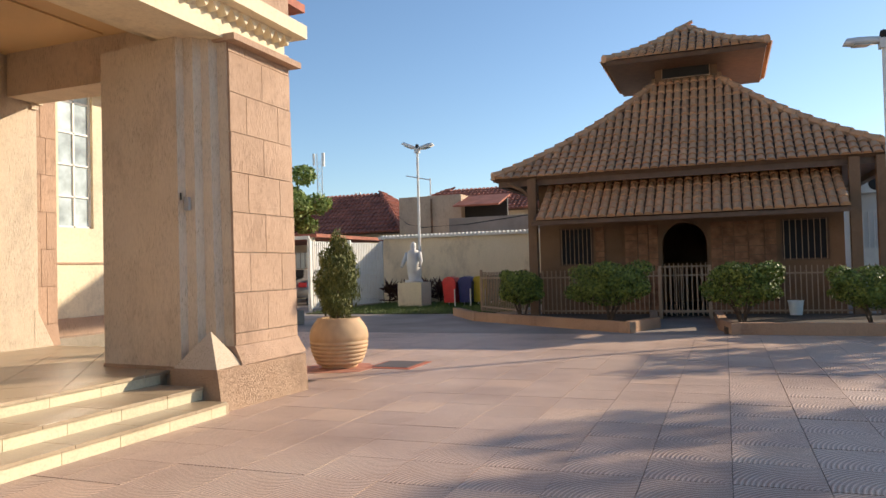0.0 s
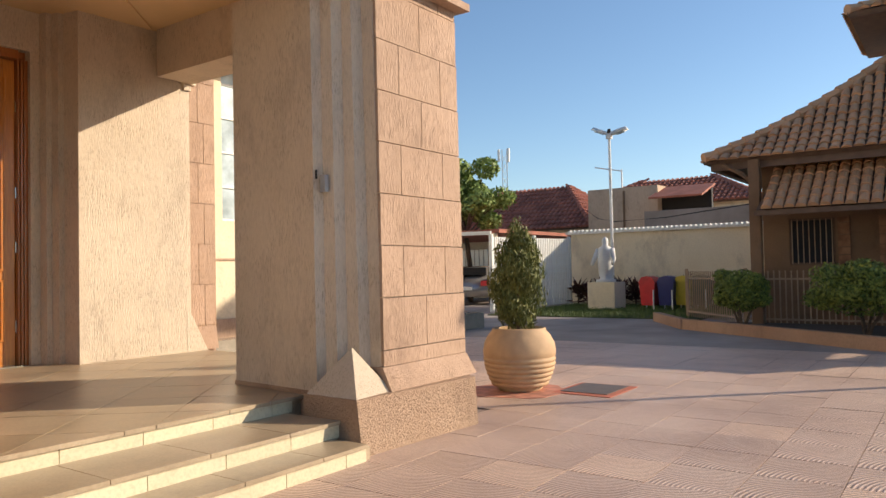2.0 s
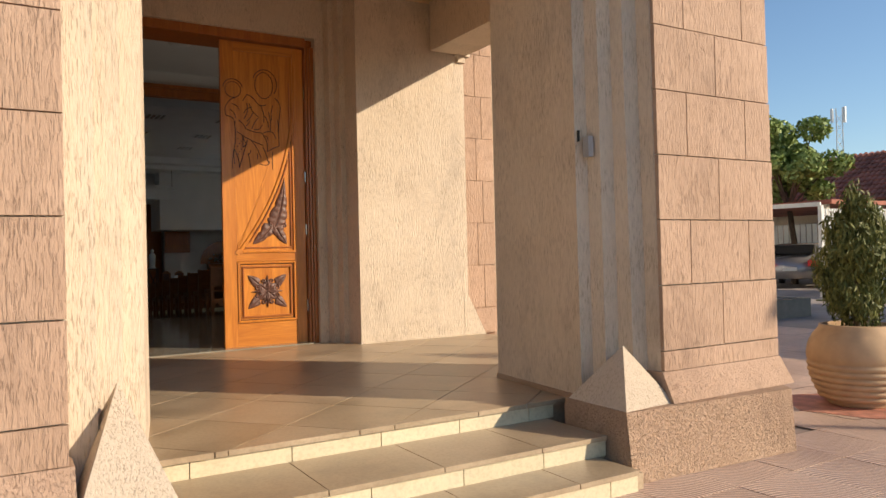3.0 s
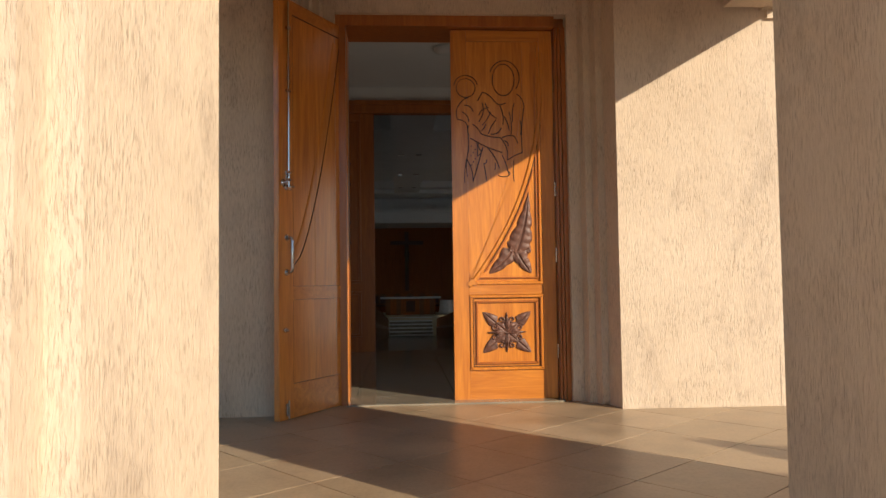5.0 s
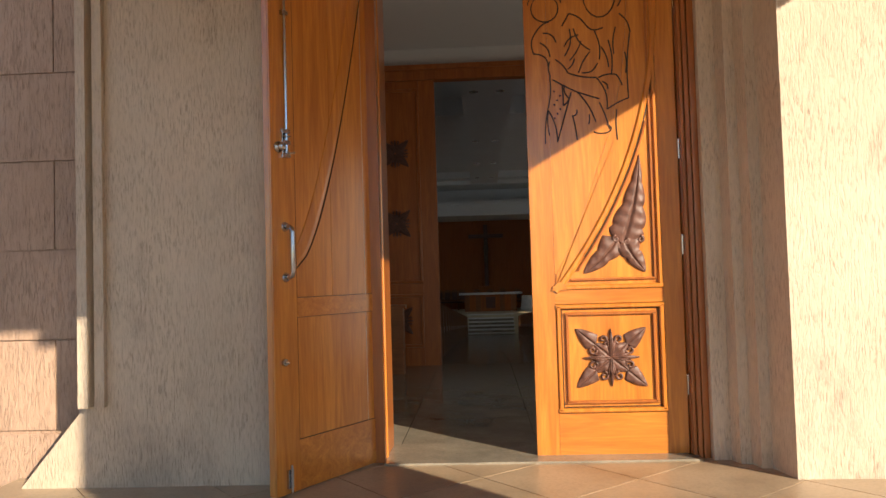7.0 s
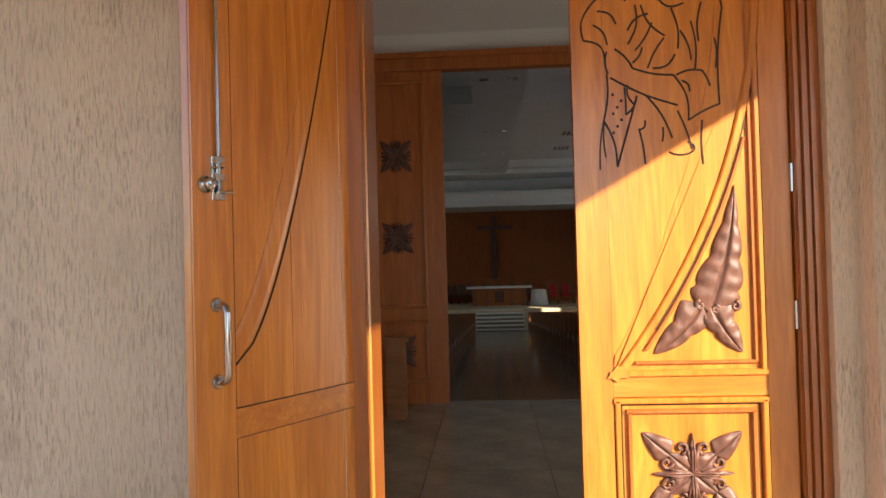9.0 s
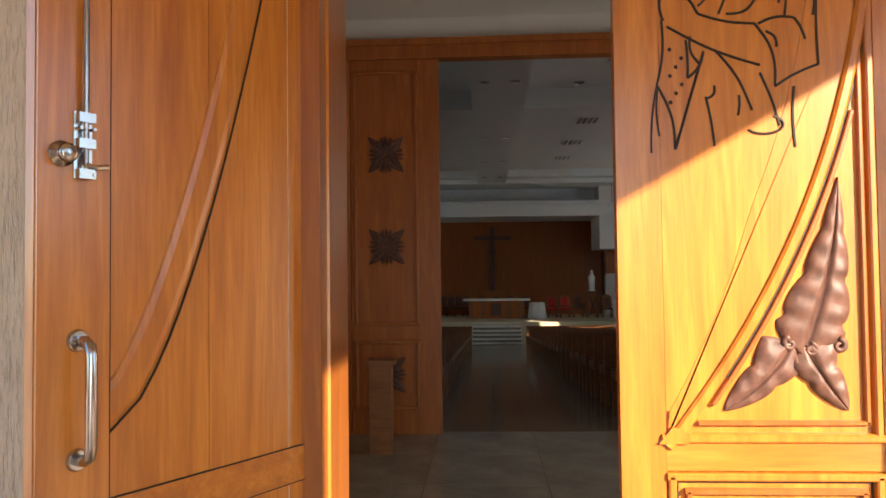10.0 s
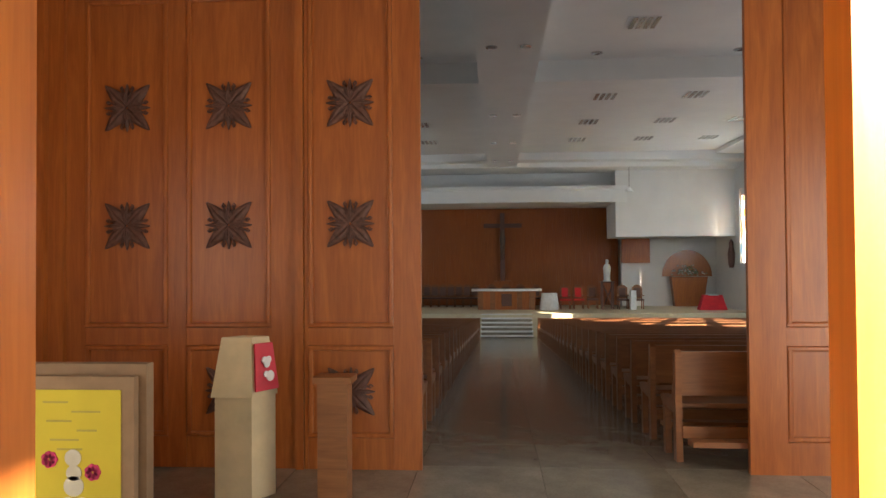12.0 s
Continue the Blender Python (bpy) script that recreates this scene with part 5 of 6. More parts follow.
# ---------------------------------------------------------------- the yard
def paving():
    """Cement yard tiles with pressed arcs."""
    m, n, l, b = nodemat("pressed_cement_tile", 0.5, 0, 0.5)
    ge = n.new("ShaderNodeNewGeometry")
    sc = n.new("ShaderNodeVectorMath")
    sc.operation = "SCALE"
    sc.inputs["Scale"].default_value = 2.0
    l.new(ge.outputs["Position"], sc.inputs[0])
    fr = n.new("ShaderNodeVectorMath")
    fr.operation = "FRACTION"
    l.new(sc.outputs[0], fr.inputs[0])
    sep = n.new("ShaderNodeSeparateXYZ")
    l.new(fr.outputs[0], sep.inputs[0])
    cmb = n.new("ShaderNodeCombineXYZ")
    l.new(sep.outputs[0], cmb.inputs[0]), l.new(sep.outputs[1], cmb.inputs[1])
    ln = n.new("ShaderNodeVectorMath")
    ln.operation = "LENGTH"
    l.new(cmb.outputs[0], ln.inputs[0])
    mu = n.new("ShaderNodeMath")
    mu.operation = "MULTIPLY"
    mu.inputs[1].default_value = 104.0
    l.new(ln.outputs["Value"], mu.inputs[0])
    si = n.new("ShaderNodeMath")
    si.operation = "SINE"
    l.new(mu.outputs[0], si.inputs[0])
    w = coords(n, l)
    pos = ge.outputs["Position"]
    f = noise_tex(n, l, pos, 0.55, 6, 0.6)
    col = ramp(n, l, f, [(0.30, (0.52, 0.365, 0.285)), (0.52, (0.74, 0.54, 0.425)), (0.72, (0.82, 0.63, 0.50))])
    oi = n.new("ShaderNodeObjectInfo")
    col = mixc(n, l, col, ramp(n, l, oi.outputs["Random"], [(0.0, (0.90, 0.89, 0.88)), (0.85, (1, 1, 1)), (0.97, (1.12, 1.10, 1.04))]), 1.0)
    g = noise_tex(n, l, pos, 45, 3)
    col = mixc(n, l, col, ramp(n, l, g, [(0.35, (0.75, 0.74, 0.72)), (0.6, (1, 1, 1))]), 0.5)
    grv = ramp(n, l, si.outputs[0], [(0.0, (0.56, 0.54, 0.52)), (0.5, (1, 1, 1))])
    col = mixc(n, l, col, grv, 0.85)
    l.new(col, b.inputs["Base Color"])
    ad = n.new("ShaderNodeMath")
    ad.operation = "MULTIPLY_ADD"
    ad.inputs[1].default_value = 0.5
    l.new(si.outputs[0], ad.inputs[0]), l.new(g, ad.inputs[2])
    bump(n, l, b, ad.outputs[0], 0.8, 0.006)
    return m


M_PAVE = paving()
M_CONC = plain("worn_concrete_road", (0.30, 0.25, 0.215), 0.85, vary=0.25, scale=0.8, strength=0.15)
M_GROUND = plain("dusty_ground", (0.24, 0.19, 0.155), 0.95, vary=0.25, scale=0.5)
struct("ground", multi((-600, 900, -700, 13.0, -0.8, -0.02), (-600, -6.45, 13.0, 50.2, -0.8, -0.02), (15.78, 900, 13.0, 50.2, -0.8, -0.02), (-600, 900, 50.2, 700, -0.8, -0.02)), M_GROUND, "dusty ground reaching the horizon", category="ground")
struct("road", multi((13.5, 60, -30, 13.0, -0.5, -0.004), (15.79, 60, 13.0, 30, -0.5, -0.004)), M_CONC, "worn grey concrete drive", category="road")


def from_lists(name, V, F, mat, parent=None, label="", kind=""):
    me = bpy.data.meshes.new(name)
    me.from_pydata(V, [], F)
    me.materials.append(mat)
    ob = new(name, me)
    if parent is not None:
        ob.parent = parent
        ob.matrix_parent_inverse = parent.matrix_basis.inverted()
    return tagged(ob, label, "", "", kind)


# ---------------------------------------------------------------- foliage
def leaf_mass(seed, blobs, count, size, aspect=1.8, up=0.0):
    """Many small two-triangle leaves scattered through lumpy blobs (x, y, z, rx, ry, rz)."""
    rg = np.random.default_rng(seed)
    wts = np.array([b[3] * b[4] * b[5] for b in blobs]) ** 0.75
    idx = rg.choice(len(blobs), count, p=wts / wts.sum())
    bl = np.array(blobs)[idx]
    d = rg.normal(size=(count, 3))
    d /= np.linalg.norm(d, axis=1)[:, None]
    r = rg.uniform(0.35, 1.08, count) ** 0.5
    c = bl[:, :3] + d * bl[:, 3:] * r[:, None]
    n = d + rg.normal(scale=0.7, size=(count, 3))
    n /= np.linalg.norm(n, axis=1)[:, None]
    a = np.cross(n, rg.normal(size=(count, 3)))
    a[:, 2] += up
    a /= np.linalg.norm(a, axis=1)[:, None]
    b = np.cross(n, a)
    s = size * rg.uniform(0.6, 1.3, count)[:, None]
    V = np.stack([c - a * s * aspect * 0.5, c + b * s * 0.5, c + a * s * aspect * 0.5, c - b * s * 0.5], 1).reshape(-1, 3)
    F = np.arange(count * 4).reshape(-1, 4)
    return V.tolist(), F.tolist()


def bush(x, y, w, z0, z1, seed):
    t = thing("bush", "clipped round green bush on several thin stems", "bush", (x, y, z0), "bushes before the house")
    rg = random.Random(seed)
    bm = bmesh.new()
    for k in range(6):
        a = rg.uniform(0, 6.28)
        tube(bm, [(x + 0.05 * math.cos(a), y + 0.05 * math.sin(a), z0), (x + 0.12 * math.cos(a), y + 0.12 * math.sin(a), z0 + 0.2), (x + w * 0.3 * math.cos(a), y + w * 0.3 * math.sin(a), z0 + 0.62 * (z1 - z0))], 0.025, 6, 0.012)
    part("stem", bm, M_BARK, t)
    zc = z0 + 0.62 * (z1 - z0)
    h = (z1 - z0) * 0.40
    bl = [(x, y, zc, w * 0.42, w * 0.42, h * 0.9)]
    for k in range(16):
        a = rg.uniform(0, 6.28)
        e = rg.uniform(-0.5, 0.9)
        bl.append((x + w * 0.34 * math.cos(a), y + w * 0.34 * math.sin(a), zc + e * h * 0.75, w * 0.16, w * 0.16, h * 0.34))
    V, F = leaf_mass(seed, bl, 13000, 0.034)
    from_lists("leaves", V, F, M_LEAF, t)


bush(16.25, 4.35, 1.05, 0.12, 1.20, 1)
bush(15.0, 2.20, 1.85, 0.12, 1.30, 2)
bush(14.75, -0.28, 1.50, 0.12, 1.26, 3)
bush(14.4, -2.35, 1.45, 0.12, 1.14, 4)


def tree(x, y, h, crown, seed, label, leaves=9000, size=0.10, spread=1.0, group=""):
    t = thing("tree", label, "tree", (x, y, -0.02), group)
    rg = random.Random(seed)
    bm = bmesh.new()
    top = Vector((x + rg.gauss(0, 0.15), y + rg.gauss(0, 0.15), h * 0.55))
    tube(bm, [(x, y, -0.05), (x + 0.05, y, h * 0.25), top], 0.12 + 0.002 * h, 10, 0.08)
    part("trunk", bm, M_BARK, t)
    bl = []
    lb = bmesh.new()
    for k in range(15):
        a = 6.28 * k / 15 + rg.gauss(0, 0.3)
        rr = crown * rg.uniform(0.35, 0.95) * spread
        tip = Vector((x + rr * math.cos(a), y + rr * math.sin(a), h * rg.uniform(0.55, 0.98)))
        mid = top.lerp(tip, 0.5) + Vector((0, 0, -0.1 * h * 0.3))
        tube(lb, [top + Vector((0, 0, -0.08 * h)), mid, tip], 0.008 * h, 6, 0.003 * h)
        s = crown * rg.uniform(0.24, 0.42)
        bl.append((tip.x, tip.y, tip.z, s, s, s * 0.75))
        bl.append((mid.x, mid.y, mid.z + 0.1 * h, s * 0.7, s * 0.7, s * 0.6))
    part("limb", lb, M_BARK, t)
    V, F = leaf_mass(seed, bl, leaves, size)
    from_lists("crown", V, F, M_TREE, t)
    return t


tree(26.3, 17.1, 5.5, 1.45, 11, "leafy green tree behind the gate", 9000, 0.11)
# unseen trees beside the walk, placed to shade the paving and the pillar
tree(17.4, -13.9, 8.8, 2.1, 12, "tall leafy yard tree that dapples the paving", 3600, 0.17, 1.0, "yard trees")
tree(20.1, -10.5, 5.6, 1.7, 13, "leafy yard tree that dapples the paving", 2600, 0.14, 1.0, "yard trees")

# ---------------------------------------------------------------- pot with cypress, covers
pot = thing("planter", "large round terracotta planter with ribbed lower half", "planter", (8.58, 4.80, 0))
prof = [(0.24, 0.0), (0.27, 0.03), (0.25, 0.05)]
for k in range(6):
    r = 0.30 + 0.115 * math.sin((k + 1) / 6 * 1.5)
    z = 0.06 + 0.05 * k
    prof += [(r, z), (r + 0.014, z + 0.018), (r + 0.012, z + 0.036), (r - 0.002, z + 0.046)]
prof += [(0.425, 0.37), (0.43, 0.42), (0.415, 0.50), (0.37, 0.58), (0.32, 0.63), (0.315, 0.655), (0.285, 0.66), (0.28, 0.60)]
part("pot", lathe(bmesh.new(), [(0.90 * q, z) for q, z in prof], 40, (8.58, 4.80, 0)), M_POT, pot, "", True)
part("soil", lathe(bmesh.new(), [(0.262, 0.585), (0.25, 0.60), (0.0, 0.612)], 20, (8.58, 4.80, 0)), M_SOIL, pot)
bm = bmesh.new()
rg = random.Random(18)
prism(bm, [(8.52 + (0.52 + rg.uniform(-0.05, 0.05)) * math.cos(math.pi * i / 12), 4.80 + (0.50 + rg.uniform(-0.05, 0.05)) * math.sin(math.pi * i / 12)) for i in range(24)], -0.004, 0.005)
struct("paint_patch", bm, plain("worn_red_floor_paint", (0.46, 0.20, 0.13), 0.7, vary=0.3, scale=9), "worn red paint patch on the paving round the planter", category="paint")
cy = thing("cypress", "narrow conical cypress shrub growing in the planter", "shrub", (8.58, 4.80, 0.6))
part("trunk", tube(bmesh.new(), [(8.58, 4.8, 0.6), (8.59, 4.8, 1.3)], 0.03, 8, 0.01), M_BARK, cy)
bl = []
rg = random.Random(8)
for k in range(60):
    t = k / 59
    r = 0.30 * (math.sin(math.pi * min(1, 0.16 + 0.80 * t)) ** 0.9)
    a = rg.uniform(0, 6.28)
    bl.append((8.58 + 0.6 * r * math.cos(a), 4.80 + 0.6 * r * math.sin(a), 0.70 + 1.02 * t, 0.45 * r + 0.025, 0.45 * r + 0.025, 0.13))
V, F = leaf_mass(9, bl, 11000, 0.018, 3.6, 1.6)
from_lists("leaves", V, F, M_CYP, cy)
cv = thing("manhole_cover", "flat square metal drain cover in the paving", "drain cover", (8.95, 4.1, 0))
part("frame", bev(multi((8.56, 9.30, 3.78, 4.42, -0.01, 0.006)), 0.003, 1), plain("rusty_rim", (0.42, 0.13, 0.075), 0.8), cv)
part("plate", bev(multi((8.66, 9.26, 3.86, 4.37, 0.0, 0.012)), 0.003, 1), plain("cover_metal", (0.16, 0.12, 0.09), 0.55, 0.4), cv)

# ---------------------------------------------------------------- planter kerb, fence
def wall_run(bm, pts, h, th, z0=-0.02):
    for (ax, ay), (bx_, by) in zip(pts, pts[1:]):
        d = Vector((bx_ - ax, by - ay))
        box(bm, 0, d.length + th * 0.5, 0, th, z0, h, Matrix.Translation((ax, ay, 0)) @ Matrix.Rotation(math.atan2(d.y, d.x), 4, "Z"))
    return bm


struct("kerb_left", bev(wall_run(bmesh.new(), [(18.6, 6.9), (16.65, 5.66), (13.75, 1.72), (14.9, 1.25), (17.0, 1.45)], 0.20, 0.16), 0.02), M_KERB, "low terracotta planter kerb", category="kerb")
struct("kerb_right", bev(wall_run(bmesh.new(), [(17.0, 0.25), (14.6, 0.15), (13.6, -0.05), (13.45, -6.5)], 0.20, 0.16), 0.02), M_KERB, "low terracotta planter kerb", category="kerb")
struct("planter_soil", box(prism(bmesh.new(), [(14.15, 1.85), (15.0, 1.48), (17.25, 1.55), (17.4, 4.9), (16.75, 5.35)], -0.1, 0.11), 13.75, 17.3, -6.4, 0.05, -0.1, 0.11), M_SOIL, "bare planter soil", category="soil")
fe = tagged(new("fence"), "beige metal picket fence before the house", "fence", "", "structure")
pk = to_mesh("picket", bev(B(-0.011, 0.011, -0.011, 0.011, 0.06, 1.14), 0.004, 1), M_FENCE)
for (ax, ay), (bx_, by) in (((19.6, 6.4), (17.45, 4.55)), ((17.45, 4.55), (17.3, 1.42)), ((17.3, 1.38), (17.3, 0.36)), ((17.3, 0.32), (17.25, -4.6))):
    d = Vector((bx_ - ax, by - ay))
    k = int(d.length / 0.105)
    R = Matrix.Rotation(math.atan2(d.y, d.x), 4, "Z")
    for i in range(k + 1):
        ob = new("picket", pk)
        ob.parent = fe
        ob.matrix_basis = Matrix.Translation((ax + d.x * i / k, ay + d.y * i / k, 0)) @ R
    for z in (0.16, 0.96):
        part("rail", box(bmesh.new(), 0, d.length, -0.012, 0.012, z, z + 0.035, Matrix.Translation((ax, ay, 0)) @ R), M_FENCE, fe)
    part("post", bev(B(ax - 0.03, ax + 0.03, ay - 0.03, ay + 0.03, 0, 1.2), 0.005, 1), M_FENCE, fe)
# ---------------------------------------------------------------- the pavilion house
def roof_tiles(o, along, up, halfw, tile_w=0.20, row=0.30, r=0.095, lift=0.02):
    """Barrel tiles over a slope: o middle of the eave, unit vectors along the eave and up the slope, halfw(v) half width at v."""
    o, along, up = Vector(o), Vector(along).normalized(), Vector(up)
    L = up.length
    up = up.normalized()
    nrm = along.cross(up).normalized()
    if nrm.z < 0:
        nrm = -nrm
    V, F = [], []
    v = -0.05
    while v < L - 0.05:
        hw = min(halfw(max(v, 0)), halfw(min(v + row, L)) + 0.1)
        k = int(hw / tile_w)
        for i in range(-k, k + 1):
            c = i * tile_w
            jz = random.uniform(-0.006, 0.006)
            base = len(V)
            for s, rr, hh in ((v - 0.02, r, 0.034), (v + row, r * 0.80, 0.0)):
                for a in range(6):
                    t = math.pi * a / 5
                    p = o + along * (c + rr * math.cos(t)) + up * s + nrm * (lift + hh + jz + rr * 0.9 * math.sin(t))
                    V.append(tuple(p))
            for a in range(5):
                F.append((base + a, base + a + 1, base + 7 + a, base + 6 + a))
            F.append(tuple(base + a for a in range(5, -1, -1)))
        v += row
    return V, F


def slab_poly(bm, pts, th):
    n = (Vector(pts[1]) - Vector(pts[0])).cross(Vector(pts[2]) - Vector(pts[0])).normalized()
    if n.z < 0:
        n = -n
    a = [bm.verts.new(p) for p in pts]
    b = [bm.verts.new(Vector(p) - n * th) for p in pts]
    bm.faces.new(a), bm.faces.new(b[::-1])
    for i in range(len(pts)):
        j = (i + 1) % len(pts)
        bm.faces.new((a[i], a[j], b[j], b[i]))
    return bm


def hip_roof(owner, x0, x1, y0, y1, ze, tx0, tx1, ty0, ty1, zt, mat, fascia, tile_w=0.20, row=0.32, r=0.095, sides="wsn", name="roof", sag=0.0):
    """Hipped roof between an eave rectangle and a top rectangle (or ridge)."""
    bm = bmesh.new()
    slopes = {"w": [(x0, y0, ze), (x0, y1, ze), (tx0, ty1, zt), (tx0, ty0, zt)], "e": [(x1, y1, ze), (x1, y0, ze), (tx1, ty0, zt), (tx1, ty1, zt)],
              "s": [(x1, y0, ze), (x0, y0, ze), (tx0, ty0, zt), (tx1, ty0, zt)], "n": [(x0, y1, ze), (x1, y1, ze), (tx1, ty1, zt), (tx0, ty1, zt)]}

    def bell(p):
        t = max(0.0, min(1.0, (p[2] - ze) / (zt - ze)))
        return Vector((p[0], p[1], p[2] - sag * 4 * t * (1 - t)))
    n = 5 if sag else 1
    for p in slopes.values():
        a, b, c, e = (Vector(q) for q in p)
        for k in range(n):
            q = [bell(a.lerp(e, k / n)), bell(b.lerp(c, k / n)), bell(b.lerp(c, (k + 1) / n)), bell(a.lerp(e, (k + 1) / n))]
            slab_poly(bm, q if (q[2] - q[3]).length > 0.01 else q[:3], 0.08)
    bmesh.ops.remove_doubles(bm, verts=bm.verts, dist=0.002)
    rf = part(name, bm, fascia, owner, "timber-edged roof deck")
    for s in sides:
        p = [Vector(q) for q in slopes[s]]
        om, tm = (p[0] + p[1]) / 2, (p[2] + p[3]) / 2
        al = (p[1] - p[0]).normalized()
        up = tm - om
        up -= al * up.dot(al)
        h0, h1, L = (p[1] - p[0]).length / 2, (p[2] - p[3]).length / 2, up.length
        skew = (tm - om).dot(al)
        V, F = roof_tiles(om + al * skew * 0.0, al, up, lambda v: h0 + (h1 - h0) * min(1, v / L), tile_w, row, r)
        ob = from_lists("roof_tiles", V, F, mat, rf, "overlapping clay barrel tiles", "stuff")
        ob.matrix_parent_inverse = Matrix.Identity(4)
        if abs(skew) > 0.01:
            for vert in ob.data.vertices:
                t = (vert.co - om).dot(up.normalized()) / L
                vert.co += al * skew * t
        for vert in ob.data.vertices:
            vert.co = bell(vert.co)
    for a, b in (("w", 0), ("w", 1), ("e", 0), ("e", 1)):
        p = slopes[a]
        e, t = Vector(p[b]), Vector(p[3 - b])
        k = max(3, int((t - e).length / 0.33))
        for i in range(k):
            q0, q1 = bell(e.lerp(t, i / k)), bell(e.lerp(t, min(1.0, (i + 1.12) / k)))
            part("hip_tile", tube(bmesh.new(), [q0 + Vector((0, 0, 0.07)), q1 + Vector((0, 0, 0.045))], r * 1.15, 8, r * 0.95), mat, rf)
    return rf


ho = thing("pavilion", "brown single-storey pavilion with a hipped clay-tile roof and lantern", "house", (20.5, 0.9, 0))
M_STONE = plain("reddish_stone_facing", (0.26, 0.13, 0.07), 0.8, vary=0.4, scale=5, strength=0.5)
Y = [-2.45, -2.16, -1.18, 0.37, 1.37, 2.97, 3.80, 4.30]
for a, b in ((Y[0], Y[1]), (Y[2], Y[3]), (Y[4], Y[5]), (Y[6], Y[7])):
    part("wall_pier", B(18.0, 18.2, a, b, 0, 3.3), M_HOUSE, ho)
for a, b, z0, z1 in ((Y[1], Y[2], 0, 1.25), (Y[1], Y[2], 2.18, 3.3), (Y[3], Y[4], 2.2, 3.3), (Y[5], Y[6], 0, 1.25), (Y[5], Y[6], 2.18, 3.3)):
    part("wall_panel", B(18.0, 18.2, a, b, z0, z1), M_HOUSE, ho)
# arch corners
ar = bmesh.new()
for s in (-1, 1):
    c = 0.87
    pts = [(c + s * 0.50, 2.2), (c + s * 0.50, 1.70)] + [(c + s * 0.50 * math.cos(radians(a)), 1.70 + 0.50 * math.sin(radians(a))) for a in range(15, 91, 15)]
    f = [ar.verts.new((18.0, y, z)) for y, z in pts]
    g = [ar.verts.new((18.2, y, z)) for y, z in pts]
    ar.faces.new(f), ar.faces.new(g[::-1])
    for i in range(len(pts)):
        j = (i + 1) % len(pts)
        ar.faces.new((f[i], f[j], g[j], g[i]))
part("arch", ar, M_HOUSE, ho)
part("body_wall", multi((18.2, 23.4, 4.12, 4.3, 0, 3.3), (18.2, 23.4, -2.45, -2.27, 0, 3.3), (23.2, 23.4, -2.27, 4.12, 0, 3.3)), M_HOUSE, ho)
# near-black floor colour paints in the unlit room
part("inner_floor", B(18.2, 23.2, -2.27, 4.12, 0.0, 0.08), M_DARK, ho)
rgs = random.Random(21)
for a, b in ((1.45, 2.25), (2.70, 2.93), (-1.10, 0.30)):
    y = a
    while y < b - 0.05:
        wy = min(rgs.uniform(0.2, 0.34), b - y)
        z = 0.1
        while z < 2.15:
            hz = min(rgs.uniform(0.14, 0.28), 2.18 - z)
            part("stone", bev(B(17.95 - rgs.uniform(0, 0.03), 17.998, y + 0.01, y + wy - 0.01, z + 0.01, z + hz - 0.01), 0.01, 1), M_STONE, ho)
            z += hz
        y += wy
for y0, y1 in ((Y[5], Y[6]), (Y[1], Y[2])):
    w = part("window", bev(multi((18.02, 18.1, y0, y0 + 0.04, 1.25, 2.18), (18.02, 18.1, y1 - 0.04, y1, 1.25, 2.18), (18.02, 18.1, y0, y1, 1.25, 1.29), (18.02, 18.1, y0, y1, 2.14, 2.18)), 0.004, 1), M_TIMBER, ho)
    # near-black sheet stands in for the dark inside of an open window
    part("pane", B(18.06, 18.07, y0 + 0.04, y1 - 0.04, 1.29, 2.14), plain("dark_window_sheet", (0.02, 0.02, 0.024), 0.5, spec=0.15), w)
    for i in range(8):
        yy = y0 + (y1 - y0) * (i + 0.5) / 8
        part("bar", tube(bmesh.new(), [(17.96, yy, 1.27), (17.96, yy, 2.16)], 0.010, 6), M_FENCE, w)
gt = part("gate", B(17.9, 17.93, 0.37, 1.37, 1.15, 1.19), M_FENCE, ho, "low barred gate in the arch")
part("lower_rail", B(17.9, 17.93, 0.37, 1.37, 0.1, 0.14), M_FENCE, gt)
for i in range(10):
    yy = 0.42 + 0.1 * i
    part("bar", tube(bmesh.new(), [(17.915, yy, 0.06), (17.915, yy, 1.25)], 0.011, 6), M_FENCE, gt)
for x, y in ((17.15, 4.25), (17.15, -2.55), (17.15, -3.05)):
    part("post", bev(B(x - 0.10, x + 0.10, y - 0.10, y + 0.10, 0, 3.35), 0.01), M_HOUSE, ho)
part("brace", tube(bmesh.new(), [(17.15, -3.1, 2.6), (17.15, -3.25, 3.0), (17.15, -3.6, 3.3)], 0.06, 6), M_HOUSE, ho)
part("brace", tube(bmesh.new(), [(17.15, 4.3, 2.9), (17.15, 4.5, 3.1), (17.15, 4.85, 3.3)], 0.05, 6), M_HOUSE, ho)
part("eave_beam", bev(multi((17.2, 17.32, -3.5, 5.1, 3.20, 3.34), (17.3, 24.0, 4.95, 5.1, 3.2, 3.34), (17.3, 24.0, -3.5, -3.35, 3.2, 3.34)), 0.01), M_TIMBER, ho)
part("eave_ceiling", B(17.25, 24.2, -3.4, 5.05, 3.33, 3.37), M_TIMBER, ho)
hip_roof(ho, 17.1, 24.4, -3.6, 5.22, 3.40, 20.0, 21.7, 0.0, 1.58, 5.92, M_TILE, M_TIMBER, sag=0.22)
part("lantern_wall", multi((20.0, 21.7, 0.02, 1.56, 5.7, 6.95)), M_HOUSE, ho)
lw = part("lantern_window", bev(multi((19.96, 20.0, 0.20, 1.38, 6.08, 6.52)), 0.01), M_DARK, ho, "dark lantern louvre panel")
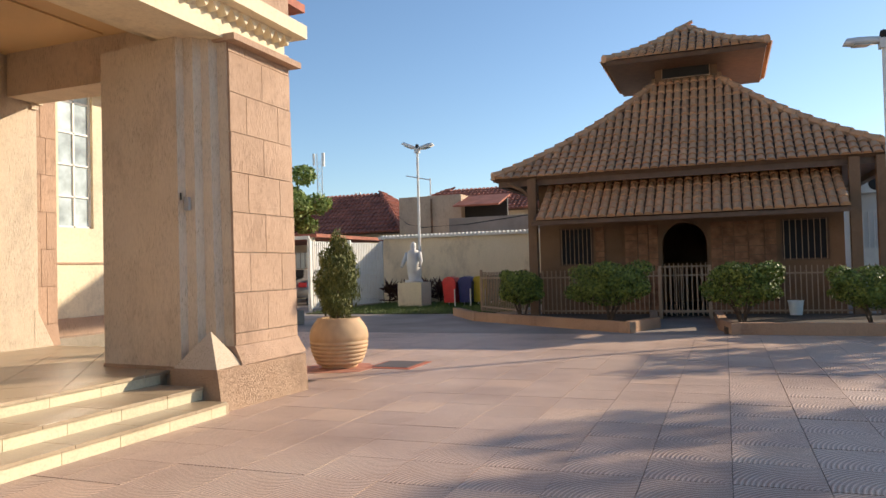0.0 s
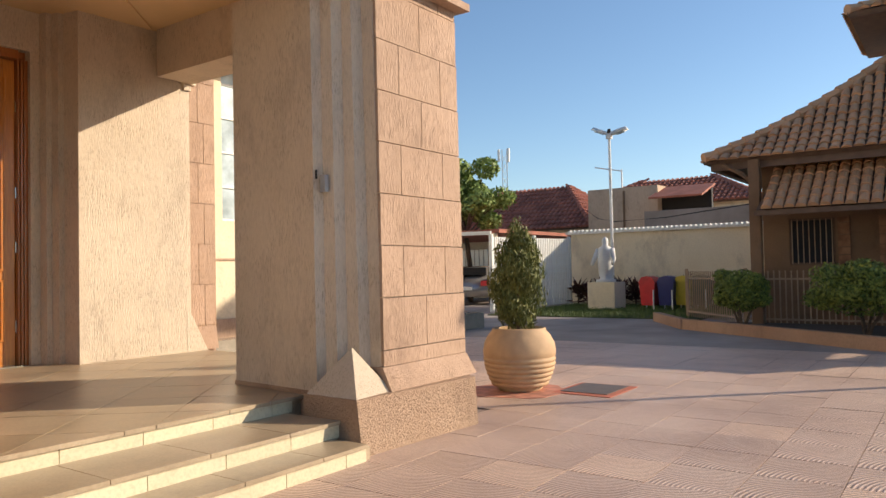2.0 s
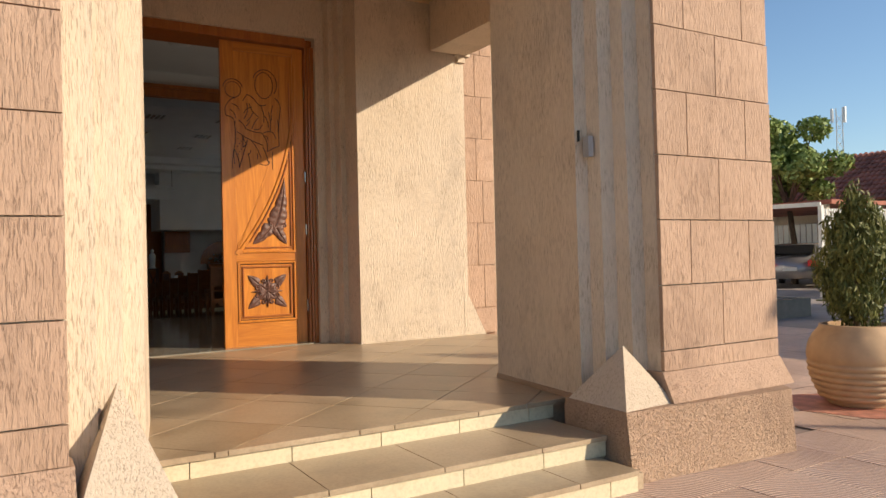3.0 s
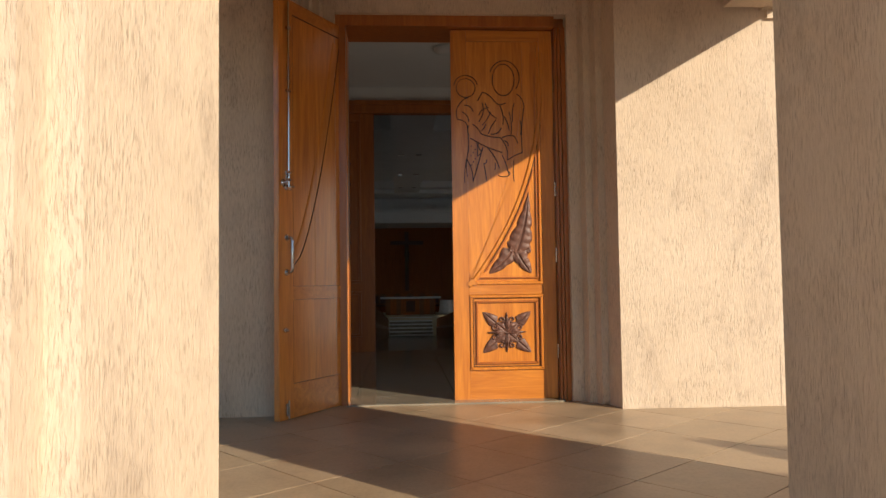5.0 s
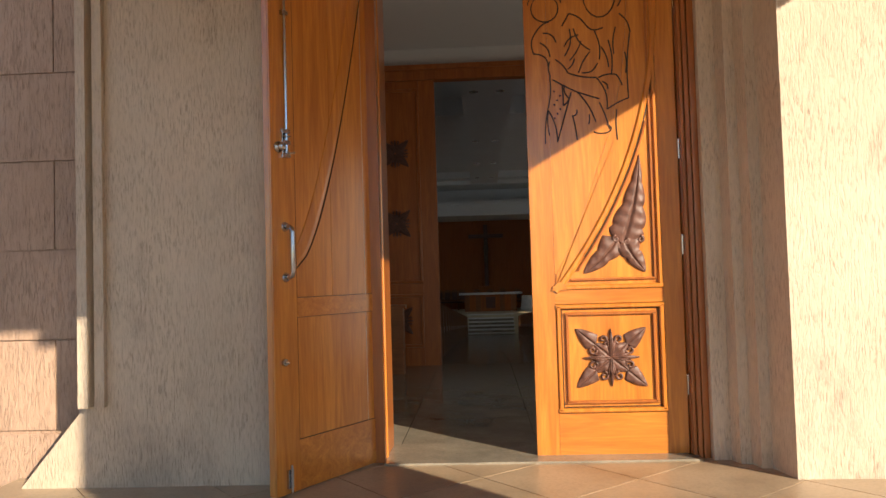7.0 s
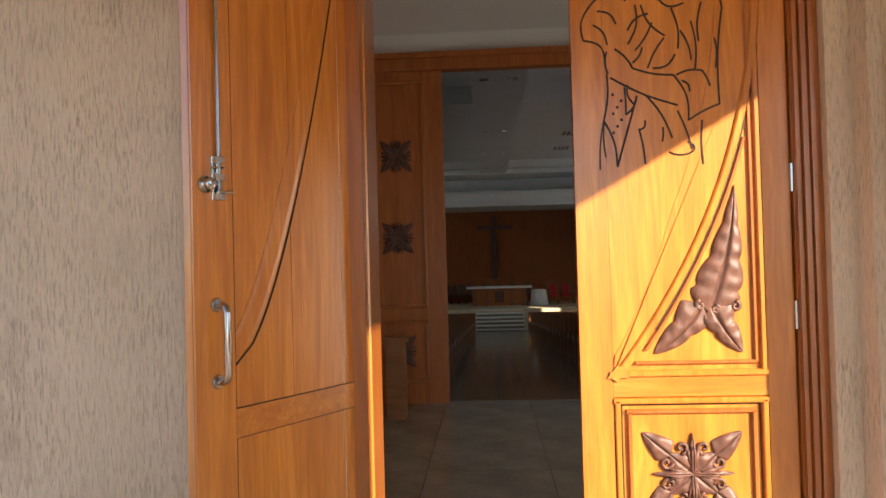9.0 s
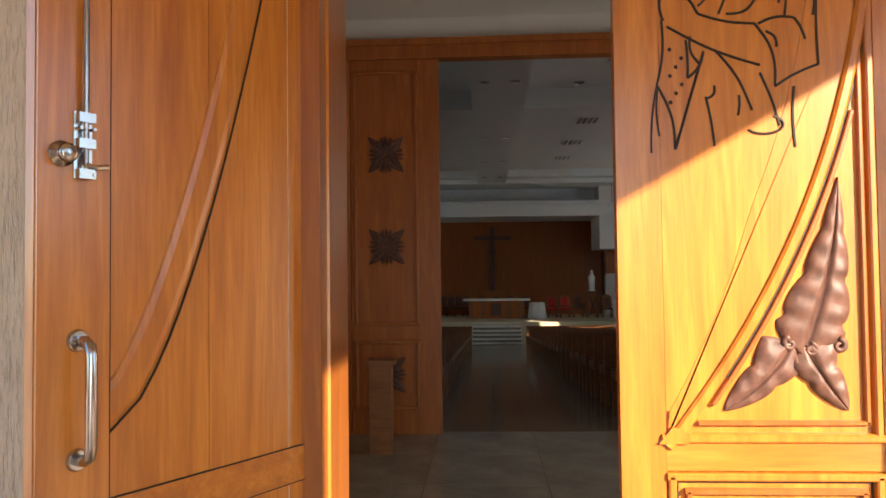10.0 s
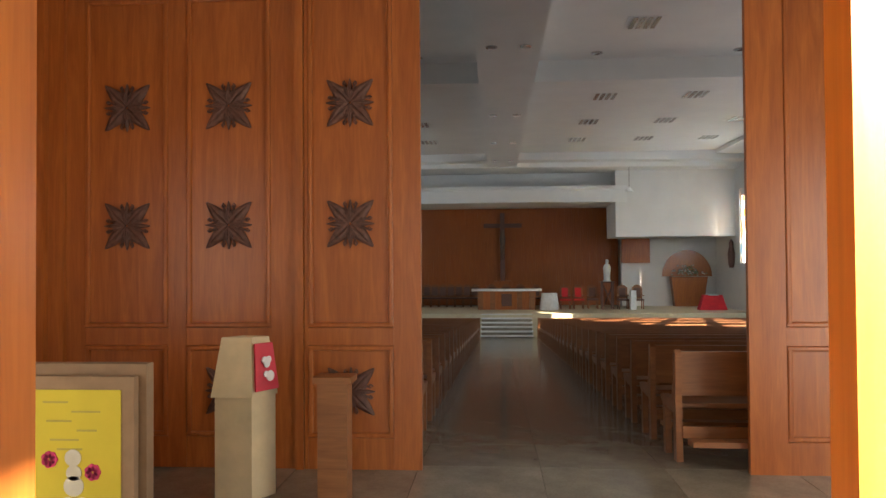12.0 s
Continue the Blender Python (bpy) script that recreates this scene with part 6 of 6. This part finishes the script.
part("window_frame", frame_mould(bmesh.new(), 0.20, 1.38, 6.08, 6.52, 0.012, 0.0, 0.02, Matrix(((0, -1, 0, 19.96), (1, 0, 0, 0), (0, 0, 1, 0), (0, 0, 0, 1)))), M_FENCE, lw)
hip_roof(ho, 18.9, 22.8, -1.12, 2.72, 6.44, 20.85, 20.86, 0.79, 0.80, 7.60, M_TILE, M_TIMBER, name="lantern_roof", sag=0.13)
part("lantern_soffit", slab_poly(bmesh.new(), [(18.95, -1.08, 6.38), (18.95, 2.68, 6.38), (22.7, 2.68, 6.38), (22.7, -1.08, 6.38)], 0.04), M_TIMBER, ho)
# awning over the front, tile by tile
aw = part("awning", slab_poly(bmesh.new(), [(16.55, -2.35, 2.30), (16.55, 4.12, 2.30), (18.0, 3.95, 3.28), (18.0, -2.3, 3.28)], 0.06), M_TIMBER, ho)
up_ = Vector((1.45, 0, 0.98))
pit = math.atan2(0.98, 1.45)
V, F = roof_tiles((0, 0, 0), (0, 1, 0), Vector((0.31, 0, 0)), lambda v: 0.105, 0.20, 0.5, 0.095)
one = bpy.data.meshes.new("awning_tile")
one.from_pydata([(a, b - V[0][1] + 0.095, c) for a, b, c in V[:12]], [], F[:6])
one.materials.append(M_TILE)
for j in range(6):
    for i in range(32):
        ob = new("tile", one)
        ob.parent = aw
        s = j * 0.292
        ob.matrix_parent_inverse = Matrix.Identity(4)
        ob.matrix_basis = Matrix.Translation((16.55 + s * math.cos(pit), -2.28 + 0.20 * i, 2.31 + s * math.sin(pit) + random.uniform(-0.004, 0.004))) @ Matrix.Rotation(-pit, 4, "Y")
part("awning_edge", bev(B(16.50, 16.58, -2.38, 4.14, 2.20, 2.29), 0.008), M_TIMBER, ho)
bk = thing("bucket", "white plastic bucket standing by the fence", "bucket", (16.9, -1.35, 0.11))
part("pail", lathe(bmesh.new(), [(0.12, 0.0), (0.15, 0.28), (0.16, 0.28), (0.16, 0.30), (0.14, 0.30), (0.11, 0.03)], 18, (16.9, -1.35, 0.11)), M_METALW, bk)

# ---------------------------------------------------------------- back of the yard
yw = struct("wall_yard", multi((25.0, 25.2, 3.0, 12.0, -0.1, 2.42), (25.2, 25.4, 11.8, 12.0, -0.1, 2.42)), M_CREAM, "long cream yard wall with a white metal edge", category="wall")
cp = bmesh.new()
for i in range(60):
    box(cp, 24.85, 27.2, 3.0 + 0.152 * i, 3.0 + 0.152 * i + 0.09, 2.44, 2.56, Matrix.Translation((0, 0, 0)))
box(cp, 24.87, 27.2, 3.0, 12.15, 2.42, 2.50)
part("metal_edge", cp, M_METALW, yw, "white corrugated roof edge on the wall")
ga = tagged(new("gate"), "tall white slatted metal gate", "gate", "", "structure")
sm = to_mesh("slat", bev(B(-0.028, 0.028, -0.012, 0.012, 0.08, 2.26), 0.004, 1), M_METALW)
a, b = Vector((20.45, 12.45)), Vector((24.55, 11.88))
for i in range(42):
    p = a.lerp(b, i / 41)
    ob = new("slat", sm)
    ob.parent = ga
    ob.matrix_basis = Matrix.Translation((p.x, p.y, 0)) @ Matrix.Rotation(-0.138, 4, "Z")
for z in (0.10, 1.15, 2.20):
    part("rail", box(bmesh.new(), 0, 4.14, 0.012, 0.05, z, z + 0.06, Matrix.Translation((a.x, a.y, 0)) @ Matrix.Rotation(-0.138, 4, "Z")), M_METALW, ga)
for p in (a, a.lerp(b, 0.52), b):
    part("post", bev(B(p.x - 0.05, p.x + 0.05, p.y - 0.05, p.y + 0.05, 0, 2.34), 0.006, 1), M_METALW, ga)
part("post", bev(B(19.55, 19.65, 16.4, 16.5, 0, 2.4), 0.006, 1), M_METALW, ga)
part("top_beam", box(bmesh.new(), 0, 4.1, -0.05, 0.05, 2.32, 2.43, Matrix.Translation((20.45, 12.45, 0)) @ Matrix.Rotation(math.atan2(4.0, -0.85), 4, "Z")), M_METALW, ga)
# carport behind the gate
cpt = thing("carport", "dark open carport with barred back behind the gate", "carport", (26, 18, 0))
part("roof", bev(B(23.5, 30.5, 14.0, 24.0, 2.55, 2.68), 0.01), M_TILER, cpt)
for y in (14.2, 18.5, 23.5):
    part("post", bev(B(23.6, 23.75, y, y + 0.15, 0, 2.55), 0.01), M_CREAM, cpt)
part("back_wall", multi((30.2, 30.4, 14.0, 24.0, 0, 0.9), (30.2, 30.4, 14.0, 24.0, 2.2, 2.55)), M_CREAM, cpt)
for i in range(40):
    part("bar", tube(bmesh.new(), [(30.3, 14.2 + 0.25 * i, 0.9), (30.3, 14.2 + 0.25 * i, 2.2)], 0.02, 6), M_FENCE, cpt)

car = thing("car", "silver-grey parked sedan seen from behind", "car", (25.2, 16.4, 0))
M_CAR = plain("silver_car_paint", (0.36, 0.35, 0.34), 0.25, 0.6, vary=0.03)
cbm = bmesh.new()
sec = [(-2.1, 0.30), (-2.15, 0.62), (-2.0, 0.92), (-1.45, 0.97), (-0.95, 1.38), (0.35, 1.42), (1.05, 1.0), (1.95, 0.84), (2.1, 0.55), (2.05, 0.28)]
cM = Matrix.Translation((25.6, 16.4, 0)) @ Matrix.Rotation(radians(25), 4, "Z")
f = [cbm.verts.new(cM @ Vector((x, -0.84 + (0.14 if z > 1.1 else 0), z))) for x, z in sec]
g = [cbm.verts.new(cM @ Vector((x, 0.84 - (0.14 if z > 1.1 else 0), z))) for x, z in sec]
cbm.faces.new(f), cbm.faces.new(g[::-1])
for i in range(len(sec)):
    j = (i + 1) % len(sec)
    cbm.faces.new((f[i], f[j], g[j], g[i]))
part("body", bev(cbm, 0.06, 3), M_CAR, car, "", True)
for x in (-1.3, 1.3):
    for s in (-1, 1):
        w = part("wheel", tube(bmesh.new(), [cM @ Vector((x, s * 0.72, 0.30)), cM @ Vector((x, s * 0.88, 0.30))], 0.30, 20), M_DARK, car)
        part("rim", tube(bmesh.new(), [cM @ Vector((x, s * 0.87, 0.30)), cM @ Vector((x, s * 0.90, 0.30))], 0.19, 14), M_CHROME, w)
for s in (-1, 1):
    part("tail_light", bev(box(bmesh.new(), -2.17, -2.05, s * 0.66 - 0.15, s * 0.66 + 0.15, 0.70, 0.88, cM), 0.02), M_RED, car, "red tail light")
part("rear_window", box(bmesh.new(), -1.42, -1.0, -0.62, 0.62, 1.06, 1.34, cM @ Matrix.Translation((-0.05, 0, 0.02))), M_DARK, car)
part("number_plate", box(bmesh.new(), -2.19, -2.14, -0.2, 0.2, 0.55, 0.66, cM), M_METALW, car)

# statue on its block
pb = tagged(part("statue_block", bev(B(22.2, 23.05, 9.32, 10.17, -0.02, 0.83), 0.015), M_CREAM), "white-painted square block carrying the statue", "pedestal")
sb = bmesh.new()
lathe(sb, [(0.34, 0.0), (0.34, 0.08), (0.20, 0.10), (0.24, 0.30), (0.27, 0.62), (0.25, 0.92), (0.21, 1.04), (0.10, 1.10), (0.115, 1.2), (0.10, 1.30), (0.01, 1.37)], 22, (22.62, 9.75, 0.83), 1.0, 0.85)
for s in (-1, 1):
    tube(sb, [(22.6 + 0.02, 9.75 + s * 0.22, 1.82), (22.5, 9.75 + s * 0.31, 1.52), (22.35, 9.75 + s * 0.33, 1.36)], 0.08, 8, 0.05)
tagged(part("robed_statue", sb, M_STATUE, None, "", True), "pale painted robed statue standing on a block", "statue")

# waste bins
for (x, y), mt, nm in (((22.45, 8.35), M_RED, "red"), ((22.55, 7.85), M_BLUE, "dark blue"), ((22.8, 7.45), M_YEL, "yellow"), ((23.0, 7.05), M_GRN, "dark green")):
    t = thing("waste_bin", f"{nm} plastic recycling bin with pitched lid", "waste bin", (x, y, 0), "recycling bins")
    part("body", bev(prism(bmesh.new(), [(x - 0.20, y - 0.19), (x + 0.20, y - 0.19), (x + 0.20, y + 0.19), (x - 0.20, y + 0.19)], 0.16, 0.80, [(x - 0.24, y - 0.23), (x + 0.24, y - 0.23), (x + 0.24, y + 0.23), (x - 0.24, y + 0.23)]), 0.02), mt, t)
    bm = bmesh.new()
    q = [(y - 0.25, 0.80), (y + 0.25, 0.80), (y + 0.16, 0.96), (y, 1.0), (y - 0.16, 0.96)]
    f = [bm.verts.new((x - 0.26, a, z)) for a, z in q]
    g = [bm.verts.new((x + 0.26, a, z)) for a, z in q]
    bm.faces.new(f), bm.faces.new(g[::-1])
    for i in range(5):
        bm.faces.new((f[i], f[(i + 1) % 5], g[(i + 1) % 5], g[i]))
    part("lid", bev(bm, 0.015), mt, t)
    part("post", tube(bmesh.new(), [(x - 0.27, y - 0.2, -0.02), (x - 0.27, y - 0.2, 0.6)], 0.022, 8), M_METALW, t)
    part("post", tube(bmesh.new(), [(x + 0.27, y + 0.2, -0.02), (x + 0.27, y + 0.2, 0.6)], 0.022, 8), M_METALW, t)

# red-leaved plants along the wall
rg = random.Random(31)
for k in range(15):
    x, y = rg.uniform(23.9, 24.6), 5.9 + 0.40 * k + rg.uniform(-0.1, 0.1)
    if 9.2 < y < 9.5:
        y += 0.4
    t = thing("cordyline", "dark red strap-leaved plant against the wall", "plant", (x, y, 0), "red-leaved plants")
    bm = bmesh.new()
    tube(bm, [(x, y, -0.02), (x, y, 0.35)], 0.025, 6)
    part("stem", bm, M_BARK, t)
    V, F = [], []
    for j in range(46):
        a, e = rg.uniform(0, 6.28), rg.uniform(0.1, 1.3)
        ln_ = rg.uniform(0.4, 0.75)
        z = rg.uniform(0.10, 0.55)
        d = Vector((math.cos(a) * math.cos(e), math.sin(a) * math.cos(e), math.sin(e)))
        s = d.cross(Vector((0, 0, 1))).normalized() * 0.05
        o = Vector((x, y, z))
        p = o + d * ln_ * 0.55
        q = o + d * ln_ + Vector((0, 0, -0.08))
        i0 = len(V)
        V += [tuple(o), tuple(p + s), tuple(q), tuple(p - s)]
        F.append((i0, i0 + 1, i0 + 2, i0 + 3))
    from_lists("leaves", V, F, M_RUBY, t)
# grass strip
rn = np.random.default_rng(4)
n_ = 16000
gx, gy = rn.uniform(18.6, 24.9, n_), rn.uniform(5.6, 11.8, n_)
ok = (gx > 19.0 + 0.6 * (gy - 9) ** 2 * 0.1) & (gx + 0.55 * (gy - 6) > 19.2)
gx, gy = gx[ok], gy[ok]
h_ = rn.uniform(0.04, 0.11, len(gx))
an = rn.uniform(0, 6.28, len(gx))
V = np.stack([np.stack([gx - 0.012 * np.cos(an), gy - 0.012 * np.sin(an), 0 * gx + 0.02], 1), np.stack([gx + 0.012 * np.cos(an), gy + 0.012 * np.sin(an), 0 * gx + 0.02], 1), np.stack([gx + 0.04 * np.sin(an), gy + 0.04 * np.cos(an), h_ + 0.02], 1)], 1).reshape(-1, 3)
lawn = tagged(part("lawn", B(19.2, 25.0, 6.0, 11.85, -0.05, 0.025), plain("lawn_earth", (0.07, 0.085, 0.03), 0.95, vary=0.4, scale=3)), "grass strip before the yard wall", "lawn", "", "structure")
tagged(from_lists("grass", V.tolist(), np.arange(len(V)).reshape(-1, 3).tolist(), M_GRASS), "short green grass blades", "grass", "", "stuff")


def lamp_post(x, y, h, heads, label):
    t = thing("street_lamp", label, "street lamp", (x, y, 0), "yard lamps")
    part("pole", tube(bmesh.new(), [(x, y, -0.02), (x, y, h)], 0.055, 10, 0.04), M_METALW, t)
    part("collar", bev(B(x - 0.08, x + 0.08, y - 0.08, y + 0.08, h - 0.05, h + 0.12), 0.02), M_STATUE, t)
    part("photocell", lathe(bmesh.new(), [(0.05, 0.0), (0.07, 0.06), (0.05, 0.14), (0.0, 0.16)], 12, (x, y, h + 0.12)), M_DARK, t, "dark light sensor", True)
    for a, tilt in heads:
        R = Matrix.Translation((x, y, h + 0.04)) @ Matrix.Rotation(a, 4, "Z") @ Matrix.Rotation(-tilt, 4, "Y")
        bm = bmesh.new()
        prism(bm, [(0.05, -0.05), (0.22, -0.13), (0.52, -0.13), (0.66, -0.06), (0.66, 0.06), (0.52, 0.13), (0.22, 0.13), (0.05, 0.05)], 0.0, 0.11, [(0.06, -0.03), (0.24, -0.08), (0.48, -0.08), (0.60, -0.04), (0.60, 0.04), (0.48, 0.08), (0.24, 0.08), (0.06, 0.03)], R)
        hd_ = part("lamp_head", bev(bm, 0.012, 2), M_STATUE, t, "", True)
        part("diffuser", prism(bmesh.new(), [(0.24, -0.10), (0.50, -0.10), (0.50, 0.10), (0.24, 0.10)], -0.03, -0.002, None, R), M_GLASSW, hd_, "milky lamp cover")


lamp_post(24.0, 10.1, 5.45, ((math.pi / 2, 0.42), (-math.pi / 2, 0.22)), "white street lamp post with two lamp heads")
lamp_post(14.52, -2.70, 4.93, ((math.pi / 2 + 0.2, 0.0), (-math.pi / 2, 0.1)), "white street lamp post with two lamp heads")

# neighbours beyond the wall


def neighbour(x0, x1, y0, y1, ze, r0, r1, zt, label, wall):
    t = thing("house", label, "house", ((x0 + x1) / 2, (y0 + y1) / 2, 0), "neighbouring houses")
    part("wall", B(x0 + 0.4, x1 - 0.4, y0 + 0.4, y1 - 0.4, -0.02, ze), wall, t)
    hip_roof(t, x0, x1, y0, y1, ze, *r0, *r1, zt, M_TILER, M_TIMBER, 0.26, 0.42, 0.12)
    return t


neighbour(34.0, 42.0, 15.2, 27.0, 3.2, (37.9, 38.1), (18.3, 24.0), 5.65, "neighbouring house with a dark red tiled hip roof", M_CREAM)
neighbour(38.5, 45.5, 8.6, 18.5, 4.4, (41.9, 42.1), (11.7, 15.5), 6.0, "neighbouring house with a red tiled hip roof", M_CREAM)
nb = thing("annex", "beige flat-topped annex block behind the wall", "annex", (33.5, 13, 0))
part("block", bev(B(32.5, 36.0, 11.5, 14.7, -0.02, 4.75), 0.03), stucco("tan_render", (0.50, 0.37, 0.26), (0.58, 0.44, 0.31), grain=(8, 8, 3)), nb)
part("drain_pipe", tube(bmesh.new(), [(32.46, 13.0, 2.5), (32.46, 13.0, 4.6)], 0.05, 8), M_HOUSE, nb)
part("low_wall", bev(B(30.0, 30.3, 2.0, 11.2, -0.02, 3.45), 0.02), M_CONC, nb, "grey stained parapet")
part("lean_to_roof", slab_poly(bmesh.new(), [(31.6, 9.4, 4.15), (31.6, 11.6, 4.15), (33.6, 11.6, 4.75), (33.6, 9.4, 4.75)], 0.08), M_TILER, nb)
part("lean_to_wall", B(33.0, 33.2, 9.4, 11.5, -0.02, 4.5), M_DARK, nb)
rb_ = thing("rear_building", "pale rendered building with barred windows", "building", (24.5, -6, 0))
part("wall", B(24.0, 28.0, -10, -3.4, -0.02, 4.6), M_WALLW, rb_)
ac = thing("air_conditioner", "white wall-mounted air conditioner unit", "air conditioner", (23.85, -3.95, 3.1))
part("case", bev(B(23.62, 23.99, -4.35, -3.55, 3.10, 3.62), 0.02), M_METALW, ac)
part("fan_grille", tube(bmesh.new(), [(23.62, -4.05, 3.36), (23.60, -4.05, 3.36)], 0.2, 20), M_DARK, ac)
rail_ = bmesh.new()
for i in range(26):
    tube(rail_, [(22.0, -3.3 - 0.13 * i, 1.5), (22.0, -3.3 - 0.13 * i, 2.5)], 0.02, 6)
box(rail_, 21.97, 22.03, -6.7, -3.2, 2.46, 2.52), box(rail_, 21.9, 22.1, -6.7, -3.2, -0.02, 1.5)
struct("side_fence", rail_, M_METALW, "pale barred side fence on a low wall", category="fence")
for x, y, h, wd, nm in ((70.0, 41.0, 14.2, 0.35, "lattice radio mast far away"), (90.0, 46.8, 12.0, 0.2, "thin radio mast far away")):
    t = thing("radio_mast", nm, "mast", (x, y, 0), "far masts")
    bm = bmesh.new()
    c = [(x + wd * math.cos(a), y + wd * math.sin(a)) for a in (0, 2.09, 4.19)]
    for p in c:
        tube(bm, [(*p, -0.02), (*p, h)], 0.05, 5)
    z = 0.0
    while z < h - 0.8:
        for i in range(3):
            tube(bm, [(*c[i], z), (*c[(i + 1) % 3], z + 0.8)], 0.025, 4)
        z += 0.8
    part("lattice", bm, M_METALW, t)
    for a in (0, 2.1, 4.2):
        part("antenna_panel", B(x + wd * 2 * math.cos(a) - 0.1, x + wd * 2 * math.cos(a) + 0.1, y + wd * 2 * math.sin(a) - 0.1, y + wd * 2 * math.sin(a) + 0.1, h - 1.3, h), M_METALW, t)
an_ = thing("roof_aerial", "thin aerial pole with a long cross arm", "aerial", (40.0, 16.05, 0))
part("pole", tube(bmesh.new(), [(40, 16.05, -0.02), (40, 16.05, 6.6)], 0.04, 6), M_METALW, an_)
part("arm", tube(bmesh.new(), [(40, 16.0, 6.5), (40, 17.6, 6.85)], 0.035, 6), M_METALW, an_)
# overhead cable
ck = thing("cable", "thin black overhead cable above the yard wall", "cable", (30, 10, 2.5))
part("wire", tube(bmesh.new(), [(33, 15.0, 3.9), (31, 13.6, 3.35), (29, 12.0, 3.05), (27.5, 9.5, 3.0), (26.5, 5.0, 3.35)], 0.02, 5), M_DARK, ck)

# ---------------------------------------------------------------- yard tiles, last
pv = tagged(part("pavement", B(-8.0, 13.5, -14.0, 12.0, -0.5, -0.012), plain("tile_joint", (0.24, 0.18, 0.15), 0.95)), "yard paved with square pressed cement tiles", "pavement", "", "structure")
tm_ = to_mesh("tile", bev(B(0.0025, 0.4975, 0.0025, 0.4975, -0.012, 0.0), 0.002, 1), M_PAVE)
V, F = [], []
rt = random.Random(77)
for i in range(-16, 27):
    for j in range(-28, 24):
        x, y = 0.5 * i, 0.5 * j
        if 1.4 < x + 0.25 < 7.3 and y + 0.25 > 4.6:
            continue
        dz = rt.uniform(-0.0025, 0.0015)
        if 1.0 <= x < 11.0 and -3.0 <= y < 4.4:
            ob = new("tile", tm_)
            ob.parent = pv
            ob.matrix_basis = Matrix.Translation((x, y, dz))
        else:
            k = len(V)
            V += [(x + 0.003, y + 0.003, dz), (x + 0.497, y + 0.003, dz), (x + 0.497, y + 0.497, dz), (x + 0.003, y + 0.497, dz)]
            F.append((k, k + 1, k + 2, k + 3))
from_lists("far_tiles", V, F, M_PAVE, pv, "square cement tiles farther off", "stuff")
